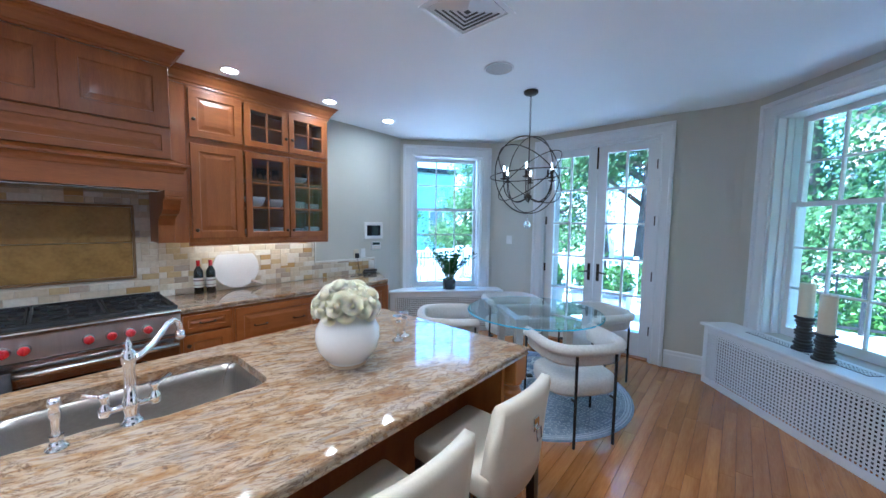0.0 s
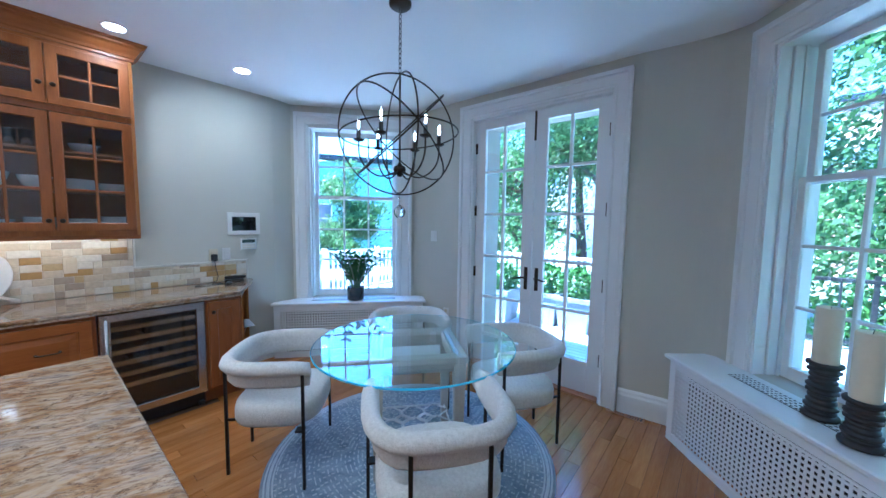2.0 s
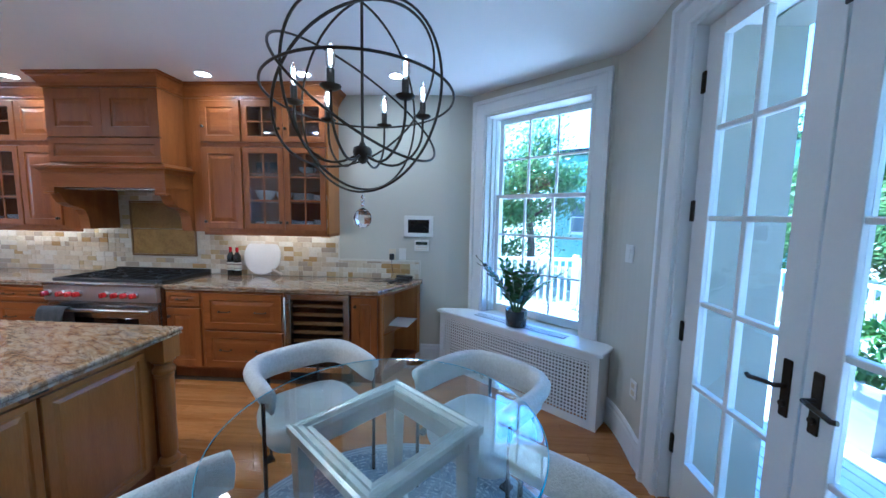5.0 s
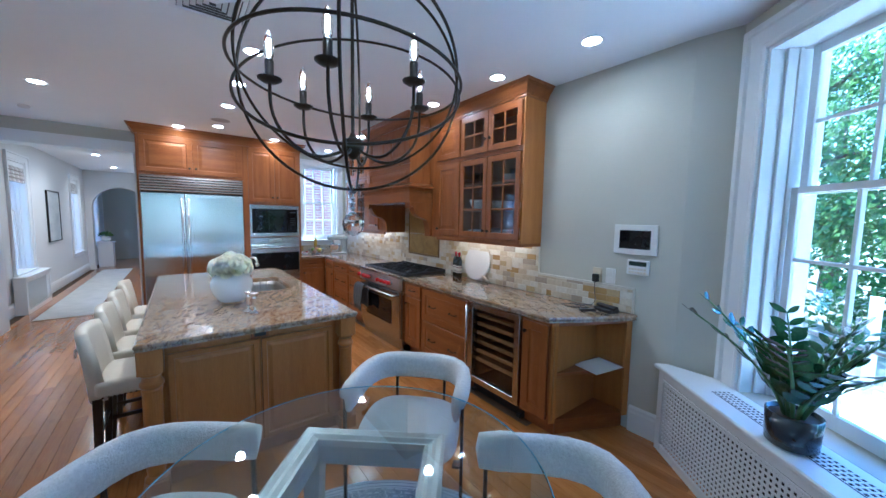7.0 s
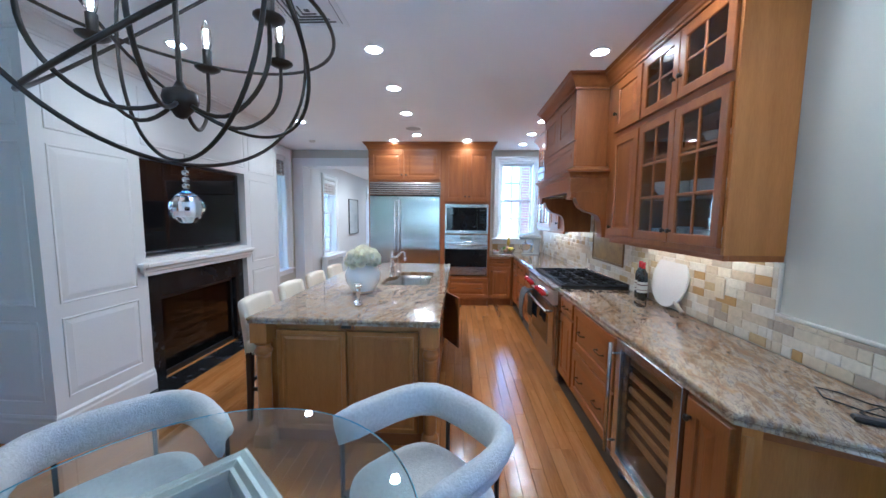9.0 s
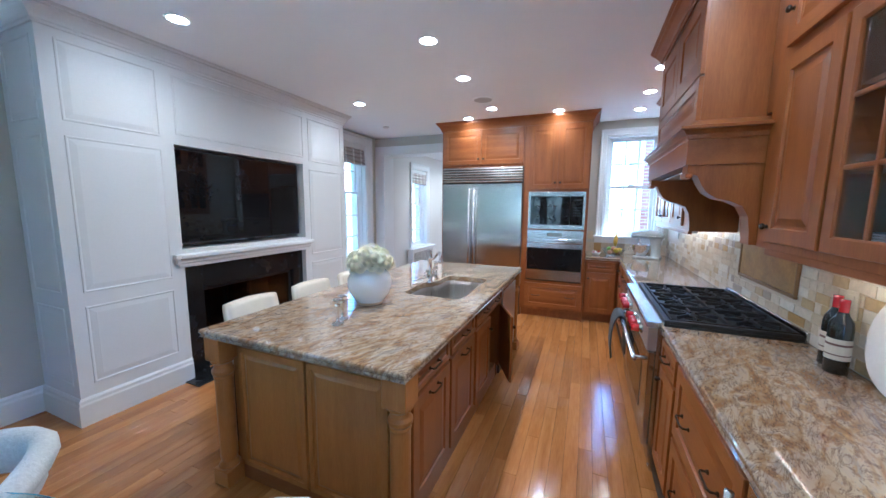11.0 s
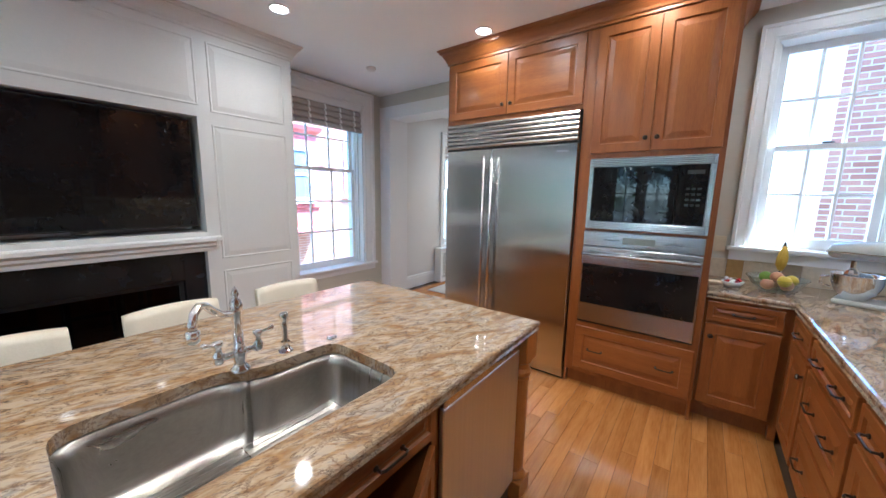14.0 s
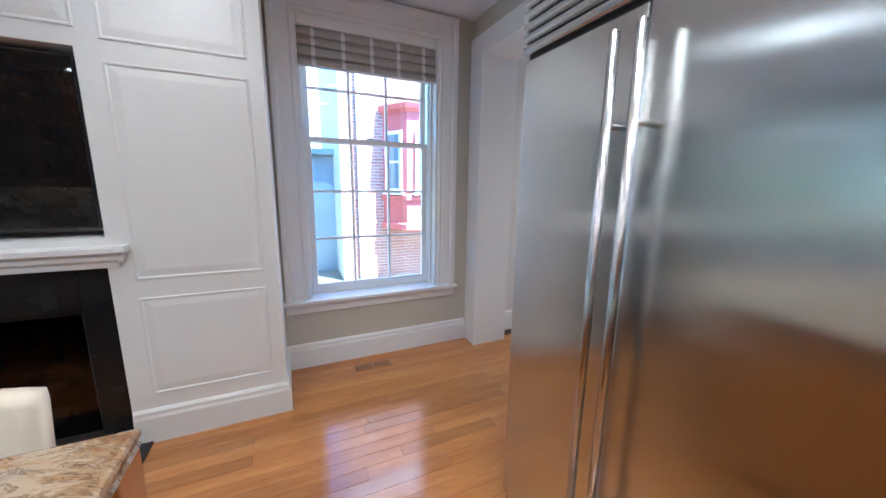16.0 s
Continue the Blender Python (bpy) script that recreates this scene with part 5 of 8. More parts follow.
def rug():
    c = thing("rug", pose(TC[0] - 0.015, TC[1], 0), "round blue-grey patterned rug under the table", "rug")
    bm = bmesh.new()
    lathe(bm, [(0.0, 0.010), (0.90, 0.010), (0.912, 0.006), (0.915, 0.0)], 72)
    part("base", bm, rug_a, c)
    # woven pattern: rings and broken blocks, a little raised
    rnd = random.Random(4)
    bm = bmesh.new()
    for r in (0.845, 0.87):
        for k in range(2):
            lathe(bm, [(r + k * 0.018, 0.0102), (r + 0.003 + k * 0.018, 0.0122), (r + 0.008 + k * 0.018, 0.0122), (r + 0.010 + k * 0.018, 0.0102)], 64)
    for r in [0.04 + 0.0265 * i for i in range(31)]:
        n = int(2 * math.pi * r / 0.046)
        for i in range(n):
            if rnd.random() < 0.12:
                continue
            a = 2 * math.pi * (i + rnd.random() * 0.3) / n
            l, wd = rnd.uniform(0.016, 0.042), rnd.uniform(0.005, 0.009)
            if rnd.random() < 0.45:
                l, wd = wd, l * 0.6
            box(bm, -wd / 2, wd / 2, -l / 2, l / 2, 0.0101, 0.0121, m=pose(r * math.cos(a), r * math.sin(a), 0, 0, 0, math.degrees(a)))
    part("pattern", bm, rug_b, c, "paler woven pattern")


rug()
SILVER = surface("silver_leaf", (0.44, 0.42, 0.38), (0.58, 0.56, 0.52), 6, 0.34, 0.55, 0.06, 60, (1, 1, 1), 0.03)
TABLEGLASS = clear("table_glass", (0.80, 0.94, 1.0), 0.0, 1.62)


def table():
    c = thing("dining_table", pose(TC[0], TC[1], 0.012, 0, 0, 49.5), "round glass table on a silver-leaf square base", "table")
    h = 0.285
    bm = bmesh.new()
    prof = [(-0.07, 0.62), (-0.05, 0.62), (-0.045, 0.64), (-0.02, 0.655), (-0.015, 0.68), (0.0, 0.69), (0.0, 0.722), (-0.012, 0.728), (-0.03, 0.722), (-0.045, 0.726), (-0.06, 0.716), (-0.075, 0.722), (-0.082, 0.70), (-0.07, 0.62)]
    sweep(bm, [(-h, -h), (h, -h), (h, h), (-h, h)], prof, closed=True)
    part("apron", bm, SILVER, c, "moulded silver frame")
    for sx in (-1, 1):
        for sy in (-1, 1):
            x, y = sx * (h - 0.045), sy * (h - 0.045)
            bm = bmesh.new()
            rows = []
            for s, z in ((0.020, 0.0), (0.024, 0.03), (0.024, 0.15), (0.030, 0.45), (0.034, 0.60), (0.034, 0.69)):
                rows.append([bm.verts.new((x + a * s, y + b * s, z)) for a, b in ((-1, -1), (1, -1), (1, 1), (-1, 1))])
            for p, q in zip(rows, rows[1:]):
                for i in range(4):
                    bm.faces.new((p[i], p[(i + 1) % 4], q[(i + 1) % 4], q[i]))
            bm.faces.new(rows[0][::-1]), bm.faces.new(rows[-1])
            part("leg", bm, SILVER, c)
    # fretwork shelf
    bm = bmesh.new()
    q = h - 0.05
    tube(bm, [(-q, -q, 0.17), (q, -q, 0.17), (q, q, 0.17), (-q, q, 0.17)], 0.008, 6, True)
    for i in range(3):
        for j in range(3):
            cx, cy = -q + q * 2 * (i + 0.5) / 3, -q + q * 2 * (j + 0.5) / 3
            s = q / 3 * 0.98
            loop = []
            for k in range(16):
                a = 2 * math.pi * (k + 0.5) / 16
                r = s * (1.0 + 0.16 * math.cos(4 * a))
                loop.append((cx + r * math.cos(a), cy + r * math.sin(a), 0.17))
            tube(bm, loop, 0.0055, 6, True)
    for i in range(2):
        for j in range(2):
            cx, cy = -q + q * 2 * (i + 1) / 3, -q + q * 2 * (j + 1) / 3
            s = 0.042
            tube(bm, [(cx - s, cy, 0.171), (cx, cy - s, 0.171), (cx + s, cy, 0.171), (cx, cy + s, 0.171)], 0.0055, 6, True)
    part("fretwork_shelf", bm, surface("pale_metal", (0.62, 0.64, 0.66), (0.74, 0.75, 0.77), 9, 0.3, 0.8), c, "pale metal fretwork shelf")
    bm = bmesh.new()
    R = 0.64
    lathe(bm, [(0, 0.7295), (R - 0.004, 0.7295), (R, 0.733), (R, 0.738), (R - 0.004, 0.7415), (0, 0.7415)], 96)
    g = part("glass_top", bm, TABLEGLASS, c, "clear round glass top with a green-blue edge", False)
    g.visible_shadow = False
    # added opaque ring: light refracted in the glass rim, painted as bright blue
    bm = bmesh.new()
    lathe(bm, [(R - 0.002, 0.7292), (R + 0.0012, 0.7315), (R + 0.0012, 0.7395), (R - 0.002, 0.7418)], 96)
    part("polished_edge", bm, surface("edge_glow_blue", (0.16, 0.55, 0.80), (0.22, 0.64, 0.88), 6, 0.1), c, "opaque blue rim band with the refracted light painted in", True)


table()
BOUCLE = surface("boucle", (0.52, 0.51, 0.49), (0.70, 0.69, 0.66), 70, 0.95, 0, 1.0, 150, sheen=0.4)
BLACKM = surface("black_metal", (0.015, 0.015, 0.016), (0.03, 0.03, 0.03), 12, 0.45, 0.6)


def dining_chair(m):
    """Faces +y; origin on the floor between its legs."""
    c = thing("dining_chair", m, "cream boucle dining chair with a rounded back and thin black legs", "chair", "chairs round the table")
    # seat: a rounded cushion
    bm = bmesh.new()
    out = []
    for i in range(40):
        a = 2 * math.pi * i / 40
        ca, sa = math.cos(a), math.sin(a)
        e = 0.62
        out.append((0.275 * math.copysign(abs(ca) ** e, ca), 0.01 + 0.25 * math.copysign(abs(sa) ** e, sa)))
    rows = []
    for k, z in ((0.86, 0.345), (0.97, 0.352), (1.0, 0.375), (1.0, 0.425), (0.975, 0.452), (0.90, 0.468), (0.70, 0.476), (0.35, 0.480)):
        rows.append([bm.verts.new((x * k, y * k, z)) for x, y in out])
    for p, q in zip(rows, rows[1:]):
        for i in range(40):
            bm.faces.new((p[i], p[(i + 1) % 40], q[(i + 1) % 40], q[i]))
    bm.faces.new(rows[0][::-1]), bm.faces.new(rows[-1])
    part("seat", bm, BOUCLE, c, "", True)
    # back: a rolled lip over a thinner band, bent into a horseshoe
    half = [(0.283, 0.235), (0.288, 0.15), (0.290, 0.05), (0.288, -0.04), (0.278, -0.115), (0.252, -0.182), (0.205, -0.230), (0.14, -0.253), (0.05, -0.262)]
    path = half + [(-x, y) for x, y in half[::-1]]
    sec = [(-0.022, 0.590), (-0.034, 0.640), (-0.036, 0.695), (-0.024, 0.728), (0.0, 0.741), (0.024, 0.736), (0.043, 0.718), (0.047, 0.696), (0.038, 0.674), (0.018, 0.664), (0.010, 0.650), (0.009, 0.605), (-0.006, 0.584)]
    bm = bmesh.new()
    rows = []
    k, ns = len(path), len(sec)
    for i, (x, y) in enumerate(path):
        a, b = Vector(path[max(0, i - 1)]), Vector(path[min(k - 1, i + 1)])
        d = (b - a).normalized()
        n = Vector((-d.y, d.x))
        if n.x * x + n.y * y < 0:
            n = -n
        end = 0.86 if i in (0, k - 1) else 1.0
        rows.append([bm.verts.new((x + n.x * u * end, y + n.y * u * end, 0.664 + (v - 0.664) * end)) for u, v in sec])
    for p, q in zip(rows, rows[1:]):
        for j in range(ns):
            bm.faces.new((p[j], p[(j + 1) % ns], q[(j + 1) % ns], q[j]))
    for row in (rows[0], rows[-1]):
        cv = bm.verts.new(sum((v.co for v in row), Vector()) / ns + Vector((0, 0.014, 0)))
        for j in range(ns):
            bm.faces.new((row[j], row[(j + 1) % ns], cv))
    part("backrest", bm, BOUCLE, c, "", True)
    for x, y in ((0.306, 0.205), (-0.306, 0.205), (0.155, -0.279), (-0.155, -0.279)):
        bm = bmesh.new()
        box(bm, x - 0.008, x + 0.008, y - 0.008, y + 0.008, 0.0, 0.668, 0.002)
        box(bm, min(x, x * 0.85), max(x, x * 0.85), y * 0.8 - 0.006, y + (0.0 if y > 0 else 0.006), 0.334, 0.346) if y > 0 else box(bm, x - 0.006, x + 0.006, y, y + 0.05, 0.334, 0.346)
        part("leg", bm, BLACKM, c, "thin black metal leg")
    return c


def chair_pose(back, to):
    d = Vector((to[0], to[1])).normalized()
    p = Vector(back) + d * 0.262
    return pose(p.x, p.y, 0.0125, 0, 0, math.degrees(math.atan2(-d.x, d.y)))


CHAIRS = [((-0.645, 2.636), (-0.79, 0.61)), ((-2.187, 2.462), (0.71, 0.71)), ((-0.85, 3.985), (-0.57, -0.82)), ((-2.108, 3.832), (0.75, -0.65))]
first_chair = dining_chair(chair_pose(*CHAIRS[0]))
for back, to in CHAIRS[1:]:
    copy_thing(first_chair, chair_pose(back, to))

FLAME = glow("lit_bulb", (1.0, 0.88, 0.70), 5.0)
CRYSTAL = clear("crystal", (0.97, 0.98, 1.0), 0.0, 1.52)


ARM_R = 0.243


def chandelier():
    cz, R = 2.05, 0.358
    c = thing("chandelier", pose(-1.46, 3.127, 0), "black iron orb chandelier with six candle bulbs", "chandelier")
    bm = bmesh.new()
    lathe(bm, [(0, CEIL - 0.035), (0.05, CEIL - 0.033), (0.065, CEIL - 0.02), (0.066, CEIL - 0.002), (0.0, CEIL - 0.002)], 24)
    part("canopy", bm, BRONZE, c, "", True)
    bm = bmesh.new()
    z = CEIL - 0.035
    i = 0
    while z > cz + R + 0.01:
        a = 0 if i % 2 else 90
        loop = []
        for k in range(10):
            t = 2 * math.pi * k / 10
            x, y = 0.009 * math.cos(t), 0.0
            loop.append((x * math.cos(radians(a)), x * math.sin(radians(a)), z - 0.017 + 0.017 * math.sin(t)))
        tube(bm, loop, 0.0022, 5, True)
        z -= 0.028
        i += 1
    part("chain", bm, BRONZE, c)

    def hoop(r, m):
        bm = bmesh.new()
        n = 72
        tube(bm, [m @ Vector((r * math.cos(2 * math.pi * k / n), r * math.sin(2 * math.pi * k / n), 0)) for k in range(n)], 0.0048, 8, True)
        part("hoop", bm, BRONZE, c, "", True)
    M0 = Matrix.Translation((0, 0, cz))
    axis = 62.6
    hoop(R, M0 @ pose(0, 0, 0, 90, 0, axis))
    hoop(R - 0.010, M0 @ pose(0, 0, 0, 90, 0, axis - 90))
    hoop(R - 0.004, M0 @ pose(0, 0, 0, 1, -3.8, 0))
    hoop(R - 0.006, M0 @ pose(0, 0, 0, 0, 0, axis) @ pose(0, 0, 0, 0, 45, 0))
    hoop(R - 0.014, M0 @ pose(0, 0, 0, 0, 0, axis) @ pose(0, 0, 0, 0, -45, 0))
    bm = bmesh.new()
    tube(bm, [(0, 0, cz + R + 0.01), (0, 0, 1.80)], 0.006, 8)
    part("stem", bm, BRONZE, c)
    bm = bmesh.new()
    lathe(bm, [(0, 1.80), (0.012, 1.803), (0.02, 1.815), (0.034, 1.83), (0.038, 1.845), (0.034, 1.862), (0.015, 1.87), (0.008, 1.885)], 16)
    part("hub", bm, BRONZE, c, "", True)
    for k in range(6):
        a = radians(52.6 + 60 * k)
        ca, sa = math.cos(a), math.sin(a)
        bm = bmesh.new()
        q = ARM_R
        pts = bez((0.02, 1.835), (q * 0.42, 1.778), (q * 0.66, 1.815), 6) + bez((q * 0.66, 1.815), (q, 1.865), (q, 1.96), 7)[1:] + [(q, 2.0)]
        tube(bm, [(r * ca, r * sa, z) for r, z in pts], 0.005, 8)
        arm = part("arm", bm, BRONZE, c, "", True)
        bm = bmesh.new()
        lathe(bm, [(0.0, 1.995), (0.02, 1.998), (0.033, 2.006), (0.034, 2.010), (0.012, 2.008), (0.0125, 2.06), (0.0, 2.06)], 14, (ARM_R * ca, ARM_R * sa, 0))
        part("candle_cup", bm, BRONZE, arm, "", True)
        bm = bmesh.new()
        lathe(bm, [(0.008, 2.06), (0.013, 2.075), (0.0155, 2.095), (0.012, 2.12), (0.005, 2.14), (0, 2.145)], 12, (ARM_R * ca, ARM_R * sa, 0))
        part("bulb", bm, clear("bulb_glass", (1, 0.97, 0.92)), arm, "clear candle bulb", True).visible_shadow = False
        bm = bmesh.new()
        tube(bm, [(ARM_R * ca, ARM_R * sa, 2.075), (ARM_R * ca, ARM_R * sa, 2.118)], 0.0035, 6)
        part("filament", bm, FLAME, arm, "glowing filament")
    bm = bmesh.new()
    for z in (1.672, 1.655, 1.64):
        lathe(bm, [(0, -0.008), (0.006, -0.005), (0.008, 0), (0.006, 0.005), (0, 0.008)], 10, (0, 0, z))
    tube(bm, [(0, 0, 1.715), (0, 0, 1.68)], 0.0015, 5)
    part("drop_chain", bm, CHROME, c)
    bm = bmesh.new()
    lathe(bm, [(0, 1.630), (0.009, 1.627), (0.024, 1.616), (0.035, 1.600), (0.037, 1.586), (0.031, 1.565), (0.016, 1.551), (0, 1.547)], 14)
    part("crystal_drop", bm, CRYSTAL, c, "faceted crystal ball")


chandelier()

# ---- bar stools ----
LEATHER = surface("cream_leather", (0.60, 0.535, 0.42), (0.69, 0.625, 0.51), 5, 0.42, 0, 0.15, 160)
ESPRESSO = surface("espresso_wood", (0.018, 0.010, 0.007), (0.04, 0.022, 0.014), 4, 0.35, 0, 0.03, 40, (6, 6, 1))


def bar_stool(m):
    """Faces +y; origin on the floor."""
    c = thing("bar_stool", m, "cream leather bar stool with dark wooden legs", "stool", "stools at the island")
    bm = bmesh.new()
    box(bm, -0.205, 0.205, -0.18, 0.225, 0.545, 0.645, 0.028, 3)
    part("seat", bm, LEATHER, c, "", True)
    bm = bmesh.new()
    rows = []
    for i in range(9):
        u = -1 + i / 4
        x = 0.19 * u
        bow = 0.028 * (u * u)
        sec = []
        for z, y0, th in ((0.53, -0.185, 0.075), (0.64, -0.195, 0.072), (0.78, -0.212, 0.066), (0.90, -0.232, 0.058), (0.932, -0.236, 0.04)):
            sec.append((y0 + bow - th / 2, z + (0.008 if z > 0.85 else 0) * (1 - u * u), th))
        row = [bm.verts.new((x, y + th, z)) for y, z, th in sec] + [bm.verts.new((x, y, z)) for y, z, th in sec[::-1]]
        rows.append(row)
    n = len(rows[0])
    for p, q in zip(rows, rows[1:]):
        for j in range(n):
            bm.faces.new((p[j], p[(j + 1) % n], q[(j + 1) % n], q[j]))
    bm.faces.new(rows[0]), bm.faces.new(rows[-1][::-1])
    bv = [e for e in bm.edges if e.calc_face_angle(0) > 0.9]
    bmesh.ops.bevel(bm, geom=bv, offset=0.012, segments=2, affect="EDGES", profile=0.5)
    part("backrest", bm, LEATHER, c, "", True)
    for x in (-0.175, 0.175):
        for y, s in ((-0.165, -1), (0.19, 1)):
            bm = bmesh.new()
            rws = []
            for k, z, o in ((0.021, 0.545, 0.0), (0.018, 0.25, 0.008), (0.014, 0.0, 0.022 if s < 0 else 0.006)):
                rws.append([bm.verts.new((x + a * k, y + b * k + s * o, z)) for a, b in ((-1, -1), (1, -1), (1, 1), (-1, 1))])
            for p, q in zip(rws, rws[1:]):
                for j in range(4):
                    bm.faces.new((p[j], q[j], q[(j + 1) % 4], p[(j + 1) % 4]))
            bm.faces.new(rws[0]), bm.faces.new(rws[-1][::-1])
            part("leg", bm, ESPRESSO, c, "dark tapered wooden leg")
    for x in (-0.175, 0.175):
        part("stretcher", B((x - 0.009, x + 0.009, -0.16, 0.185, 0.245, 0.27), bevel=0.002), ESPRESSO, c)
    for y, z in ((0.192, 0.19), (-0.17, 0.30)):
        part("stretcher", B((-0.165, 0.165, y - 0.009, y + 0.009, z, z + 0.025), bevel=0.002), ESPRESSO, c)
    bm = bmesh.new()
    for s in (-1, 1):
        for k in range(15):
            lathe(bm, [(0, 0.004), (0.005, 0.002), (0.006, 0)], 6, m=pose(s * 0.2055, -0.14 + k * 0.024, 0.553, 0, s * 90, 0))
    for k in range(16):
        lathe(bm, [(0, 0.004), (0.005, 0.002), (0.006, 0)], 6, m=pose(-0.18 + k * 0.024, 0.2255, 0.553, -90, 0, 0))
    part("nailheads", bm, BRONZE, c, "row of bronze nailheads")
    bm = B((-0.022, 0.022, -0.263, -0.255, 0.785, 0.84), bevel=0.002)
    tube(bm, [(-0.018, -0.27, 0.80), (0.018, -0.27, 0.80), (0.016, -0.274, 0.755), (-0.016, -0.274, 0.755)], 0.004, 6, True)
    part("ring_pull", bm, CHROME, c, "square chrome ring pull")
    return c


STOOLS = [-0.34, 0.25, 0.80, 1.36]
s0 = bar_stool(pose(-0.745, STOOLS[0], 0, 0, 0, 90))
for y in STOOLS[1:]:
    copy_thing(s0, pose(-0.745, y, 0, 0, 0, 90))

# ---- hall beyond the doorway ----
HX0, HX1, HY = -0.50, 1.10, -2.98


def hall():
    wall("wall_hall_east", (HX1, HY), (HX1, -12.4), [(1.15, 1.95, 0.56, 2.45), (4.95, 5.75, 0.56, 2.45), (7.6, 8.3, 0.56, 2.45)], material=PANEL)
    wall("wall_hall_west", (HX0, -12.4), (HX0, HY), thick=0.3, material=PANEL)
    wall("wall_hall_end", (HX1, -12.4), (HX0, -12.4), thick=0.2)
    bm = bmesh.new()
    prism(bm, [(-0.8, -12.7), (1.5, -12.7), (1.5, -2.99), (-0.8, -2.99)], 2.80, 2.95)
    tagged(part("ceiling_hall", bm, CEILP), "smooth white hall ceiling", "ceiling", "", "structure")
    window("window_5", pose(HX1, HY - 1.55, 0, 0, 0, FRONT_E), 0.40, 0.62, 2.45, 3, 2, 3, 1.62, 0.11)
    window("window_6", pose(HX1, HY - 5.35, 0, 0, 0, FRONT_E), 0.40, 0.62, 2.45, 3, 2, 3, 1.62, 0.11)
    window("window_7", pose(HX1, HY - 7.95, 0, 0, 0, FRONT_E), 0.35, 0.62, 2.45, 3, 2, 3, 1.62, 0.11)
    skirting([(HX1, HY), (HX1, -9.5)]), skirting([(HX0, -12.4), (HX0, HY)])
    # arch across the hall
    bm = bmesh.new()
    pts = [(HX0, 0), (-0.25, 0), (-0.25, 1.75), *[(0.36 + 0.61 * math.cos(radians(a)), 1.75 + 0.61 * math.sin(radians(a))) for a in range(170, -1, -10)], (0.97, 0), (HX1, 0), (HX1, 2.80), (HX0, 2.80)]
    lo = [bm.verts.new((x, -9.5, z)) for x, z in pts]
    hi = [bm.verts.new((x, -9.75, z)) for x, z in pts]
    bm.faces.new(lo), bm.faces.new(hi[::-1])
    for i in range(len(pts)):
        j = (i + 1) % len(pts)
        bm.faces.new((lo[i], hi[i], hi[j], lo[j]))
    tagged(part("wall_arch", bm, PANEL), "white wall with a round arched opening", "wall", "", "structure")
    # doorway lining to the kitchen
    bm = bmesh.new()
    box(bm, 0.905, 0.92, SOUTH - T - 0.005, SOUTH + 0.02, 0, 2.52), box(bm, -0.50, -0.485, SOUTH - T - 0.005, SOUTH + 0.02, 0, 2.52), box(bm, -0.485, 0.905, SOUTH - T - 0.005, SOUTH + 0.02, 2.505, 2.52)
    box(bm, 0.92, 1.098, SOUTH, SOUTH + 0.018, 0, 2.66), box(bm, -0.55, 0.92, SOUTH, SOUTH + 0.018, 2.52, 2.66)
    tagged(part("trim", bm, WHITE), "white painted doorway lining", "trim", "", "structure")
    rg = part("runner_rug", B((0.16, 0.80, -9.3, -3.35, 0.001, 0.010), bevel=0.003), surface("runner", (0.42, 0.42, 0.40), (0.58, 0.57, 0.54), 5, 0.95, 0, 0.4, 200))
    tell(rg, "long pale grey runner rug on the hall floor", "rug")
    pic = thing("picture", pose(HX1 - 0.002, -5.95, 0, 0, 0, FRONT_E), "tall framed grey abstract picture on the hall wall", "picture")
    part("canvas", B((0.02, 0.85, -0.02, 0.0, 1.03, 2.03)), surface("abstract", (0.30, 0.34, 0.38), (0.66, 0.67, 0.66), 1.2, 0.7, 0, 0.1, 30, (1, 1, 2.5)), pic)
    part("frame", B((0, 0.02, -0.03, 0, 1.01, 2.05), (0.85, 0.87, -0.03, 0, 1.01, 2.05), (0.02, 0.85, -0.03, 0, 1.01, 1.03), (0.02, 0.85, -0.03, 0, 2.03, 2.05), bevel=0.002), BLACKM, pic)
    rc = thing("radiator_cover", pose(HX1, -3.85, 0, 0, 0, FRONT_E), "white radiator cover below the hall window", "radiator cover", "radiator covers")
    part("top", B((0, 1.30, -0.18, -0.025, 0.57, 0.60), bevel=0.005), WHITE, rc)
    part("frame", B((0.02, 0.08, -0.16, -0.14, 0, 0.57), (1.22, 1.28, -0.16, -0.14, 0, 0.57), (0.08, 1.22, -0.16, -0.14, 0, 0.07), (0.08, 1.22, -0.16, -0.14, 0.50, 0.57)), WHITE, rc)
    part("side", B((0.02, 0.04, -0.14, -0.025, 0, 0.57)), WHITE, rc)
    for k in range(16):
        part("slat", B((0.08, 1.22, -0.155, -0.147, 0.085 + k * 0.026, 0.097 + k * 0.026)), WHITE, rc)
    # another near-black sheet, shade behind the slats and not a modelled radiator
    part("radiator", B((0.1, 1.2, -0.12, -0.11, 0.05, 0.55)), INSIDE_SHADE, rc)
    cs = thing("console_table", pose(0.82, -10.3, 0), "small white pedestal table beyond the arch", "table")
    part("top", B((-0.2, 0.2, -0.2, 0.2, 0.72, 0.75), bevel=0.004), WHITE, cs)
    part("pedestal", B((-0.17, 0.17, -0.17, 0.17, 0.0, 0.72)), WHITE, cs)
    pot = thing("potted_plant", pose(0.82, -10.3, 0.75), "small green plant in a white pot", "plant")
    bm = bmesh.new()
    lathe(bm, [(0, 0), (0.07, 0.0), (0.11, 0.08), (0.10, 0.17), (0.09, 0.17), (0.09, 0.14), (0, 0.14)], 16)
    part("pot", bm, WHITE, pot, "", True)
    rnd = random.Random(8)
    bm = bmesh.new()
    for k in range(90):
        a, b = rnd.random() * 6.28, rnd.random() * 1.3
        r = 0.12 + rnd.random() * 0.05
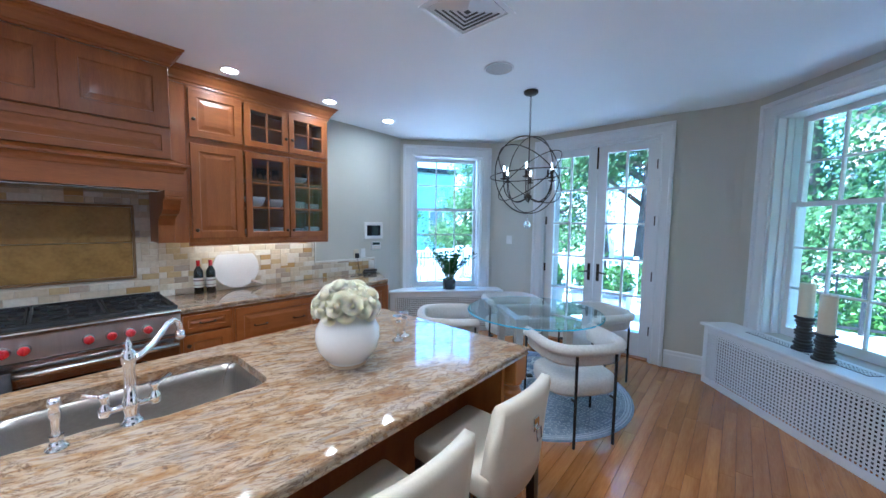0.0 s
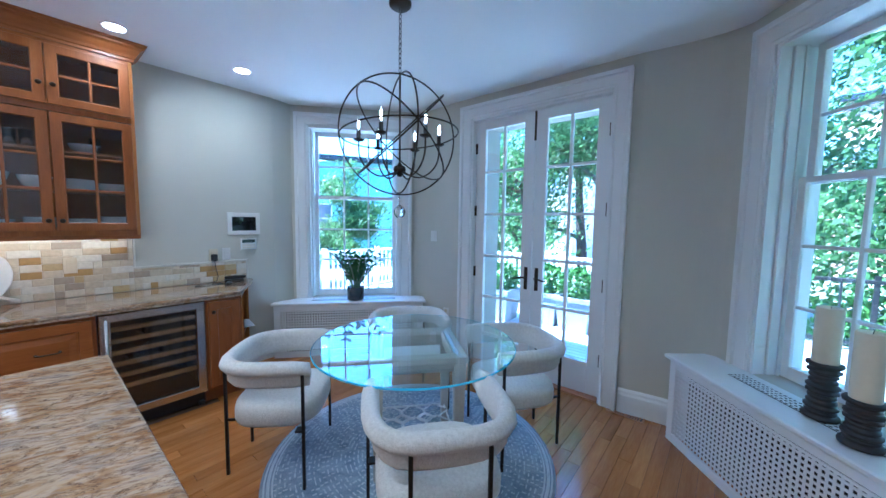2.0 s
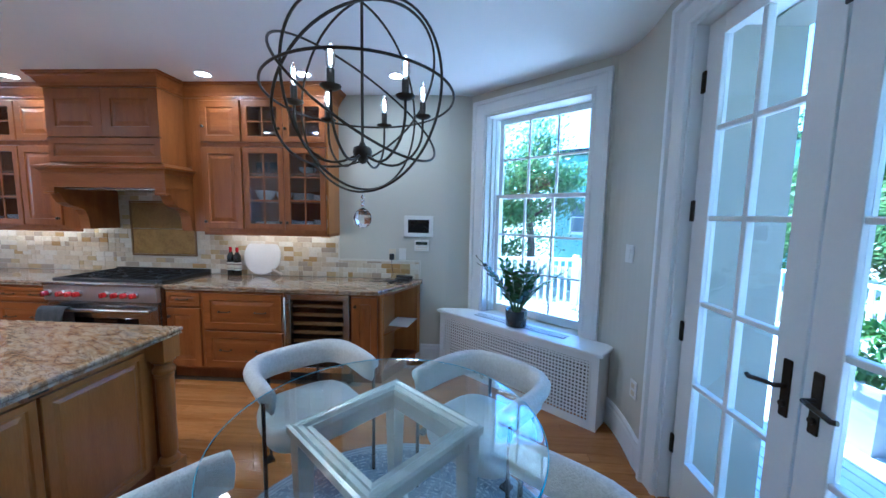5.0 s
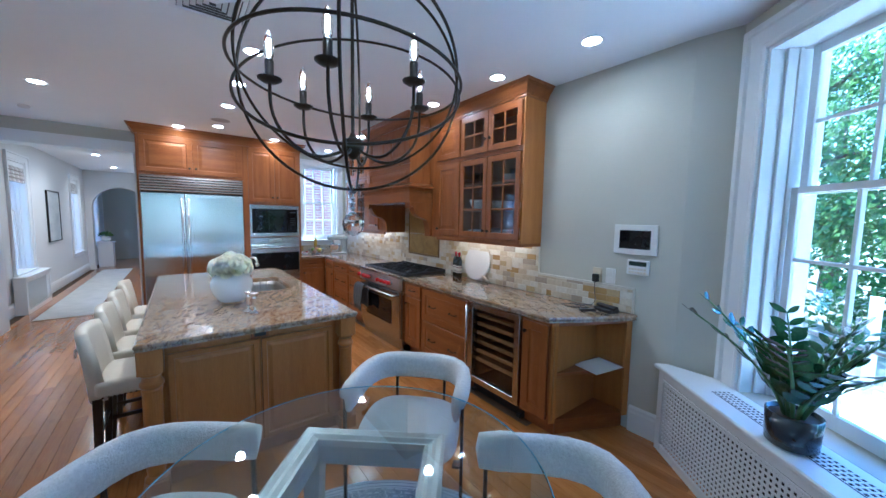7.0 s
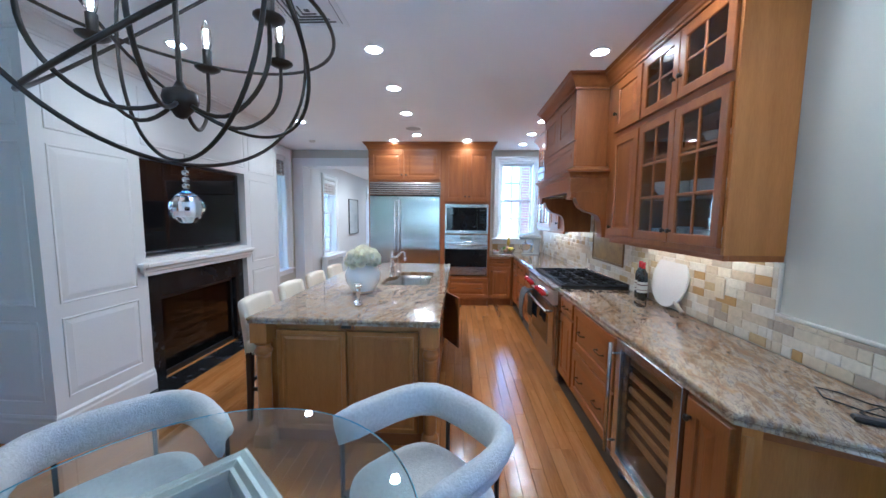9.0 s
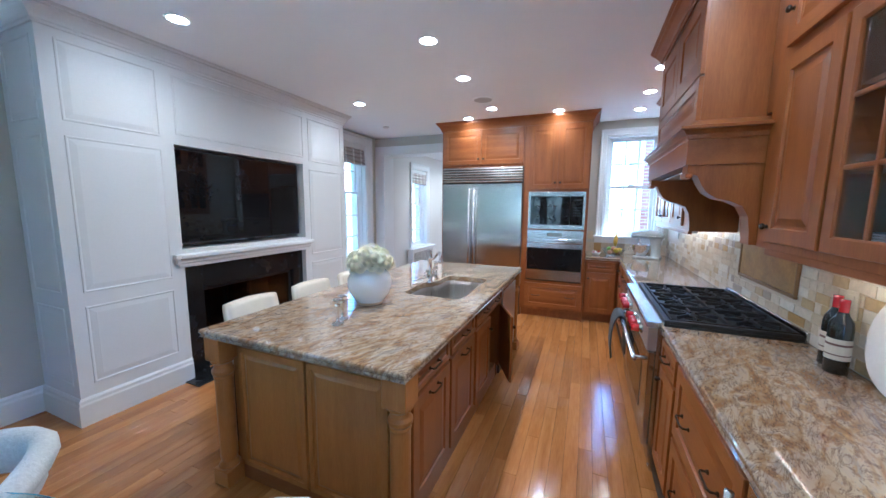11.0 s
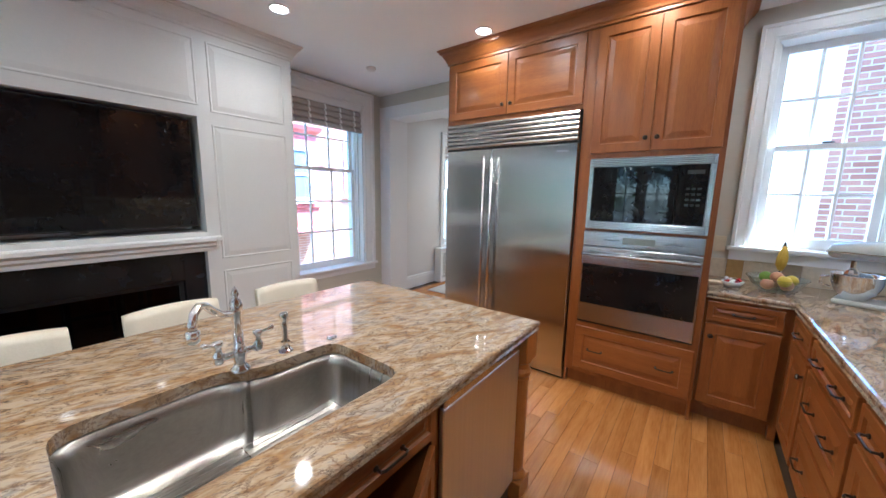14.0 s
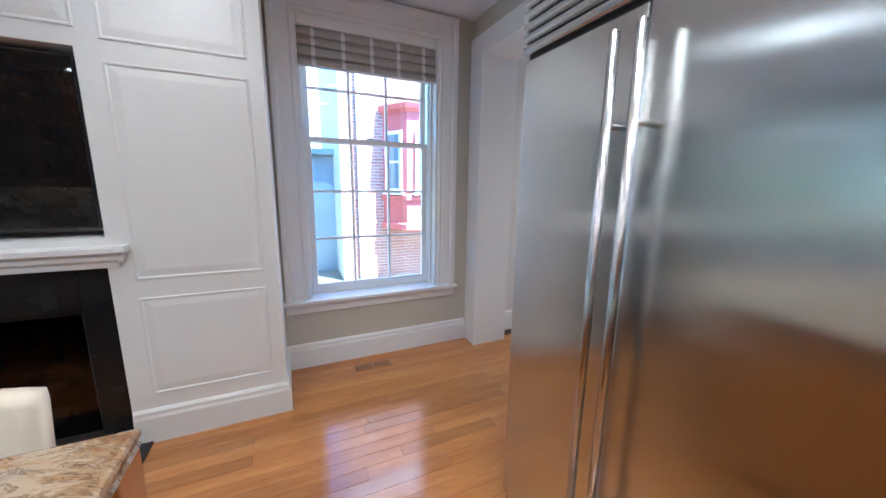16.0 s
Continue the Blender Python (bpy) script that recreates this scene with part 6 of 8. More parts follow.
        p = Vector((r * math.cos(a) * math.cos(b), r * math.sin(a) * math.cos(b), 0.17 + r * math.sin(b) * 0.8))
        leaf_quad(bm, p, 0.05, rnd)
    part("leaves", bm, LEAF, pot)
    sw = thing("light_switch", pose(HX1 - 0.001, -3.10, 0, 0, 0, FRONT_E), "white triple light switch in the hall", "switch", "switches")
    part("plate", B((0, 0.14, -0.006, 0, 1.27, 1.385), bevel=0.002), PLASTIC, sw)
    for k in range(3):
        part("toggle", B((0.03 + k * 0.035, 0.04 + k * 0.035, -0.014, -0.006, 1.315, 1.335)), PLASTIC, sw)
    for y in (-4.56, -5.76, -8.2):
        d = thing("downlight", pose(0.32, y, 2.799), "small round recessed ceiling light, lit", "ceiling light", "downlights")
        bm = bmesh.new()
        lathe(bm, [(0.076, 0.0), (0.076, -0.006), (0.070, -0.008), (0.056, -0.004), (0.056, 0.0)], 20)
        part("trim", bm, WHITE, d)
        bm = bmesh.new()
        lathe(bm, [(0.055, -0.003), (0.0, -0.003)], 20)
        part("lens", bm, BULB, d, "glowing lens")
        lamp("hall_lamp", "SPOT", pose(0.32, y, 2.78), 9.0, WARM, spot=(radians(150), 1.0, 0.05))


def leaf_quad(bm, p, s, rnd, up=0.4):
    n = Vector((rnd.uniform(-1, 1), rnd.uniform(-1, 1), rnd.uniform(-up, 1))).normalized()
    u = n.orthogonal().normalized()
    u.rotate(Matrix.Rotation(rnd.random() * 6.28, 3, n))
    v = n.cross(u)
    s *= rnd.uniform(0.6, 1.3)
    vs = [bm.verts.new(p + q) for q in (-u * s, v * s * 0.42 + n * s * 0.08, u * s, -v * s * 0.42 + n * s * 0.08)]
    bm.faces.new(vs)


def leaf_mat(name, c1, c2, through=0.35):
    m, t, b, node, link = nodes_of(name)
    geo, ramp = node("ShaderNodeNewGeometry"), node("ShaderNodeValToRGB")
    ramp.color_ramp.elements[0].color, ramp.color_ramp.elements[1].color = (*c1, 1), (*c2, 1)
    link(geo.outputs["Random Per Island"], ramp.inputs[0])
    link(ramp.outputs[0], b.inputs["Base Color"])
    b.inputs["Roughness"].default_value = 0.5
    tr, mix = node("ShaderNodeBsdfTranslucent"), node("ShaderNodeMixShader")
    link(ramp.outputs[0], tr.inputs[0])
    mix.inputs[0].default_value = through
    link(b.outputs[0], mix.inputs[1]), link(tr.outputs[0], mix.inputs[2]), link(mix.outputs[0], t.nodes["Material Output"].inputs[0])
    return m


LEAF = leaf_mat("foliage", (0.055, 0.11, 0.035), (0.15, 0.25, 0.08), 0.55)
BUSH = leaf_mat("boxwood", (0.03, 0.08, 0.015), (0.10, 0.20, 0.03), 0.2)
BARK = surface("bark", (0.05, 0.04, 0.03), (0.13, 0.10, 0.08), 9, 0.9, 0, 0.9, 40, (3, 3, 0.6))

# ---- outdoors ----


def tree(x, y, z, height, spread, seed, leaves=12000, size=0.07, low=0.25):
    rnd = random.Random(seed)
    c = thing("tree", pose(x, y, z), "broad leafy tree in the garden", "tree", "garden trees")
    bm = bmesh.new()
    lean = rnd.uniform(-0.3, 0.3)
    trunk = [(0, 0, 0), (lean * 0.3, 0.05, height * 0.2), (lean * 0.7, -0.05, height * 0.4), (lean, 0.0, height * 0.62), (lean * 1.2, 0.1, height * 0.85)]
    r = height * 0.022
    tube(bm, trunk, r, 9, radii=[r * 1.3, r, r * 0.8, r * 0.5, r * 0.2])
    tips = []
    for k in range(13):
        t = rnd.uniform(low, 0.85)
        a = k * 2.4 + rnd.uniform(-0.4, 0.4)
        base = Vector((lean * t * 1.3, 0, height * t))
        l = spread * rnd.uniform(0.55, 1.0) * (1.15 - t * 0.5)
        tip = base + Vector((math.cos(a) * l, math.sin(a) * l, l * rnd.uniform(0.1, 0.6)))
        mid = base.lerp(tip, 0.5) + Vector((0, 0, l * 0.12))
        tube(bm, [base, mid, tip], 0.03, 6, radii=[r * 0.45, r * 0.3, r * 0.08])
        tips += [tip, mid, base.lerp(tip, 0.78)]
    tips += [Vector((lean, 0, height * 0.9)), Vector((lean * 1.3, 0.2, height))]
    part("trunk", bm, BARK, c, "", True)
    vs, fs = [], []
    for k in range(leaves):
        o = rnd.choice(tips)
        d = Vector((rnd.gauss(0, 1), rnd.gauss(0, 1), rnd.gauss(0, 0.75)))
        p = o + d * spread * 0.2
        n = Vector((rnd.uniform(-1, 1), rnd.uniform(-1, 1), rnd.uniform(-0.3, 1))).normalized()
        u = n.orthogonal().normalized()
        v = n.cross(u)
        s = size * rnd.uniform(0.5, 1.2)
        k0 = len(vs)
        vs += [p - u * s, p + v * s * 0.5, p + u * s, p - v * s * 0.5]
        fs.append((k0, k0 + 1, k0 + 2, k0 + 3))
    me = bpy.data.meshes.new("crown")
    me.from_pydata(vs, [], fs)
    me.materials.append(LEAF)
    ob = new("crown", me)
    ob.parent = c


GZ = -0.75
bm = bmesh.new()
prism(bm, [(-900, -900), (900, -900), (900, 900), (-900, 900)], GZ - 0.5, GZ)
tagged(part("ground", bm, surface("garden_ground", (0.08, 0.10, 0.04), (0.30, 0.28, 0.23), 0.35, 0.9, 0, 0.4, 9, world_space=True)), "garden ground of grass and gravel", "ground", "", "structure")
DECKM = surface("deck_board", (0.40, 0.42, 0.45), (0.50, 0.52, 0.55), 2, 0.6, 0, 0.2, 30, (1, 9, 1), 0.12)


def deck():
    d = thing("deck", None, "grey painted timber deck outside the doors", "deck", "", "structure")
    me = None
    for k in range(36):
        y = 5.14 + k * 0.098
        if me is None:
            ob = part("plank", B((-6.6, 3.2, 0, 0.09, -0.035, 0.0), bevel=0.004), DECKM, d)
            me = ob.data
            ob.location = (0, y, -0.09)
        else:
            share("plank", me, d, pose(0, y, -0.09))
    part("fascia", B((-6.6, 3.2, 5.10, 8.66, GZ, -0.126)), DECKM, d)


deck()


def railing(p0, p1, z, material, label, name="railing", h=0.95, gap=0.12, post=0.045, bar=0.018):
    a, b = Vector(p0), Vector(p1)
    L = (b - a).length
    c = thing(name, pose(a.x, a.y, z, 0, 0, math.degrees(math.atan2(b.y - a.y, b.x - a.x))), label, "railing", "railings")
    part("top_rail", B((0, L, -0.035, 0.035, h - 0.05, h), bevel=0.006), material, c)
    part("bottom_rail", B((0, L, -0.02, 0.02, 0.08, 0.12)), material, c)
    n = max(1, round(L / 1.6))
    for k in range(n + 1):
        x = L * k / n
        part("post", B((x - post, x + post, -post, post, 0.0, h + 0.06), bevel=0.004), material, c)
    m = int(L / gap)
    me = None
    for k in range(1, m):
        x = L * k / m
        if me is None:
            ob = part("baluster", B((-bar, bar, -bar, bar, 0.12, h - 0.05)), material, c)
            me = ob.data
            ob.location = (x, 0, 0)
        else:
            share("baluster", me, c, pose(x, 0, 0))


railing((-6.4, 8.5), (0.0, 8.5), -0.09, WHITE, "white painted wooden deck railing")
railing((-6.4, 4.2), (-6.4, 8.4), -0.09, WHITE, "white painted wooden deck railing at the side")
railing((0.1, 8.5), (3.1, 8.5), -0.09, BLACKM, "black iron railing along the deck", gap=0.28, post=0.025, bar=0.011)


def planter(x, y):
    c = thing("planter", pose(x, y, -0.09), "pale square planter with a clipped box shrub", "planter", "planters on the deck")
    bm = bmesh.new()
    rows = [[bm.verts.new((sx * s, sy * s, z)) for sx, sy in ((-1, -1), (1, -1), (1, 1), (-1, 1))] for s, z in ((0.20, 0.0), (0.25, 0.46), (0.27, 0.46), (0.27, 0.52), (0.22, 0.52), (0.22, 0.47))]
    for p, q in zip(rows, rows[1:]):
        for i in range(4):
            bm.faces.new((p[i], p[(i + 1) % 4], q[(i + 1) % 4], q[i]))
    bm.faces.new(rows[0][::-1]), bm.faces.new(rows[-1])
    part("box", bm, surface("planter_grey", (0.20, 0.22, 0.25), (0.27, 0.29, 0.32), 4, 0.6, 0, 0.1, 50), c)
    rnd = random.Random(int(x * 100))
    bm = bmesh.new()
    for k in range(900):
        d = Vector((rnd.gauss(0, 1), rnd.gauss(0, 1), rnd.gauss(0, 1))).normalized()
        r = rnd.uniform(0.2, 0.31) * (1 + 0.1 * math.sin(d.x * 9) * math.cos(d.y * 7))
        leaf_quad(bm, Vector((d.x * r, d.y * r, 0.70 + d.z * r * 0.85)), 0.045, rnd)
    part("shrub", bm, BUSH, c)


for x, y in ((-2.80, 6.72), (-2.12, 7.02), (-1.60, 6.95)):
    planter(x, y)


def bush(x, y, z, r, seed):
    rnd = random.Random(seed)
    bm = bmesh.new()
    blobs = [(Vector((rnd.uniform(-r, r), rnd.uniform(-r, r), rnd.uniform(0.2, 0.9) * r)), rnd.uniform(0.35, 0.6) * r) for k in range(7)]
    for k in range(1500):
        o, q = rnd.choice(blobs)
        d = Vector((rnd.gauss(0, 1), rnd.gauss(0, 1), rnd.gauss(0, 1))).normalized()
        leaf_quad(bm, o + d * q * rnd.uniform(0.7, 1.05), 0.075, rnd)
    ob = part("bush", bm, BUSH)
    ob.matrix_world = pose(x, y, z)
    tell(ob, "dense green garden shrub", "bush", "garden shrubs")


for k, (x, y, r) in enumerate(((4.0, 5.6, 0.7), (3.9, 4.2, 0.8), (4.3, 3.0, 0.9), (4.1, 7.4, 0.8), (5.5, 5.0, 1.0), (-3.5, 10.2, 1.0), (-1.0, 10.6, 1.1), (1.2, 10.2, 1.2), (3.0, 10.4, 1.3), (-12.4, 4.6, 1.5), (-12.0, 2.2, 1.5), (-12.8, 0.2, 1.6), (-5.6, 10.6, 1.0))):
    bush(x, y, GZ, r, 20 + k)
for k, (x, y, h, s) in enumerate(((4.6, 6.6, 7.5, 2.8), (6.8, 3.6, 8.0, 3.0), (1.2, 12.0, 8.5, 3.2), (-3.6, 13.5, 7.5, 2.6), (7.2, 8.4, 9.0, 3.2), (3.6, 10.2, 8.0, 3.0), (-8.2, 13.2, 4.0, 1.5), (-11.0, 9.4, 4.2, 1.3), (9.5, 6.0, 9.0, 3.4), (-15.5, 5.2, 7.5, 2.7), (-13.5, 2.8, 6.5, 2.5), (-14.0, -0.8, 8.5, 3.4), (-19.0, 3.0, 9.5, 4.0), (-4.8, 11.4, 7.0, 2.3), (-2.4, 12.6, 8.5, 2.8), (-7.0, 13.4, 6.5, 2.1), (-9.6, 12.6, 5.6, 1.8), (-12.6, 6.0, 6.2, 1.7))):
    tree(x, y, GZ, h, s, 40 + k, 12000 if x < -12 else 11000 if x < 0 else 20000, 0.075, 0.08 if x < -12 else 0.2)

MORTAR = surface("mortar", (0.58, 0.56, 0.52), (0.68, 0.66, 0.62), 9, 0.9)


def brick_face(house, m, w, z0, z1, openings=(), bl=0.21, bh=0.07, joint=0.015):
    """Bricks laid in running bond on an upright face, -y outward, left clear of the openings."""
    vs, fs = [], []
    j = 0
    z = z0
    while z < z1:
        x = -(bl / 2) * (j % 2)
        while x < w:
            a, b = max(0, x), min(w, x + bl - joint)
            if b - a > 0.03 and not any(o[0] - 0.02 < (a + b) / 2 < o[1] + 0.02 and o[2] - 0.02 < z + bh / 2 < o[3] + 0.02 for o in openings):
                k = len(vs)
                c, e = z, min(z1, z + bh - joint)
                vs += [(a, 0, c), (b, 0, c), (b, 0, e), (a, 0, e), (a, -0.008, c + 0.002), (b, -0.008, c + 0.002), (b, -0.008, e - 0.002), (a, -0.008, e - 0.002)]
                fs += [(k + 4, k + 5, k + 6, k + 7), (k, k + 1, k + 5, k + 4), (k + 1, k + 2, k + 6, k + 5), (k + 2, k + 3, k + 7, k + 6), (k + 3, k, k + 4, k + 7)]
            x += bl
        z += bh
        j += 1
    me = bpy.data.meshes.new("bricks")
    me.from_pydata(vs, [], fs)
    me.materials.append(leafless)
    ob = new("bricks", me)
    ob.parent = house
    ob.matrix_local = m
    ob["kind"] = "stuff"
    return ob


def island_mat(name, stops, rough):
    m, t, b, node, link = nodes_of(name)
    geo, ramp, noise_t, hsv = node("ShaderNodeNewGeometry"), node("ShaderNodeValToRGB"), node("ShaderNodeTexNoise"), node("ShaderNodeHueSaturation")
    e = ramp.color_ramp.elements
    e[0].color, e[1].color = (*stops[0], 1), (*stops[-1], 1)
    for i, c in enumerate(stops[1:-1]):
        e.new((i + 1) / (len(stops) - 1)).color = (*c, 1)
    noise_t.inputs["Scale"].default_value = 40
    rng = node("ShaderNodeMapRange")
    rng.inputs[3].default_value, rng.inputs[4].default_value = 0.8, 1.2
    link(noise_t.outputs[0], rng.inputs[0]), link(rng.outputs[0], hsv.inputs["Value"])
    link(geo.outputs["Random Per Island"], ramp.inputs[0]), link(ramp.outputs[0], hsv.inputs["Color"]), link(hsv.outputs[0], b.inputs["Base Color"])
    b.inputs["Roughness"].default_value = rough
    return m


leafless = island_mat("bricks", [(0.30, 0.13, 0.09), (0.42, 0.21, 0.15), (0.36, 0.16, 0.12), (0.45, 0.26, 0.19)], 0.85)
GLASSDARK = surface("far_glass", (0.10, 0.13, 0.16), (0.20, 0.24, 0.28), 1, 0.08)


def house_window(house, m, w, h, frame_mat, cols=2, rws=2):
    f = part("window", B((0, 0.07, -0.05, 0, 0, h), (w - 0.07, w, -0.05, 0, 0, h), (0.07, w - 0.07, -0.05, 0, 0, 0.07), (0.07, w - 0.07, -0.05, 0, h - 0.07, h), (0.07, w - 0.07, -0.04, 0, h / 2 - 0.025, h / 2 + 0.025), (-0.06, w + 0.06, -0.10, 0, -0.06, 0.0)), frame_mat, house)
    f.matrix_local = m
    part("pane", B((0.06, w - 0.06, -0.02, -0.012, 0.06, h - 0.06)), GLASSDARK, f)


def neighbour_south():
    """The brick house close outside the sink-side window."""
    h = thing("house", pose(0.6, -5.6, GZ, 0, 0, FRONT_Y), "red brick house wall with white windows, close by", "house", "neighbouring houses")
    h.matrix_world = pose(-3.7, -5.4, GZ, 0, 0, 180)
    part("wall", B((0, 6.0, 0.0, 3.0, 0, 7.0)), MORTAR, h)
    brick_face(h, pose(0, 0, 0), 6.0, 0, 6.0, [(1.55, 2.35, 2.0, 4.0), (3.9, 4.7, 2.0, 4.0)])
    for x in (1.55, 3.9):
        house_window(h, pose(x, -0.005, 2.0), 0.8, 1.9, WHITE)
    part("roof", B((-0.2, 6.2, -0.3, 3.2, 7.0, 7.2)), SLATE, h)


neighbour_south()
PINKRED = surface("red_paint", (0.42, 0.10, 0.09), (0.52, 0.15, 0.13), 2, 0.6, 0, 0.08, 60)
GREYG = surface("grey_boards", (0.18, 0.22, 0.25), (0.25, 0.29, 0.32), 2, 0.6, 0, 0.15, 40, (8, 8, 0.5))


def neighbour_east():
    h = thing("house", None, "brick house with a red painted bay window", "house", "neighbouring houses")
    h.matrix_world = pose(6.2, -2.25, GZ, 0, 0, FRONT_E)
    part("wall", B((0, 6.0, 0.0, 4.0, 0, 8.0)), MORTAR, h)
    brick_face(h, pose(0, 0, 0), 6.0, 0, 7.0, [])
    bay = bmesh.new()
    poly = [(0.95, 0.0), (1.30, -0.65), (2.30, -0.65), (2.52, 0.0)]
    prism(bay, poly, 1.2, 3.9)
    part("bay", bay, PINKRED, h, "red painted timber bay")
    tr = bmesh.new()
    sweep(tr, poly, [(0, 3.72), (0.10, 3.78), (0.14, 3.88), (0, 3.92)])
    sweep(tr, poly, [(0, 1.2), (0.06, 1.22), (0.06, 1.34), (0, 1.38)])
    sweep(tr, poly, [(0, 1.86), (0.05, 1.88), (0.05, 1.96), (0, 1.98)])
    part("cornice", tr, PINKRED, h)
    house_window(h, pose(1.48, -0.655, 2.05), 0.62, 1.30, WHITE)
    house_window(h, pose(0.95, 0.0, 2.05) @ pose(0, 0, 0, 0, 0, -61.7) @ pose(0.12, -0.008, 0), 0.50, 1.30, WHITE)
    house_window(h, pose(3.6, -0.01, 2.2), 0.8, 1.6, WHITE)
    pipe = bmesh.new()
    tube(pipe, [(0.4, -0.07, 0), (0.4, -0.07, 6.5)], 0.05, 8)
    part("downpipe", pipe, WHITE, h)
    g = thing("garage", None, "pale grey boarded outhouse with arched doors", "outhouse")
    g.matrix_world = pose(7.4, -0.1, GZ, 0, 0, FRONT_E)
    part("wall", B((0, 2.6, 0, 3.0, 0, 2.9)), GREYG, g)
    part("roof", B((-0.15, 2.75, -0.25, 3.1, 2.9, 3.02), bevel=0.01), surface("slate_roof", (0.20, 0.26, 0.30), (0.28, 0.34, 0.38), 4, 0.6), g)
    for x in (0.35, 1.35):
        d = bmesh.new()
        pts = [(x, 0), (x + 0.9, 0), (x + 0.9, 1.9), *[(x + 0.45 + 0.45 * math.cos(radians(a)), 1.9 + 0.35 * math.sin(radians(a))) for a in range(15, 180, 15)], (x, 1.9)]
        lo, hi = [d.verts.new((p, -0.03, z)) for p, z in pts], [d.verts.new((p, 0, z)) for p, z in pts]
        d.faces.new(lo)
        for i in range(len(pts)):
            j = (i + 1) % len(pts)
            d.faces.new((lo[i], hi[i], hi[j], lo[j]))
        part("door", d, surface("pale_door", (0.30, 0.34, 0.36), (0.36, 0.40, 0.42), 3, 0.5), g)


neighbour_east()


def far_house(m, w, hgt, material, label):
    h = thing("house", m, label, "house", "neighbouring houses")
    part("wall", B((0, w, 0, 6, 0, hgt)), material, h)
    part("roof", B((-0.2, w + 0.2, -0.3, 6.2, hgt, hgt + 0.25), bevel=0.02), SLATE, h)
    n = max(2, int(w / 2.2))
    for k in range(n):
        for z in (1.6, 4.4):
            if z + 1.5 < hgt:
                house_window(h, pose(w * (k + 0.5) / n - 0.45, -0.005, z), 0.9, 1.5, WHITE)


far_house(pose(-17.0, 8.0, GZ, 0, 0, 62), 9.0, 5.2, surface("turquoise_render", (0.30, 0.52, 0.55), (0.38, 0.60, 0.62), 1.5, 0.8), "pale turquoise house beyond the deck")
far_house(pose(-16.0, 22.0, GZ, 0, 0, 0), 9.0, 6.5, surface("cream_render", (0.62, 0.58, 0.50), (0.70, 0.66, 0.58), 1.5, 0.8), "cream rendered house behind the garden trees")
far_house(pose(3.5, 24.0, GZ, 0, 0, -18), 9.0, 7.5, surface("rose_brick", (0.40, 0.24, 0.19), (0.50, 0.32, 0.26), 3, 0.8), "rose brick house behind the garden trees")

far_house(pose(14.5, 2.5, GZ, 0, 0, FRONT_E), 8.0, 9.5, surface("pale_brick", (0.50, 0.42, 0.35), (0.60, 0.52, 0.45), 5, 0.85), "pale brick house behind the outhouse")

# ---- things on the worktops ----
CERAMIC = surface("white_ceramic", (0.78, 0.78, 0.77), (0.83, 0.83, 0.82), 5, 0.14, coat=0.4)


def faucet():
    x, y = -1.41, 0.30
    c = thing("faucet", pose(x, y, CZ, 0, 0, 180), "chrome bridge faucet with lever handles", "faucet")
    bm = bmesh.new()
    lathe(bm, [(0.030, 0), (0.030, 0.007), (0.022, 0.014), (0.018, 0.03), (0.022, 0.05), (0.024, 0.07), (0.016, 0.09), (0.015, 0.19), (0.018, 0.20), (0.02, 0.225), (0.016, 0.24), (0.008, 0.25), (0.012, 0.262), (0.007, 0.275), (0.0, 0.29)], 16)
    part("column", bm, CHROME, c, "", True)
    bm = bmesh.new()
    tube(bm, [(0.0, 0, 0.205), (0.05, 0, 0.212), (0.10, 0, 0.228), (0.14, 0, 0.254), (0.175, 0, 0.280), (0.205, 0, 0.287), (0.230, 0, 0.275), (0.241, 0, 0.250), (0.242, 0, 0.225)], 0.011, 10)
    lathe(bm, [(0.0115, 0.235), (0.016, 0.232), (0.017, 0.205), (0.012, 0.200), (0, 0.200)], 12, (0.242, 0, 0))
    part("spout", bm, CHROME, c, "", True).rotation_euler.z = radians(-45)
    bm = bmesh.new()
    tube(bm, [(0, -0.062, 0.06), (0, 0.062, 0.06)], 0.011, 10)
    part("bridge", bm, CHROME, c, "", True)
    for s in (-1, 1):
        bm = bmesh.new()
        lathe(bm, [(0.012, 0.045), (0.016, 0.05), (0.016, 0.075), (0.010, 0.082), (0.010, 0.10), (0.015, 0.105), (0.015, 0.118), (0.0, 0.122)], 14, (0, s * 0.062, 0))
        tube(bm, [(0, s * 0.062, 0.11), (0.012, s * 0.09, 0.116), (0.02, s * 0.108, 0.124)], 0.006, 8, radii=[0.005, 0.006, 0.009])
        part("lever", bm, CHROME, c, "chrome lever handle", True)
    sp = thing("side_sprayer", pose(-1.395, 0.135, CZ), "chrome side sprayer standing on the granite", "sprayer")
    bm = bmesh.new()
    lathe(bm, [(0.026, 0), (0.026, 0.005), (0.019, 0.01), (0.013, 0.028), (0.016, 0.04)], 14)
    part("base", bm, CHROME, sp, "", True)
    bm = bmesh.new()
    lathe(bm, [(0.012, 0.04), (0.009, 0.06), (0.012, 0.09), (0.014, 0.11), (0.010, 0.125), (0.016, 0.13), (0.014, 0.15), (0, 0.155)], 14)
    part("head", bm, CHROME, sp, "", True)
    bm = bmesh.new()
    lathe(bm, [(0.02, 0), (0.02, 0.006), (0.012, 0.009), (0, 0.01)], 14)
    ob = part("air_switch", bm, CHROME, None, "", True)
    ob.matrix_world = pose(-1.425, -0.045, CZ)
    tell(ob, "small round chrome button set in the granite", "button")


faucet()
ROSE = surface("rose_petal", (0.87, 0.83, 0.66), (0.93, 0.91, 0.80), 12, 0.6, 0, 0.1, 90, vary=0.05)
rose_tree = ROSE.node_tree
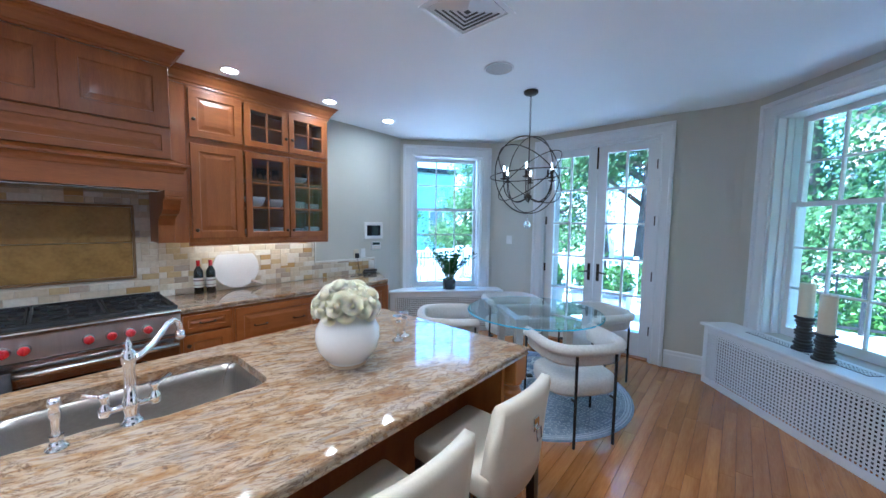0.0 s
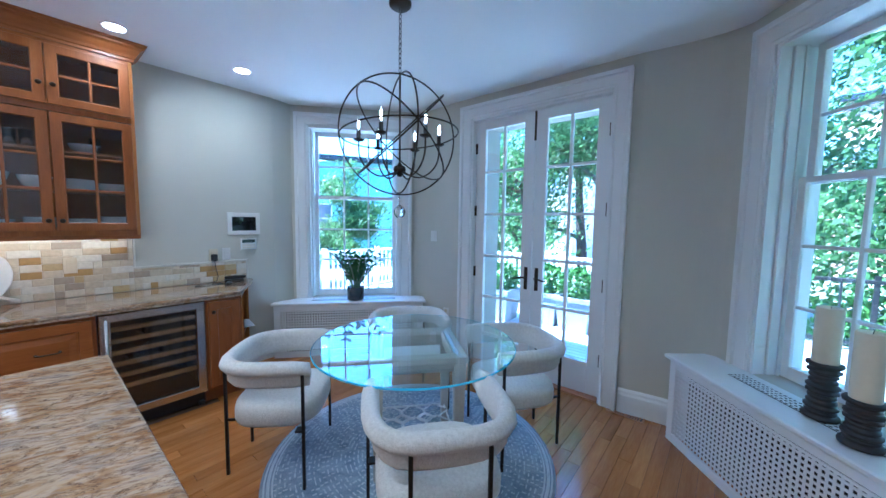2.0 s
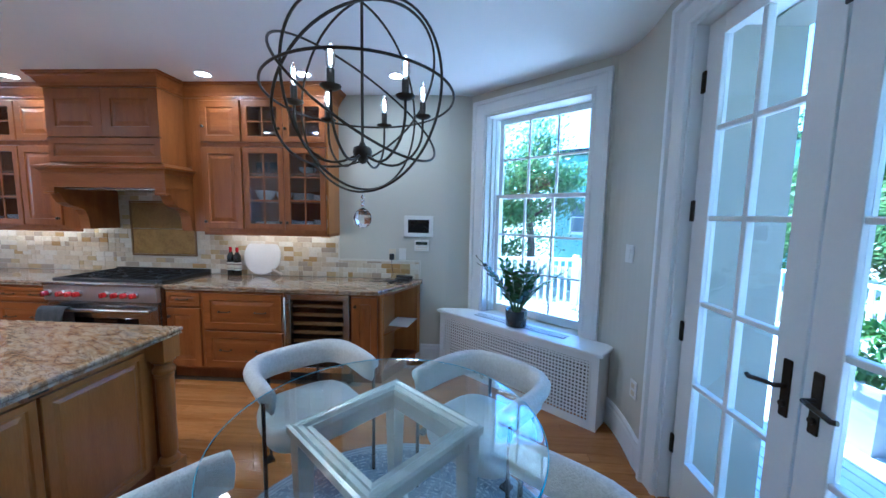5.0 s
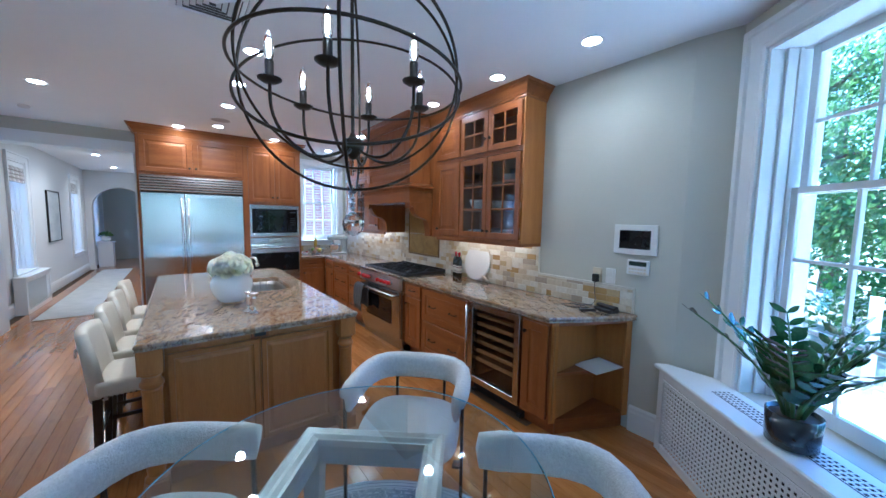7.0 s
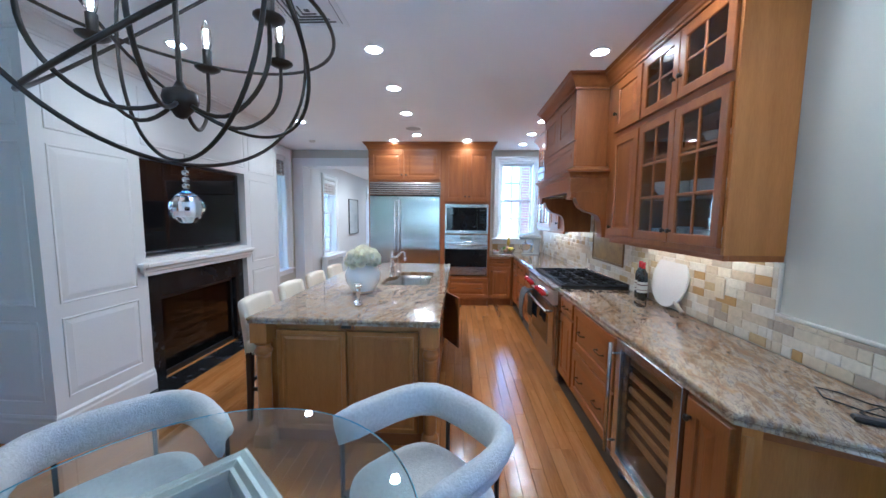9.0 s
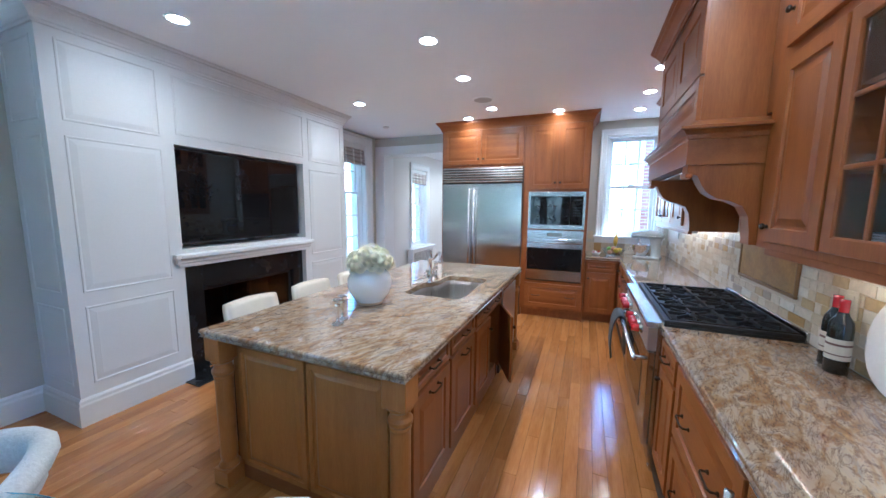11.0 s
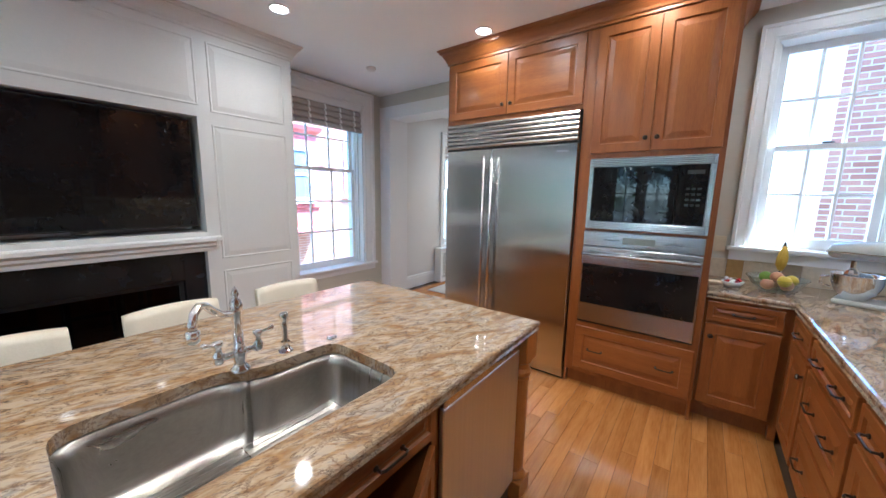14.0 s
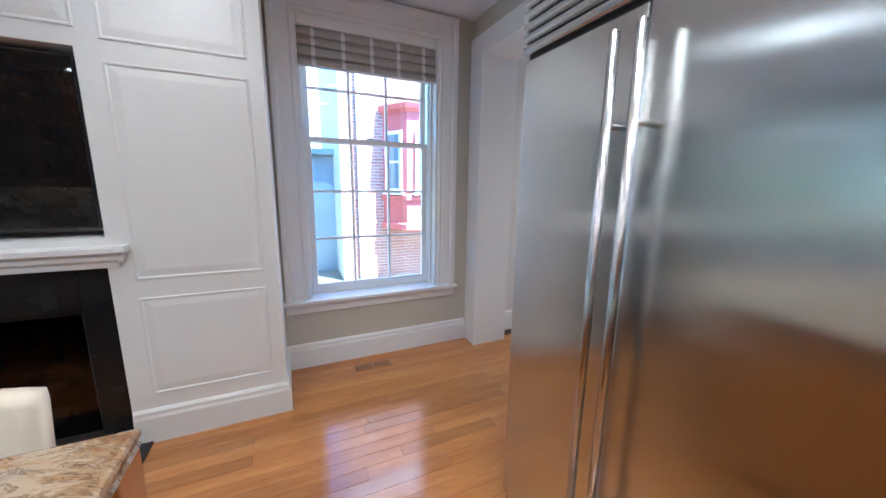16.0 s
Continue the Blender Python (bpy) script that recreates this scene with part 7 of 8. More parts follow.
rose_tree.nodes["Principled BSDF"].inputs["Subsurface Weight"].default_value = 0.35
rose_tree.nodes["Principled BSDF"].inputs["Subsurface Radius"].default_value = (0.02, 0.018, 0.01)


def rose_mesh():
    """A rose of nested cupped petals, about 0.07 across."""
    rnd = random.Random(11)
    vs, fs = [], []
    for ring, (n, r, h, out) in enumerate(((3, 0.003, 0.037, 0.0), (4, 0.0065, 0.039, 0.1), (5, 0.0105, 0.039, 0.2), (5, 0.0145, 0.038, 0.3), (6, 0.019, 0.037, 0.45), (6, 0.0235, 0.035, 0.6), (7, 0.028, 0.031, 0.8), (8, 0.031, 0.025, 1.0))):
        for i in range(n):
            a = 2 * math.pi * i / n + ring * 0.6
            w = 2 * math.pi / n * 0.72
            k = len(vs)
            for v in range(4):
                t = v / 3
                for u in range(5):
                    s = u / 2 - 1
                    rr = r * (0.35 + 0.65 * math.sin(min(1, t * 1.1) * 1.57)) + 0.006 * out * max(0, t - 0.6) / 0.4
                    aa = a + w * s * (0.5 + 0.5 * math.sin(t * 2.2 + 0.4))
                    z = h * t - 0.006 * out * max(0, t - 0.75) * 4 - 0.004 * s * s * t
                    vs.append((rr * math.cos(aa), rr * math.sin(aa), z + rnd.uniform(-0.0006, 0.0006)))
            for v in range(3):
                for u in range(4):
                    q = k + v * 5 + u
                    fs.append((q, q + 1, q + 6, q + 5))
    me = bpy.data.meshes.new("rose")
    me.from_pydata(vs, [], fs)
    me.materials.append(ROSE)
    for p in me.polygons:
        p.use_smooth = True
    return me


def vase():
    m = pose(-1.306, 1.058, CZ)
    c = thing("vase", m, "round white glazed vase full of cream roses", "vase")
    bm = bmesh.new()
    lathe(bm, [(0, 0.004), (0.078, 0.0), (0.084, 0.004), (0.083, 0.016), (0.104, 0.036), (0.134, 0.078), (0.148, 0.130), (0.146, 0.175), (0.124, 0.217), (0.095, 0.238), (0.088, 0.246), (0.092, 0.258), (0.084, 0.256), (0.080, 0.24), (0.11, 0.20), (0, 0.19)], 40)
    part("body", bm, CERAMIC, c, "", True)
    bm = bmesh.new()
    lathe(bm, [(0.081, 0.001), (0.0855, 0.003), (0.0855, 0.012), (0.0838, 0.017)], 40)
    part("foot_rim", bm, surface("raw_clay", (0.52, 0.38, 0.24), (0.60, 0.45, 0.30), 8, 0.8), c, "unglazed clay foot")
    b = thing("bouquet", m, "dome of cream roses standing in the vase", "flowers")
    me = rose_mesh()
    rnd = random.Random(5)
    n = 46
    for k in range(n):
        f = (k + 0.5) / n
        el = math.asin(1 - 1.12 * f)
        a = k * 2.39996
        R = 0.133
        p = Vector((R * math.cos(a) * math.cos(el), R * math.sin(a) * math.cos(el), 0.268 + 0.105 * math.sin(el)))
        d = Vector((p.x, p.y, (p.z - 0.235) * 1.1)).normalized()
        mm = Matrix.Translation(p - d * rnd.uniform(0.012, 0.030)) @ d.to_track_quat("Z", "Y").to_matrix().to_4x4() @ pose(0, 0, 0, 0, 0, rnd.random() * 360) @ Matrix.Scale(rnd.uniform(1.05, 1.4), 4)
        share("rose", me, b, mm)
    bm = bmesh.new()
    for k in range(26):
        a = rnd.random() * 6.28
        leaf_quad(bm, Vector((0.11 * math.cos(a), 0.11 * math.sin(a), 0.255 + rnd.random() * 0.02)), 0.035, rnd)
    part("leaves", bm, LEAF, b)
    bm = bmesh.new()
    lathe(bm, [(0.075, 0.235), (0.12, 0.275), (0.11, 0.33), (0.05, 0.37), (0, 0.375)], 16)
    part("stems", bm, surface("stem_green", (0.36, 0.40, 0.22), (0.60, 0.60, 0.44), 20, 0.8), b)


vase()
for x, y in ((-1.369, 1.426), (-1.398, 1.503)):
    bm = bmesh.new()
    lathe(bm, [(0, 0.006), (0.03, 0.0), (0.034, 0.003), (0.030, 0.010), (0.012, 0.016), (0.007, 0.03), (0.009, 0.06), (0.013, 0.10), (0.017, 0.115), (0.012, 0.122), (0.016, 0.128), (0.027, 0.14), (0.030, 0.146), (0.024, 0.146), (0.012, 0.132), (0, 0.13)], 20)
    ob = part("candlestick", bm, CHROME, None, "", True)
    ob.matrix_world = pose(x, y, CZ)
    tell(ob, "small polished silver candlestick on the island", "candlestick", "silver candlesticks")

WINEGLASS = surface("bottle_glass", (0.010, 0.012, 0.010), (0.02, 0.022, 0.018), 4, 0.08, coat=0.5)


def wine_bottle(x, y):
    c = thing("wine_bottle", pose(x, y, CZ), "dark wine bottle with cream label and red cap", "bottle", "bottles by the board")
    bm = bmesh.new()
    lathe(bm, [(0, 0.004), (0.034, 0.0), (0.037, 0.004), (0.0375, 0.19), (0.034, 0.215), (0.020, 0.240), (0.0145, 0.255), (0.0142, 0.30), (0.0, 0.30)], 20)
    part("glass", bm, WINEGLASS, c, "", True)
    bm = bmesh.new()
    lathe(bm, [(0.0379, 0.06), (0.0382, 0.061), (0.0382, 0.145), (0.0379, 0.146)], 20)
    lb = part("label", bm, surface("label_paper", (0.62, 0.58, 0.48), (0.70, 0.66, 0.56), 9, 0.6), c)
    bm = bmesh.new()
    lathe(bm, [(0.0384, 0.118), (0.0386, 0.119), (0.0386, 0.126), (0.0384, 0.127)], 20)
    lathe(bm, [(0.0384, 0.078), (0.0386, 0.079), (0.0386, 0.082), (0.0384, 0.083)], 20)
    part("print", bm, surface("label_ink", (0.10, 0.05, 0.04), (0.16, 0.08, 0.06), 9, 0.6), lb)
    bm = bmesh.new()
    lathe(bm, [(0.0150, 0.252), (0.0152, 0.27), (0.0158, 0.29), (0.0155, 0.305), (0, 0.306)], 16)
    part("cap", bm, RED, c, "red foil cap", True)


wine_bottle(-3.65, 1.035), wine_bottle(-3.625, 1.125)


def round_board():
    c = thing("serving_board", pose(-3.695, 1.365, CZ + 0.002, 0, -10, 0), "round white marble board with wooden handle leaning on tiles", "board")
    bm = bmesh.new()
    lathe(bm, [(0, -0.008), (0.201, -0.008), (0.205, -0.004), (0.205, 0.004), (0.201, 0.008), (0, 0.008)], 48, m=pose(0.04, 0, 0.205, 0, 90, 0))
    part("disc", bm, surface("white_marble", (0.72, 0.71, 0.69), (0.80, 0.79, 0.78), 3, 0.25, warp=1.5), c)
    bm = bmesh.new()
    tube(bm, [(0.035, 0.12, 0.06), (0.04, 0.17, 0.035), (0.045, 0.225, 0.01)], 0.014, 8, radii=[0.018, 0.013, 0.016])
    part("handle", bm, surface("pale_wood", (0.55, 0.48, 0.40), (0.66, 0.60, 0.52), 4, 0.5), c, "pale handle", True)


round_board()


def plate_on_wall(name, m, w, h, material, label, cat, group="", inner=None):
    c = thing(name, m, label, cat, group)
    part("plate", B((-w / 2, w / 2, -0.007, 0, -h / 2, h / 2), bevel=0.002), material, c)
    for a in inner or ():
        part(a[0], B(a[1], bevel=0.001), a[2], c)
    return c


slots = [("socket", (-0.017, 0.017, -0.010, -0.007, 0.010, 0.042), ALMOND), ("socket", (-0.017, 0.017, -0.010, -0.007, -0.042, -0.010), ALMOND)]
rocker = [("rocker", (-0.016, 0.016, -0.012, -0.007, -0.034, 0.034), PLASTIC)]
WFACE = lambda y, z, dx=0.0: pose(-3.72 + dx, y, z, 0, 0, FRONT_X)
plate_on_wall("power_outlet", WFACE(2.785, 1.175, 0.001), 0.075, 0.12, ALMOND, "almond power outlet with a charger plugged in", "outlet", "outlets", slots)
plate_on_wall("power_outlet", WFACE(2.895, 1.18, 0.001), 0.075, 0.12, PLASTIC, "white power outlet on the painted wall", "outlet", "outlets", [(n, b, PLASTIC) for n, b, m in slots])
plate_on_wall("power_outlet", WFACE(1.84, 1.16, 0.015), 0.075, 0.12, ALMOND, "almond power outlet on the tiles", "outlet", "outlets", slots)
plate_on_wall("power_outlet", WFACE(1.02, 1.18, 0.015), 0.075, 0.12, ALMOND, "almond power outlet beside the bottles", "outlet", "outlets", slots)
plate_on_wall("power_outlet", WFACE(-1.45, 1.17, 0.015), 0.12, 0.12, ALMOND, "almond double outlet on the tiles", "outlet", "outlets", slots)
plate_on_wall("light_switch", WFACE(-2.05, 1.23, 0.001), 0.075, 0.12, PLASTIC, "white rocker switch near the window", "switch", "switches", rocker)
plate_on_wall("power_outlet", pose(-2.715, SOUTH + 0.001, 1.17, 0, 0, FRONT_Y), 0.075, 0.12, ALMOND, "almond power outlet beside the oven tower", "outlet", "outlets", slots)
plate_on_wall("light_switch", pose(-2.55, 4.697, 1.36, 0, 0, 8), 0.085, 0.125, PLASTIC, "white rocker switch beside the doors", "switch", "switches", rocker)
plate_on_wall("power_outlet", pose(-2.34, 4.684, 0.48, 0, 0, 3), 0.075, 0.12, PLASTIC, "white power outlet above the skirting", "outlet", "outlets", slots)


def wall_panel():
    c = thing("control_panel", WFACE(3.065, 1.48, 0.001), "white wall panel with a dark screen", "control panel")
    part("frame", B((-0.155, 0.155, -0.016, 0, -0.112, 0.112), bevel=0.006, seg=2), PLASTIC, c)
    part("screen", B((-0.112, 0.112, -0.018, -0.016, -0.07, 0.07), bevel=0.001), SCREEN, c, "dark glass screen")
    a = thing("alarm_keypad", WFACE(3.10, 1.273, 0.001), "white alarm keypad with a small display", "keypad")
    part("case", B((-0.078, 0.078, -0.022, 0, -0.055, 0.055), bevel=0.004), PLASTIC, a)
    part("display", B((-0.062, 0.062, -0.024, -0.022, 0.012, 0.045)), surface("lcd", (0.03, 0.05, 0.045), (0.05, 0.07, 0.06), 8, 0.2), a)
    for i in range(6):
        for j in range(2):
            part("button", B((-0.06 + i * 0.021, -0.046 + i * 0.021, -0.0245, -0.022, -0.043 + j * 0.024, -0.03 + j * 0.024), bevel=0.001), ALMOND, a)


wall_panel()


def telephone():
    c = thing("telephone", pose(-3.61, 2.945, CZ, 0, 0, 75), "black cordless telephone lying on its base", "telephone")
    part("base", B((-0.10, 0.06, -0.05, 0.05, 0, 0.028), bevel=0.008, seg=2), BLACK, c)
    part("handset", B((-0.10, 0.08, -0.025, 0.02, 0.029, 0.055), bevel=0.010, seg=2), BLACK, c)
    bm = bmesh.new()
    for i in range(3):
        for j in range(4):
            box(bm, -0.05 + j * 0.018, -0.04 + j * 0.018, 0.025 + i * 0.008, 0.030 + i * 0.008, 0.028, 0.031)
    part("keys", bm, PLASTIC, c)
    r = part("remote", B((-0.018, 0.018, -0.065, 0.065, 0, 0.018), bevel=0.005), BLACK)
    r.matrix_world = pose(-3.50, 2.835, CZ, 0, 0, 60)
    tell(r, "small black remote control on the granite", "remote")
    g = thing("charger", WFACE(2.785, 1.15, 0.009), "black plug-in charger with a trailing cable", "charger")
    part("plug", B((-0.024, 0.024, -0.040, 0.0, -0.03, 0.035), bevel=0.006), BLACK, g)
    bm = bmesh.new()
    tube(bm, [(0, -0.03, -0.03), (0.005, -0.035, -0.10), (0.02, -0.04, -0.18), (0.0, -0.06, -0.218), (-0.08, -0.10, -0.231), (-0.16, -0.12, -0.231), (-0.20, -0.17, -0.231), (-0.12, -0.22, -0.231), (-0.02, -0.17, -0.231), (0.03, -0.13, -0.231), (-0.05, -0.10, -0.227), (-0.02, -0.2, -0.231), (0.12, -0.21, -0.231), (0.22, -0.20, -0.228)], 0.003, 6)
    part("cable", bm, BLACK, g, "", True)


telephone()

# ---- dishes behind the glass ----


def bowl(x, y, z, r, h):
    bm = bmesh.new()
    lathe(bm, [(0, 0.004), (r * 0.45, 0.0), (r * 0.5, 0.004), (r * 0.8, h * 0.45), (r, h), (r * 0.96, h), (r * 0.74, h * 0.5), (r * 0.4, 0.012), (0, 0.010)], 24)
    ob = part("bowl", bm, CERAMIC, None, "", True)
    ob.matrix_world = pose(x, y, z)
    tell(ob, "white porcelain bowl on a cabinet shelf", "bowl", "dishes in the cabinets")


def plates(x, y, z, r, n):
    c = thing("plate_stack", pose(x, y, z), "stack of white plates on a cabinet shelf", "plates", "dishes in the cabinets")
    me = None
    for k in range(n):
        if me is None:
            bm = bmesh.new()
            lathe(bm, [(0, 0.003), (r * 0.55, 0.0), (r * 0.6, 0.003), (r, 0.014), (r, 0.017), (r * 0.6, 0.007), (0, 0.006)], 24)
            ob = part("plate", bm, CERAMIC, c, "", True)
            me = ob.data
        else:
            share("plate", me, c, pose(0, 0, k * 0.0085))


S0, S1, S2 = UZ0 + 0.051, 1.719, 1.989
SX = -3.56
plates(SX, 1.50, S0, 0.105, 6), plates(SX, 1.72, S0, 0.09, 8), plates(SX, 1.90, S0, 0.11, 7), plates(SX, 2.09, S0, 0.085, 9)
bowl(SX, 1.50, S1, 0.10, 0.10), bowl(SX, 1.70, S1, 0.085, 0.085), plates(SX, 1.90, S1, 0.105, 8), plates(SX, 2.09, S1, 0.085, 6)
bowl(SX, 1.95, S2, 0.09, 0.06), plates(SX, -1.6, S0, 0.10, 6), bowl(SX, -1.25, S0, 0.09, 0.08), bowl(SX, -1.6, S1, 0.09, 0.08)
TUMBLER = clear("tumbler_glass", (0.95, 0.97, 0.97), 0.0, 1.45)
for k in range(5):
    bm = bmesh.new()
    lathe(bm, [(0, 0.004), (0.028, 0.0), (0.034, 0.11), (0.032, 0.11), (0.026, 0.008), (0, 0.010)], 14)
    ob = part("tumbler", bm, TUMBLER, None, "", True)
    ob.matrix_world = pose(-3.53 + 0.03 * (k % 2), 1.46 + k * 0.072 if k < 4 else 2.0, S2)
    tell(ob, "clear drinking glass on the cabinet shelf", "glass", "glasses in the cabinet")

# ---- by the sink-side window ----
MIXERM = surface("pale_mixer", (0.42, 0.45, 0.45), (0.50, 0.53, 0.53), 4, 0.22, coat=0.5)


def stand_mixer():
    c = thing("stand_mixer", pose(-3.38, -2.26, CZ, 0, 0, 160), "silver-grey stand mixer with a steel bowl", "mixer")
    part("base", B((-0.11, 0.20, -0.10, 0.10, 0, 0.03), bevel=0.012, seg=2), MIXERM, c)
    bm = bmesh.new()
    rows = []
    for z, x0, x1, w in ((0.028, 0.09, 0.20, 0.08), (0.10, 0.10, 0.19, 0.06), (0.22, 0.08, 0.19, 0.055), (0.27, 0.06, 0.20, 0.058)):
        rows.append([bm.verts.new(p) for p in ((x0, -w, z), (x1 - 0.02, -w, z), (x1, 0, z), (x1 - 0.02, w, z), (x0, w, z))])
    for p, q in zip(rows, rows[1:]):
        for i in range(5):
            bm.faces.new((p[i], p[(i + 1) % 5], q[(i + 1) % 5], q[i]))
    part("column", bm, MIXERM, c, "", True)
    bm = bmesh.new()
    pts = [(-0.165, 0.30, 0.03), (-0.15, 0.302, 0.05), (-0.08, 0.31, 0.062), (0.03, 0.318, 0.066), (0.13, 0.315, 0.066), (0.19, 0.305, 0.055), (0.215, 0.295, 0.03)]
    rows = [[bm.verts.new((x, r * math.cos(2 * math.pi * k / 16), z + r * 0.85 * math.sin(2 * math.pi * k / 16))) for k in range(16)] for x, z, r in pts]
    for p, q in zip(rows, rows[1:]):
        for i in range(16):
            bm.faces.new((p[i], p[(i + 1) % 16], q[(i + 1) % 16], q[i]))
    bm.faces.new(rows[0][::-1]), bm.faces.new(rows[-1])
    part("head", bm, MIXERM, c, "", True)
    bm = bmesh.new()
    lathe(bm, [(0, 0.033), (0.05, 0.03), (0.055, 0.04), (0.085, 0.07), (0.105, 0.12), (0.108, 0.17), (0.112, 0.174), (0.104, 0.17), (0.10, 0.12), (0.08, 0.075), (0, 0.045)], 28, (-0.035, 0, 0))
    part("bowl", bm, CHROME, c, "polished steel bowl", True)
    bm = bmesh.new()
    tube(bm, [(-0.14, -0.03, 0.15), (-0.175, -0.03, 0.14), (-0.175, -0.03, 0.10), (-0.13, -0.03, 0.085)], 0.006, 8)
    part("bowl_handle", bm, CHROME, c, "", True)
    bm = bmesh.new()
    lathe(bm, [(0.012, 0.10), (0.04, 0.12), (0.035, 0.18), (0.012, 0.21), (0.012, 0.25)], 10, (-0.06, 0, 0))
    part("beater", bm, CHROME, c)
    part("band", B((-0.168, 0.20, -0.0665, 0.0665, 0.296, 0.304)), CHROME, c)
    part("speed_lever", B((0.05, 0.07, 0.066, 0.085, 0.275, 0.285)), BLACK, c)


stand_mixer()


def fruit_bowl():
    c = thing("fruit_bowl", pose(-3.02, -2.34, CZ), "clear glass bowl of fruit", "bowl")
    bm = bmesh.new()
    lathe(bm, [(0, 0.003), (0.075, 0.0), (0.115, 0.03), (0.150, 0.088), (0.158, 0.092), (0.157, 0.096), (0.146, 0.093), (0.110, 0.035), (0.07, 0.008), (0, 0.008)], 28)
    part("glass", bm, pane_glass("bowl_glass", (0.90, 0.95, 0.96)), c, "", True).visible_shadow = False
    cols = {"peach": ((0.55, 0.22, 0.12), (0.68, 0.40, 0.22)), "lemon": ((0.62, 0.48, 0.03), (0.72, 0.58, 0.06)), "lime": ((0.16, 0.30, 0.03), (0.24, 0.40, 0.06))}
    k = 0
    for nm, x, y, z in (("peach", 0.045, 0.03, 0.045), ("peach", -0.05, 0.02, 0.047), ("peach", 0.01, -0.05, 0.045), ("lemon", -0.03, 0.07, 0.08), ("lime", 0.05, -0.03, 0.085), ("peach", 0.0, 0.01, 0.095), ("lemon", -0.075, -0.03, 0.075)):
        bm = bmesh.new()
        lathe(bm, [(0, -0.035), (0.02, -0.03), (0.034, -0.012), (0.036, 0.006), (0.026, 0.028), (0.006, 0.033), (0, 0.029)], 14)
        ob = part(nm, bm, surface(nm + "_skin", *cols[nm], 9, 0.5, 0, 0.1, 120), None, "", True)
        ob.matrix_world = pose(-3.02 + x, -2.34 + y, CZ + z, 20 * k, 15 * k, 0)
        tell(ob, "ripe " + nm + " lying in the glass bowl", "fruit", "fruit in the bowl")
        k += 1
    h = thing("banana_hook", pose(-3.06, -2.52, CZ), "wire stand with a hanging bunch of bananas", "fruit stand")
    bm = bmesh.new()
    lathe(bm, [(0, 0.006), (0.07, 0.004), (0.072, 0)], 20)
    tube(bm, [(0, -0.05, 0), (0, -0.06, 0.15), (0, -0.05, 0.28), (0, -0.01, 0.31), (0, 0.02, 0.29)], 0.004, 6)
    part("stand", bm, BRONZE, h, "", True)
    for a in (-18, 0, 18):
        bm = bmesh.new()
        pts = [(0.0, 0.02, 0.285), (0.004, 0.03, 0.26), (0.01, 0.045, 0.21), (0.012, 0.04, 0.16), (0.008, 0.02, 0.125), (0.005, 0.012, 0.115)]
        pts = [Matrix.Rotation(radians(a), 3, "Z") @ Vector(p) for p in pts]
        tube(bm, pts, 0.015, 8, radii=[0.004, 0.009, 0.016, 0.016, 0.009, 0.004])
        part("banana", bm, surface("banana_skin", (0.55, 0.38, 0.04), (0.68, 0.50, 0.07), 9, 0.5), h, "", True)
    s = thing("snack_bowl", pose(-2.80, -2.30, CZ), "small bowl with wrapped red sweets", "bowl")
    bm = bmesh.new()
    lathe(bm, [(0, 0.003), (0.04, 0), (0.065, 0.04), (0.062, 0.04), (0.036, 0.008), (0, 0.008)], 20)
    part("dish", bm, CERAMIC, s, "", True)
    rnd = random.Random(3)
    for k in range(9):
        ob = part("sweet", B((-0.015, 0.015, -0.010, 0.010, -0.008, 0.008), bevel=0.004), RED if k % 2 else CERAMIC, s)
        ob.matrix_local = pose(rnd.uniform(-0.035, 0.035), rnd.uniform(-0.035, 0.035), 0.03 + 0.012 * (k % 3), rnd.uniform(0, 60), rnd.uniform(0, 60), rnd.uniform(0, 180))


fruit_bowl()


def under_sink():
    for x, y, r, h, col, lab in ((-1.89, 0.22, 0.035, 0.24, ((0.60, 0.45, 0.02), (0.70, 0.55, 0.05)), "yellow spray bottle in the open cupboard"), (-1.80, 0.36, 0.04, 0.26, ((0.02, 0.02, 0.022), (0.04, 0.04, 0.04)), "black cleaner bottle in the open cupboard"), (-1.84, 0.10, 0.07, 0.34, ((0.62, 0.50, 0.03), (0.72, 0.60, 0.06)), "yellow detergent bag in the open cupboard")):
        bm = bmesh.new()
        lathe(bm, [(0, 0), (r, 0.002), (r, h * 0.6), (r * 0.5, h * 0.78), (r * 0.35, h * 0.85), (r * 0.45, h * 0.86), (r * 0.45, h), (0, h)], 16)
        ob = part("cleaner_bottle", bm, surface("cleaner", *col, 9, 0.35), None, "", True)
        ob.matrix_world = pose(x, y, 0.131)
        tell(ob, lab, "bottle", "cleaners under the sink")


under_sink()

# ---- plants and candles on the radiator covers ----


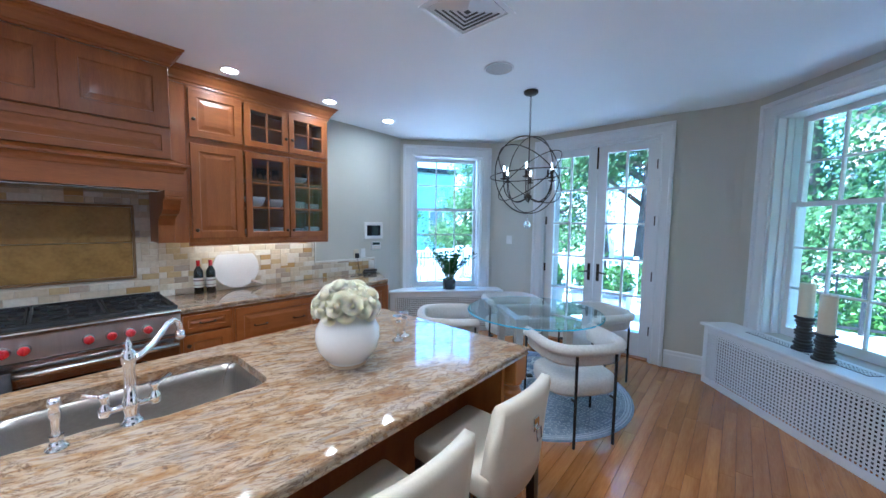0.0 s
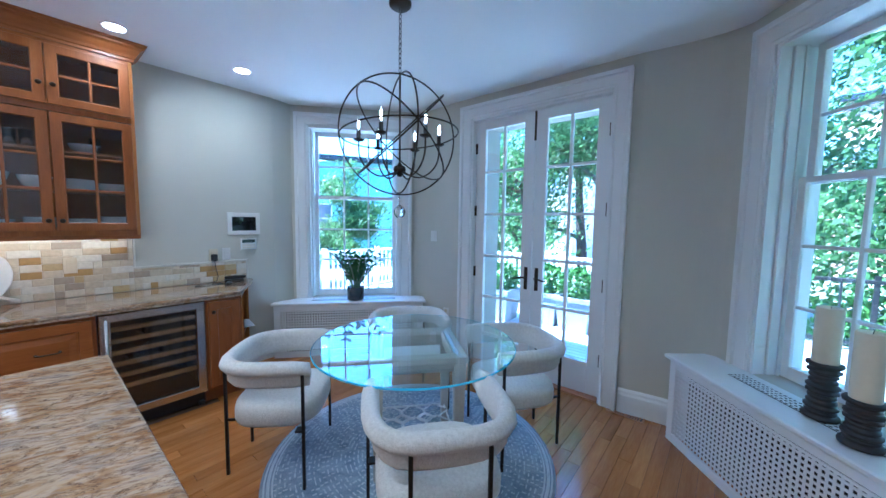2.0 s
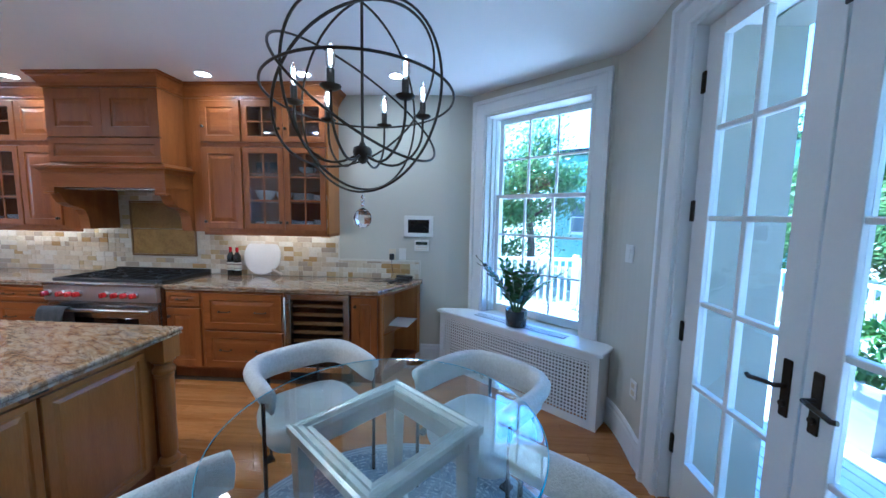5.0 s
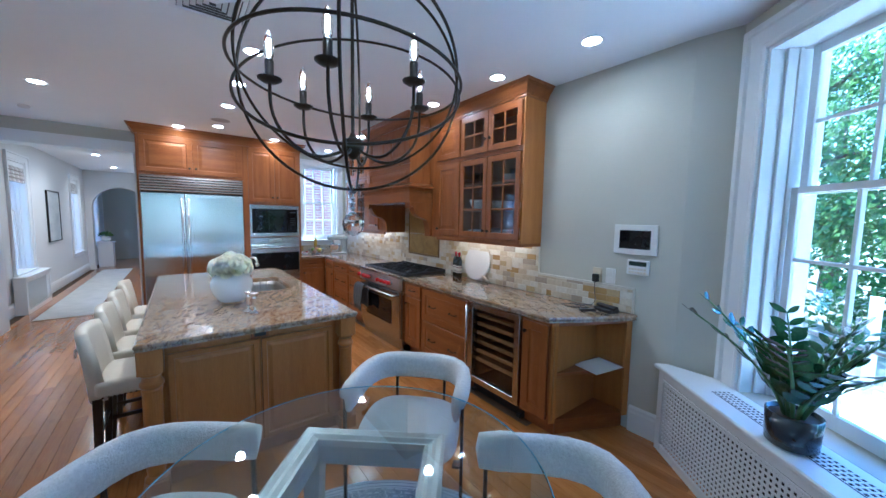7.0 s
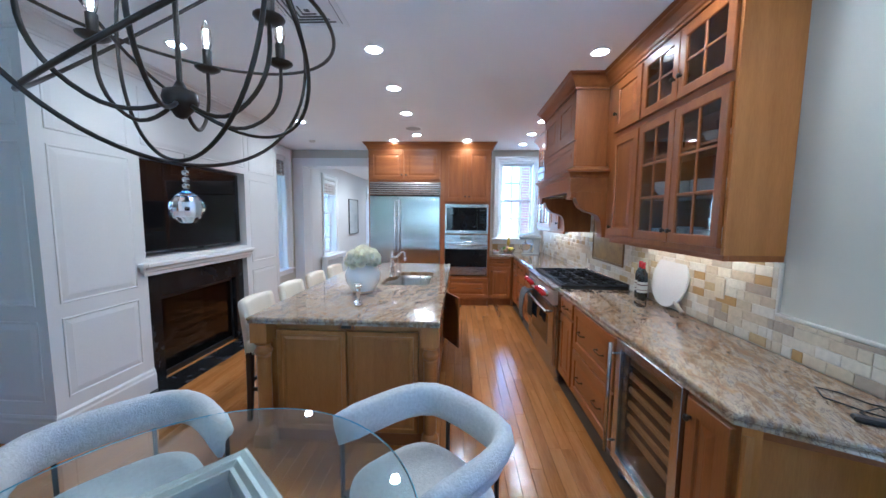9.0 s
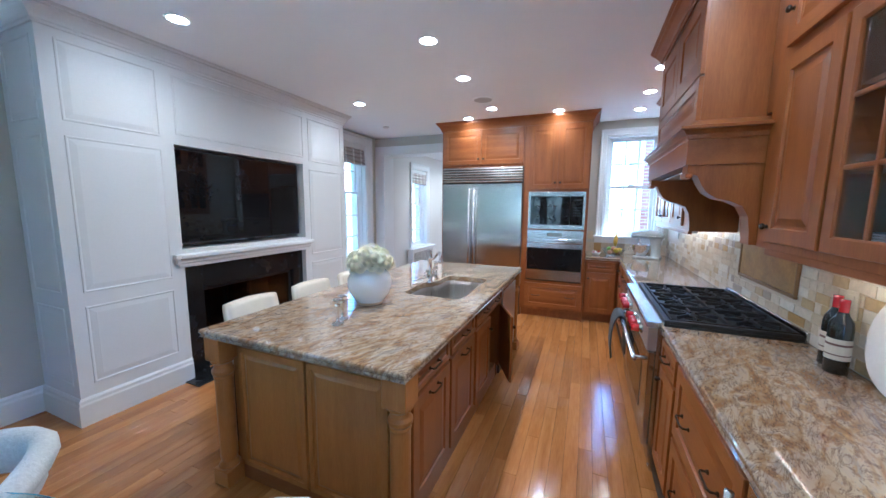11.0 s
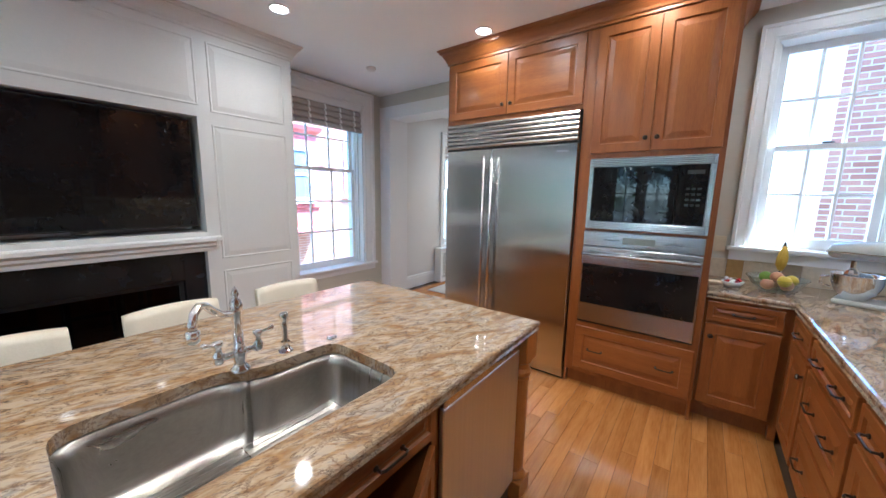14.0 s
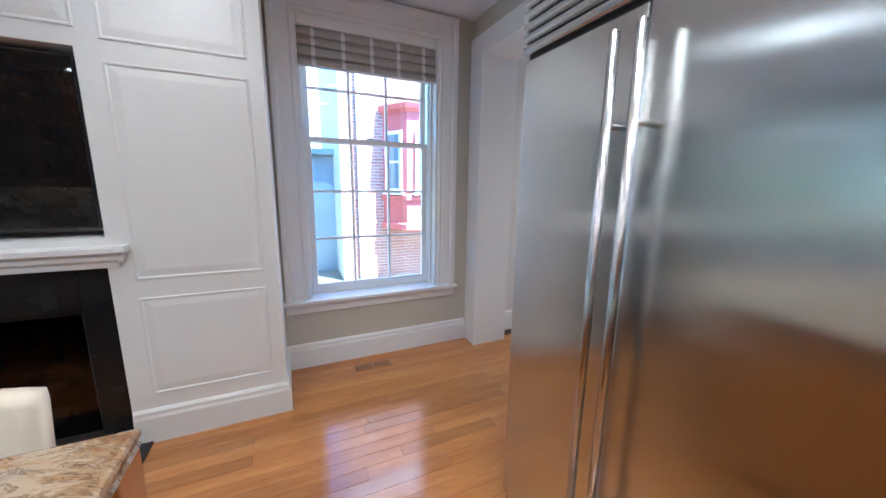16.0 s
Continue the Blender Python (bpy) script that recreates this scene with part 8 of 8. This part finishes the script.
def zz_plant():
    c = thing("potted_plant", pose(-3.16, 4.03, 0.6215), "glossy green houseplant in a dark pot", "plant")
    bm = bmesh.new()
    lathe(bm, [(0, 0.0), (0.086, 0.0), (0.092, 0.006), (0.098, 0.148), (0.093, 0.148), (0.090, 0.126), (0, 0.126)], 28)
    part("pot", bm, surface("blue_black_pot", (0.012, 0.018, 0.024), (0.025, 0.034, 0.042), 6, 0.2, coat=0.5), c, "dark glazed pot", True)
    bm = bmesh.new()
    lathe(bm, [(0.091, 0.128), (0.04, 0.134), (0, 0.132)], 20)
    part("soil", bm, BARK, c)
    rnd = random.Random(17)
    leafm = surface("zz_leaf", (0.018, 0.07, 0.022), (0.045, 0.14, 0.04), 6, 0.22, coat=0.3)
    stemm = surface("zz_stem", (0.06, 0.14, 0.04), (0.11, 0.21, 0.06), 9, 0.5)
    vs, fs = [], []
    for t, ww, zz in ((0, 0.03, 0), (0.25, 0.17, 0.03), (0.55, 0.22, 0.035), (0.8, 0.15, 0.01), (1.0, 0.0, -0.03)):
        vs += [(t, ww, zz), (t, 0, zz - 0.035 * (ww > 0.1)), (t, -ww, zz)]
    for i in range(4):
        k = i * 3
        fs += [(k, k + 3, k + 4, k + 1), (k + 1, k + 4, k + 5, k + 2)]
    leaf = bpy.data.meshes.new("leaflet")
    leaf.from_pydata(vs, [], fs)
    leaf.materials.append(leafm)
    for f in leaf.polygons:
        f.use_smooth = True
    for k in range(15):
        a = k * 2.4 + rnd.uniform(-0.3, 0.3)
        L = rnd.uniform(0.34, 0.52)
        tilt = rnd.uniform(0.25, 1.0)
        ca, sa = math.cos(a), math.sin(a)
        pts = []
        for i in range(9):
            t = i / 8
            out = L * math.sin(tilt * (0.35 + 0.65 * t)) * t
            pts.append(Vector((ca * (0.03 + out), sa * (0.03 + out), 0.125 + L * t * math.cos(tilt * 0.55 * (0.5 + t * 0.5)))))
        bm = bmesh.new()
        tube(bm, pts, 0.005, 6, radii=[0.009 - 0.0007 * i for i in range(9)])
        st = part("stem", bm, stemm, c, "", True)
        for i in range(2, 9):
            d = (pts[i] - pts[i - 1]).normalized()
            sd = d.cross(Vector((ca, sa, 0.001))).normalized()
            for s in (-1, 1):
                ll = rnd.uniform(0.085, 0.125) * (1.1 - 0.05 * i)
                u = (sd * s * 0.8 + d * 0.6 + Vector((0, 0, rnd.uniform(-0.15, 0.25)))).normalized()
                n = (u.cross(d) * s).normalized()
                w = n.cross(u)
                share("leaflet", leaf, st, Matrix(((u.x * ll, w.x * ll, n.x * ll, pts[i].x), (u.y * ll, w.y * ll, n.y * ll, pts[i].y), (u.z * ll, w.z * ll, n.z * ll, pts[i].z), (0, 0, 0, 1))))


zz_plant()
WAX = surface("ivory_wax", (0.74, 0.68, 0.50), (0.80, 0.75, 0.58), 5, 0.5)
CARVED = surface("dark_carved_wood", (0.02, 0.018, 0.017), (0.05, 0.045, 0.042), 9, 0.5, 0, 0.2, 60, (1, 1, 6))


def pillar_candle(x, y, h, ch):
    c = thing("candle_holder", pose(x, y, 0.6215), "dark ribbed wooden candle holder", "candle holder", "candle holders")
    prof = [(0, 0.0), (0.066, 0.0), (0.068, 0.008), (0.066, 0.016)]
    n = int(h / 0.028)
    for k in range(n):
        z = 0.02 + (h - 0.045) * k / n
        s = 0.046 + 0.006 * math.sin(k * 1.7)
        prof += [(s, z), (s + 0.009, z + 0.006), (s + 0.009, z + 0.014), (s, z + 0.02)]
    prof += [(0.050, h - 0.022), (0.064, h - 0.016), (0.066, h - 0.004), (0.062, h), (0, h)]
    bm = bmesh.new()
    lathe(bm, prof, 26)
    part("body", bm, CARVED, c, "", True)
    bm = bmesh.new()
    lathe(bm, [(0, 0.0), (0.047, 0.0), (0.048, 0.004), (0.048, ch - 0.006), (0.044, ch), (0.03, ch - 0.006), (0, ch - 0.008)], 26)
    cd = thing("candle", pose(x, y, 0.6215 + h), "thick ivory pillar candle, unlit", "candle", "pillar candles")
    part("wax", bm, WAX, cd, "", True)
    bm = bmesh.new()
    tube(bm, [(0, 0, ch - 0.009), (0.002, 0, ch + 0.004), (0.004, 0, ch + 0.012)], 0.0015, 5)
    part("wick", bm, BLACK, cd)


pillar_candle(0.50, 4.045, 0.27, 0.265), pillar_candle(0.588, 3.84, 0.20, 0.285)

# ---- fittings in ceiling and floor ----


def ceiling_fittings():
    v = thing("ceiling_vent", pose(-1.19, 1.79, CEIL), "square white ceiling vent with stepped louvres", "vent")
    h = 0.20
    bm = bmesh.new()
    sweep(bm, [(-h, -h), (h, -h), (h, h), (-h, h)], [(0.0, 0.0), (0.0, -0.006), (-0.03, -0.010), (-0.035, -0.001)], closed=True)
    part("frame", bm, WHITE, v)
    # dark grey sheet under the solid ceiling paints the shade between the louvres
    part("backing", B((-0.168, 0.168, -0.168, 0.168, -0.002, -0.001)), surface("gap_shade_grey", (0.10, 0.10, 0.10), (0.16, 0.16, 0.16), 5, 0.8), v)
    for k in range(5):
        s = 0.158 - k * 0.03
        bm = bmesh.new()
        sweep(bm, [(-s, -s), (s, -s), (s, s), (-s, s)], [(0.004, -0.004), (0.002, -0.003), (-0.022, -0.013), (-0.020, -0.0145), (0.004, -0.004)], closed=True)
        part("slat", bm, WHITE, v)
    for x, y, dark in ((-1.445, 2.545, False), (-1.455, -1.055, True)):
        s = thing("ceiling_speaker", pose(x, y, CEIL), "round white ceiling loudspeaker grille", "loudspeaker", "ceiling speakers")
        bm = bmesh.new()
        lathe(bm, [(0.115, 0.0), (0.115, -0.006), (0.108, -0.008), (0.104, -0.005)], 36)
        part("rim", bm, WHITE, s, "", True)
        bm = bmesh.new()
        lathe(bm, [(0.104, -0.005), (0.0, -0.0055)], 36)
        part("mesh", bm, surface("speaker_mesh", (0.42, 0.42, 0.42), (0.52, 0.52, 0.52), 60, 0.7, 0, 0.4, 400), s)
    d = thing("smoke_detector", pose(0.36, -1.85, CEIL), "small white ceiling smoke detector", "smoke detector")
    bm = bmesh.new()
    lathe(bm, [(0.05, 0.0), (0.05, -0.015), (0.04, -0.03), (0.015, -0.035), (0, -0.035)], 20)
    part("case", bm, PLASTIC, d, "", True)
    for x, y, turn, w in ((-0.44, 4.655, -3, 0.27), (0.905, -1.70, 90, 0.30)):
        g = thing("floor_vent", pose(x, y, 0.0, 0, 0, turn), "slotted wooden floor vent beside the skirting", "vent", "floor vents")
        # black sheet on the floor stands for the shade in the vent's slots
        part("backing", B((-w / 2, w / 2, -0.045, 0.045, 0.0005, 0.001)), BLACK, g)
        part("frame", B((-w / 2, w / 2, -0.05, -0.036, 0.0015, 0.005), (-w / 2, w / 2, 0.036, 0.05, 0.0015, 0.005), (-w / 2, -w / 2 + 0.012, -0.036, 0.036, 0.0015, 0.005), (w / 2 - 0.012, w / 2, -0.036, 0.036, 0.0015, 0.005), (-0.008, 0.008, -0.036, 0.036, 0.0015, 0.005)), CHERRY_IN, g)
        for k in range(13):
            x0 = -w / 2 + 0.018 + k * (w - 0.036) / 13
            part("slat", B((x0, x0 + 0.010, -0.036, 0.036, 0.0015, 0.0045)), CHERRY_IN, g)


ceiling_fittings()
LINEN = surface("grey_linen", (0.40, 0.37, 0.36), (0.48, 0.45, 0.43), 20, 0.9, 0, 0.5, 260, (1, 1, 4))


def roman_blind(m, half, top, drop, tapes):
    c = thing("roman_blind", m, "raised grey roman blind with white tapes", "blind", "roman blinds")
    bm = bmesh.new()
    prof = []
    z = top - 0.09
    for k in range(4):
        prof += [(0.0, z), (-0.018 - 0.004 * k, z - drop * 0.10), (-0.022 - 0.004 * k, z - drop * 0.2)]
        z -= drop * 0.22
    prof += [(0.004, z), (0.012, z + 0.02), (0.012, top - 0.09)]
    lo = [bm.verts.new((-half, 0.03 + y, q)) for y, q in prof]
    hi = [bm.verts.new((half, 0.03 + y, q)) for y, q in prof]
    for i in range(len(prof) - 1):
        bm.faces.new((lo[i], hi[i], hi[i + 1], lo[i + 1]))
    bm.faces.new(lo), bm.faces.new(hi[::-1])
    part("fabric", bm, LINEN, c)
    part("head_rail", B((-half, half, 0.005, 0.07, top - 0.09, top - 0.02), bevel=0.004), WHITE, c)
    for k in range(tapes):
        x = -half + half * 2 * (k + 0.5) / tapes
        bm = bmesh.new()
        for a, b in zip(prof[:11], prof[1:12]):
            bm.faces.new([bm.verts.new(v) for v in ((x - 0.014, 0.026 + a[0], a[1]), (x + 0.014, 0.026 + a[0], a[1]), (x + 0.014, 0.026 + b[0], b[1]), (x - 0.014, 0.026 + b[0], b[1]))])
        part("tape", bm, WHITE, c, "white cotton tape")


roman_blind(pose(1.10, -1.795, 0, 0, 0, FRONT_E), 0.525, 2.64, 0.30, 5)
roman_blind(pose(HX1, HY - 1.55, 0, 0, 0, FRONT_E), 0.375, 2.43, 0.28, 4)
roman_blind(pose(HX1, HY - 5.35, 0, 0, 0, FRONT_E), 0.375, 2.43, 0.28, 4)

# plaque of ochre stone behind the range
bm = bmesh.new()
OCHRE = surface("ochre_stone", (0.20, 0.11, 0.025), (0.40, 0.25, 0.06), 5, 0.32, 0, 0.15, 40, vary=0.05, warp=1.5)
plq = thing("stone_plaque", WFACE(0.245, 0, 0.012), "panel of ochre stone slabs with a dark border", "plaque")
for x0, x1, z0, z1 in ((-0.355, 0.355, 1.12, 1.395), (-0.355, 0.355, 1.40, 1.68)):
    part("slab", B((x0, x1, -0.012, 0, z0, z1), bevel=0.003), OCHRE, plq)
part("border", B((-0.375, 0.375, -0.018, 0, 1.10, 1.118), (-0.375, 0.375, -0.018, 0, 1.682, 1.70), (-0.375, -0.357, -0.018, 0, 1.118, 1.682), (0.357, 0.375, -0.018, 0, 1.118, 1.682), bevel=0.004), surface("dark_border", (0.16, 0.09, 0.035), (0.26, 0.16, 0.07), 8, 0.4), plq)

# ---- lamps in the ceiling ----
DOWN = [(-3.17, 1.19), (-3.18, 2.10), (-3.23, 2.915), (-0.02, 1.38), (-1.47, 1.27), (-1.47, 0.487), (-1.465, -0.335), (0.01, -0.683), (-1.458, -1.44), (-1.025, -1.82), (-2.24, -1.83), (-3.20, -0.70), (-3.20, -1.405), (-3.195, -2.13)]
BULB = glow("lit_lamp", (1.0, 0.86, 0.68), 14.0)


def downlights():
    ring = bmesh.new()
    lathe(ring, [(0.076, 0.0), (0.076, -0.006), (0.070, -0.008), (0.056, -0.004), (0.052, 0.012), (0.052, 0.0)], 24)
    disc = bmesh.new()
    lathe(disc, [(0.052, 0.002), (0.0, 0.002)], 24)
    first = None
    for x, y in DOWN:
        if first is None:
            first = thing("downlight", pose(x, y, CEIL - 0.001), "small round recessed ceiling light, lit", "ceiling light", "downlights")
            part("trim", ring, WHITE, first, "", True)
            d = part("lens", disc, BULB, first, "glowing lens")
            d.location = (0, 0, -0.004)
        else:
            copy_thing(first, pose(x, y, CEIL - 0.001))
        lamp("downlight_lamp", "SPOT", pose(x, y, CEIL - 0.02), DOWN_W * (0.24 if x < -3 or y < -1.8 else 0.6 if x > -0.5 else 1.1), WARM, spot=(radians(150), 1.0, 0.05))


DOWN_W = 5.2
downlights()

# lamp tubes under the wall cabinets
for y0, y1 in ((1.0, 2.12), (-1.75, -0.5)):
    u = thing("under_cabinet_light", pose(-3.50, (y0 + y1) / 2, UZ0 - 0.002), "slim warm light bar under the wall cabinet", "light bar", "light bars")
    part("case", B((-0.02, 0.02, (y0 - y1) / 2, (y1 - y0) / 2, -0.026, 0.0), bevel=0.002), PLASTIC, u)
    part("diffuser", B((-0.023, -0.0201, (y0 - y1) / 2 + 0.01, (y1 - y0) / 2 - 0.01, -0.024, -0.002)), glow("warm_strip", (1.0, 0.74, 0.46), 2.6), u)
hall()

# ---- tiles and floor strips, piece by piece ----


def tile_mat(name, per_object):
    m, t, b, node, link = nodes_of(name)
    ramp = node("ShaderNodeValToRGB")
    ramp.color_ramp.interpolation = "CONSTANT"
    e = ramp.color_ramp.elements
    e[0].position, e[0].color = 0.0, (0.60, 0.52, 0.38, 1)
    e[1].position, e[1].color = 0.93, (0.42, 0.27, 0.09, 1)
    for p, c in ((0.22, (0.66, 0.60, 0.48)), (0.45, (0.56, 0.47, 0.33)), (0.60, (0.68, 0.64, 0.55)), (0.72, (0.40, 0.33, 0.25)), (0.83, (0.50, 0.38, 0.19))):
        e.new(p).color = (*c, 1)
    src = node("ShaderNodeObjectInfo").outputs["Random"] if per_object else node("ShaderNodeNewGeometry").outputs["Random Per Island"]
    link(src, ramp.inputs[0])
    ns, rng, hsv = node("ShaderNodeTexNoise"), node("ShaderNodeMapRange"), node("ShaderNodeHueSaturation")
    pos = node("ShaderNodeNewGeometry").outputs["Position"]
    link(pos, ns.inputs["Vector"])
    ns.inputs["Scale"].default_value, ns.inputs["Detail"].default_value = 45, 5
    rng.inputs[3].default_value, rng.inputs[4].default_value = 0.78, 1.18
    link(ns.outputs[0], rng.inputs[0]), link(rng.outputs[0], hsv.inputs["Value"]), link(ramp.outputs[0], hsv.inputs["Color"]), link(hsv.outputs[0], b.inputs["Base Color"])
    b.inputs["Roughness"].default_value = 0.36
    bn = node("ShaderNodeBump")
    bn.inputs["Strength"].default_value, bn.inputs["Distance"].default_value = 0.15, 0.003
    link(ns.outputs[0], bn.inputs["Height"]), link(bn.outputs[0], b.inputs["Normal"])
    return m


TILE, TILES = tile_mat("stone_tile", True), tile_mat("stone_tiles", False)
GROUT = surface("grout", (0.58, 0.52, 0.42), (0.64, 0.58, 0.48), 12, 0.9)
SPL = thing("backsplash", WFACE(0, 0, 0.0), "backsplash of mixed cream, gold and taupe stone tiles", "backsplash", "", "structure")
part("grout_bed", B((-2.655, RANGE0, -0.008, 0, CZ, UZ0), (RANGE0, RANGE1, -0.008, 0, 0.90, 1.80), (RANGE1, 2.20, -0.008, 0, CZ, UZ0), (2.20, 3.085, -0.008, 0, CZ, 1.098)), GROUT, SPL)
part("cap", B((2.2005, 3.088, -0.016, 0, 1.10, 1.115), (2.2005, 2.215, -0.016, 0, 1.115, UZ0 - 0.035), (3.074, 3.09, -0.016, 0, CZ, 1.10), bevel=0.003), surface("pale_cap", (0.60, 0.57, 0.50), (0.68, 0.65, 0.58), 6, 0.35), SPL)
TH, GRT = 0.0525, 0.0022
tile_meshes = {}


def lay_tiles(y0, y1, z0, z1, seed, single, skip=None):
    rnd = random.Random(seed)
    z, row = z0, 0
    vs, fs = [], []
    while z < z1 - 0.012:
        h = min(TH - GRT, z1 - z - 0.002)
        y = y0
        first = True
        while y < y1 - 0.012:
            w = rnd.choice((0.052, 0.104, 0.104, 0.104, 0.156))
            if first and row % 2:
                w = 0.052
            first = False
            w = min(w, y1 - y)
            if not (skip and skip(y + w / 2, z + h / 2)):
                a, b = y + GRT / 2, y + w - GRT / 2
                if b - a > 0.008:
                    if single:
                        key = (round(b - a, 3), round(h, 3))
                        if key not in tile_meshes:
                            bm = bmesh.new()
                            rings(bm, 0, b - a, 0, h, [(0, 0), (0, -0.0045), (0.0025, -0.006), (0.003, -0.006)])
                            o = part("tile", bm, TILE, SPL)
                            tile_meshes[key] = o.data
                            o.location = (a, -0.008, z)
                        else:
                            share("tile", tile_meshes[key], SPL, pose(a, -0.008, z))
                    else:
                        k = len(vs)
                        vs.extend([(a, -0.008, z), (b, -0.008, z), (b, -0.008, z + h), (a, -0.008, z + h), (a + 0.002, -0.014, z + 0.002), (b - 0.002, -0.014, z + 0.002), (b - 0.002, -0.014, z + h - 0.002), (a + 0.002, -0.014, z + h - 0.002)])
                        fs.extend([(k + 4, k + 5, k + 6, k + 7), (k, k + 1, k + 5, k + 4), (k + 1, k + 2, k + 6, k + 5), (k + 2, k + 3, k + 7, k + 6), (k + 3, k, k + 4, k + 7)])
            y += w
        z += TH
        row += 1
    if not single:
        me = bpy.data.meshes.new("tiles")
        me.from_pydata(vs, [], fs)
        me.materials.append(TILES)
        ob = new("tiles", me)
        ob.parent = SPL
        ob["kind"] = "stuff"


lay_tiles(RANGE1, 2.20, CZ + 0.003, UZ0, 1, True)
lay_tiles(2.20, 3.073, CZ + 0.003, 1.098, 2, True)
lay_tiles(RANGE0, RANGE1, 0.97, 1.80, 3, False, lambda y, z: -0.13 < y < 0.62 and 1.10 < z < 1.70)
lay_tiles(-2.655, RANGE0, CZ + 0.003, UZ0, 4, False, lambda y, z: y < -1.84 and z > 1.12)
SPL2 = thing("backsplash", pose(-2.664, SOUTH + 0.001, 0, 0, 0, FRONT_Y), "low strip of beige stone tiles under the window", "backsplash", "", "structure")
part("grout_bed", B((0.0, 1.05, -0.006, 0, CZ, 1.06)), GROUT, SPL2)
t_me = None
for i in range(10):
    if t_me is None:
        o = part("tile", B((0, 0.10, -0.010, -0.006, 0, 0.138), bevel=0.002), TILE, SPL2)
        t_me = o.data
        o.location = (0.004, 0, CZ + 0.003)
    else:
        share("tile", t_me, SPL2, pose(0.004 + i * 0.104, 0, CZ + 0.003))

# oak strips run north and south
STRIP = 0.083
strip_meshes = {}
far_v, far_f = [], []


def strip(x, y0, y1, near):
    w, g = STRIP - 0.0012, 0.0006
    L = round(y1 - y0, 2)
    if near:
        if L not in strip_meshes:
            bm = bmesh.new()
            vs = []
            for k, z in ((0.0, -0.010), (0.0, -0.001), (0.001, 0.0)):
                vs.append([bm.verts.new(c) for c in ((k, k, z), (w - k, k, z), (w - k, L - 0.001 - k, z), (k, L - 0.001 - k, z))])
            for p, q in zip(vs, vs[1:]):
                for i in range(4):
                    bm.faces.new((p[i], p[(i + 1) % 4], q[(i + 1) % 4], q[i]))
            bm.faces.new(vs[-1])
            o = part("plank", bm, OAK, FLOOR)
            strip_meshes[L] = o.data
            o.location = (x + g, y0, 0)
        else:
            share("plank", strip_meshes[L], FLOOR, pose(x + g, y0, 0))
    else:
        k = len(far_v)
        far_v.extend([(x + g, y0, 0), (x + g + w, y0, 0), (x + g + w, y1 - 0.001, 0), (x + g, y1 - 0.001, 0)])
        far_f.append((k, k + 1, k + 2, k + 3))


rnd_floor = random.Random(9)
count = 0
x = -3.76
while x < 1.14:
    y = -2.99 if not (-0.5 < x < 0.95) else -12.4
    y -= rnd_floor.random() * 0.5 if y < -5 else 0
    while y < 4.86:
        L = rnd_floor.choice((0.6, 0.8, 1.0, 1.2, 1.5, 1.8))
        hidden = (x < -3.13 and y + L < 2.8) or (-1.9 < x < -1.2 and -0.7 < y and y + L < 1.7) or (-2.65 < x < -0.6 and y + L < -2.0)
        near = not hidden and y > -2.8 and count < 300
        if not hidden:
            strip(x, y, min(4.86, y + L) if y + L > 4.7 else y + L, near)
            count += near
        y += L
    x += STRIP
me = bpy.data.meshes.new("planks")
me.from_pydata(far_v, [], far_f)
me.materials.append(OAK)
ob = new("planks", me)
ob.parent = FLOOR
ob["kind"] = "stuff"
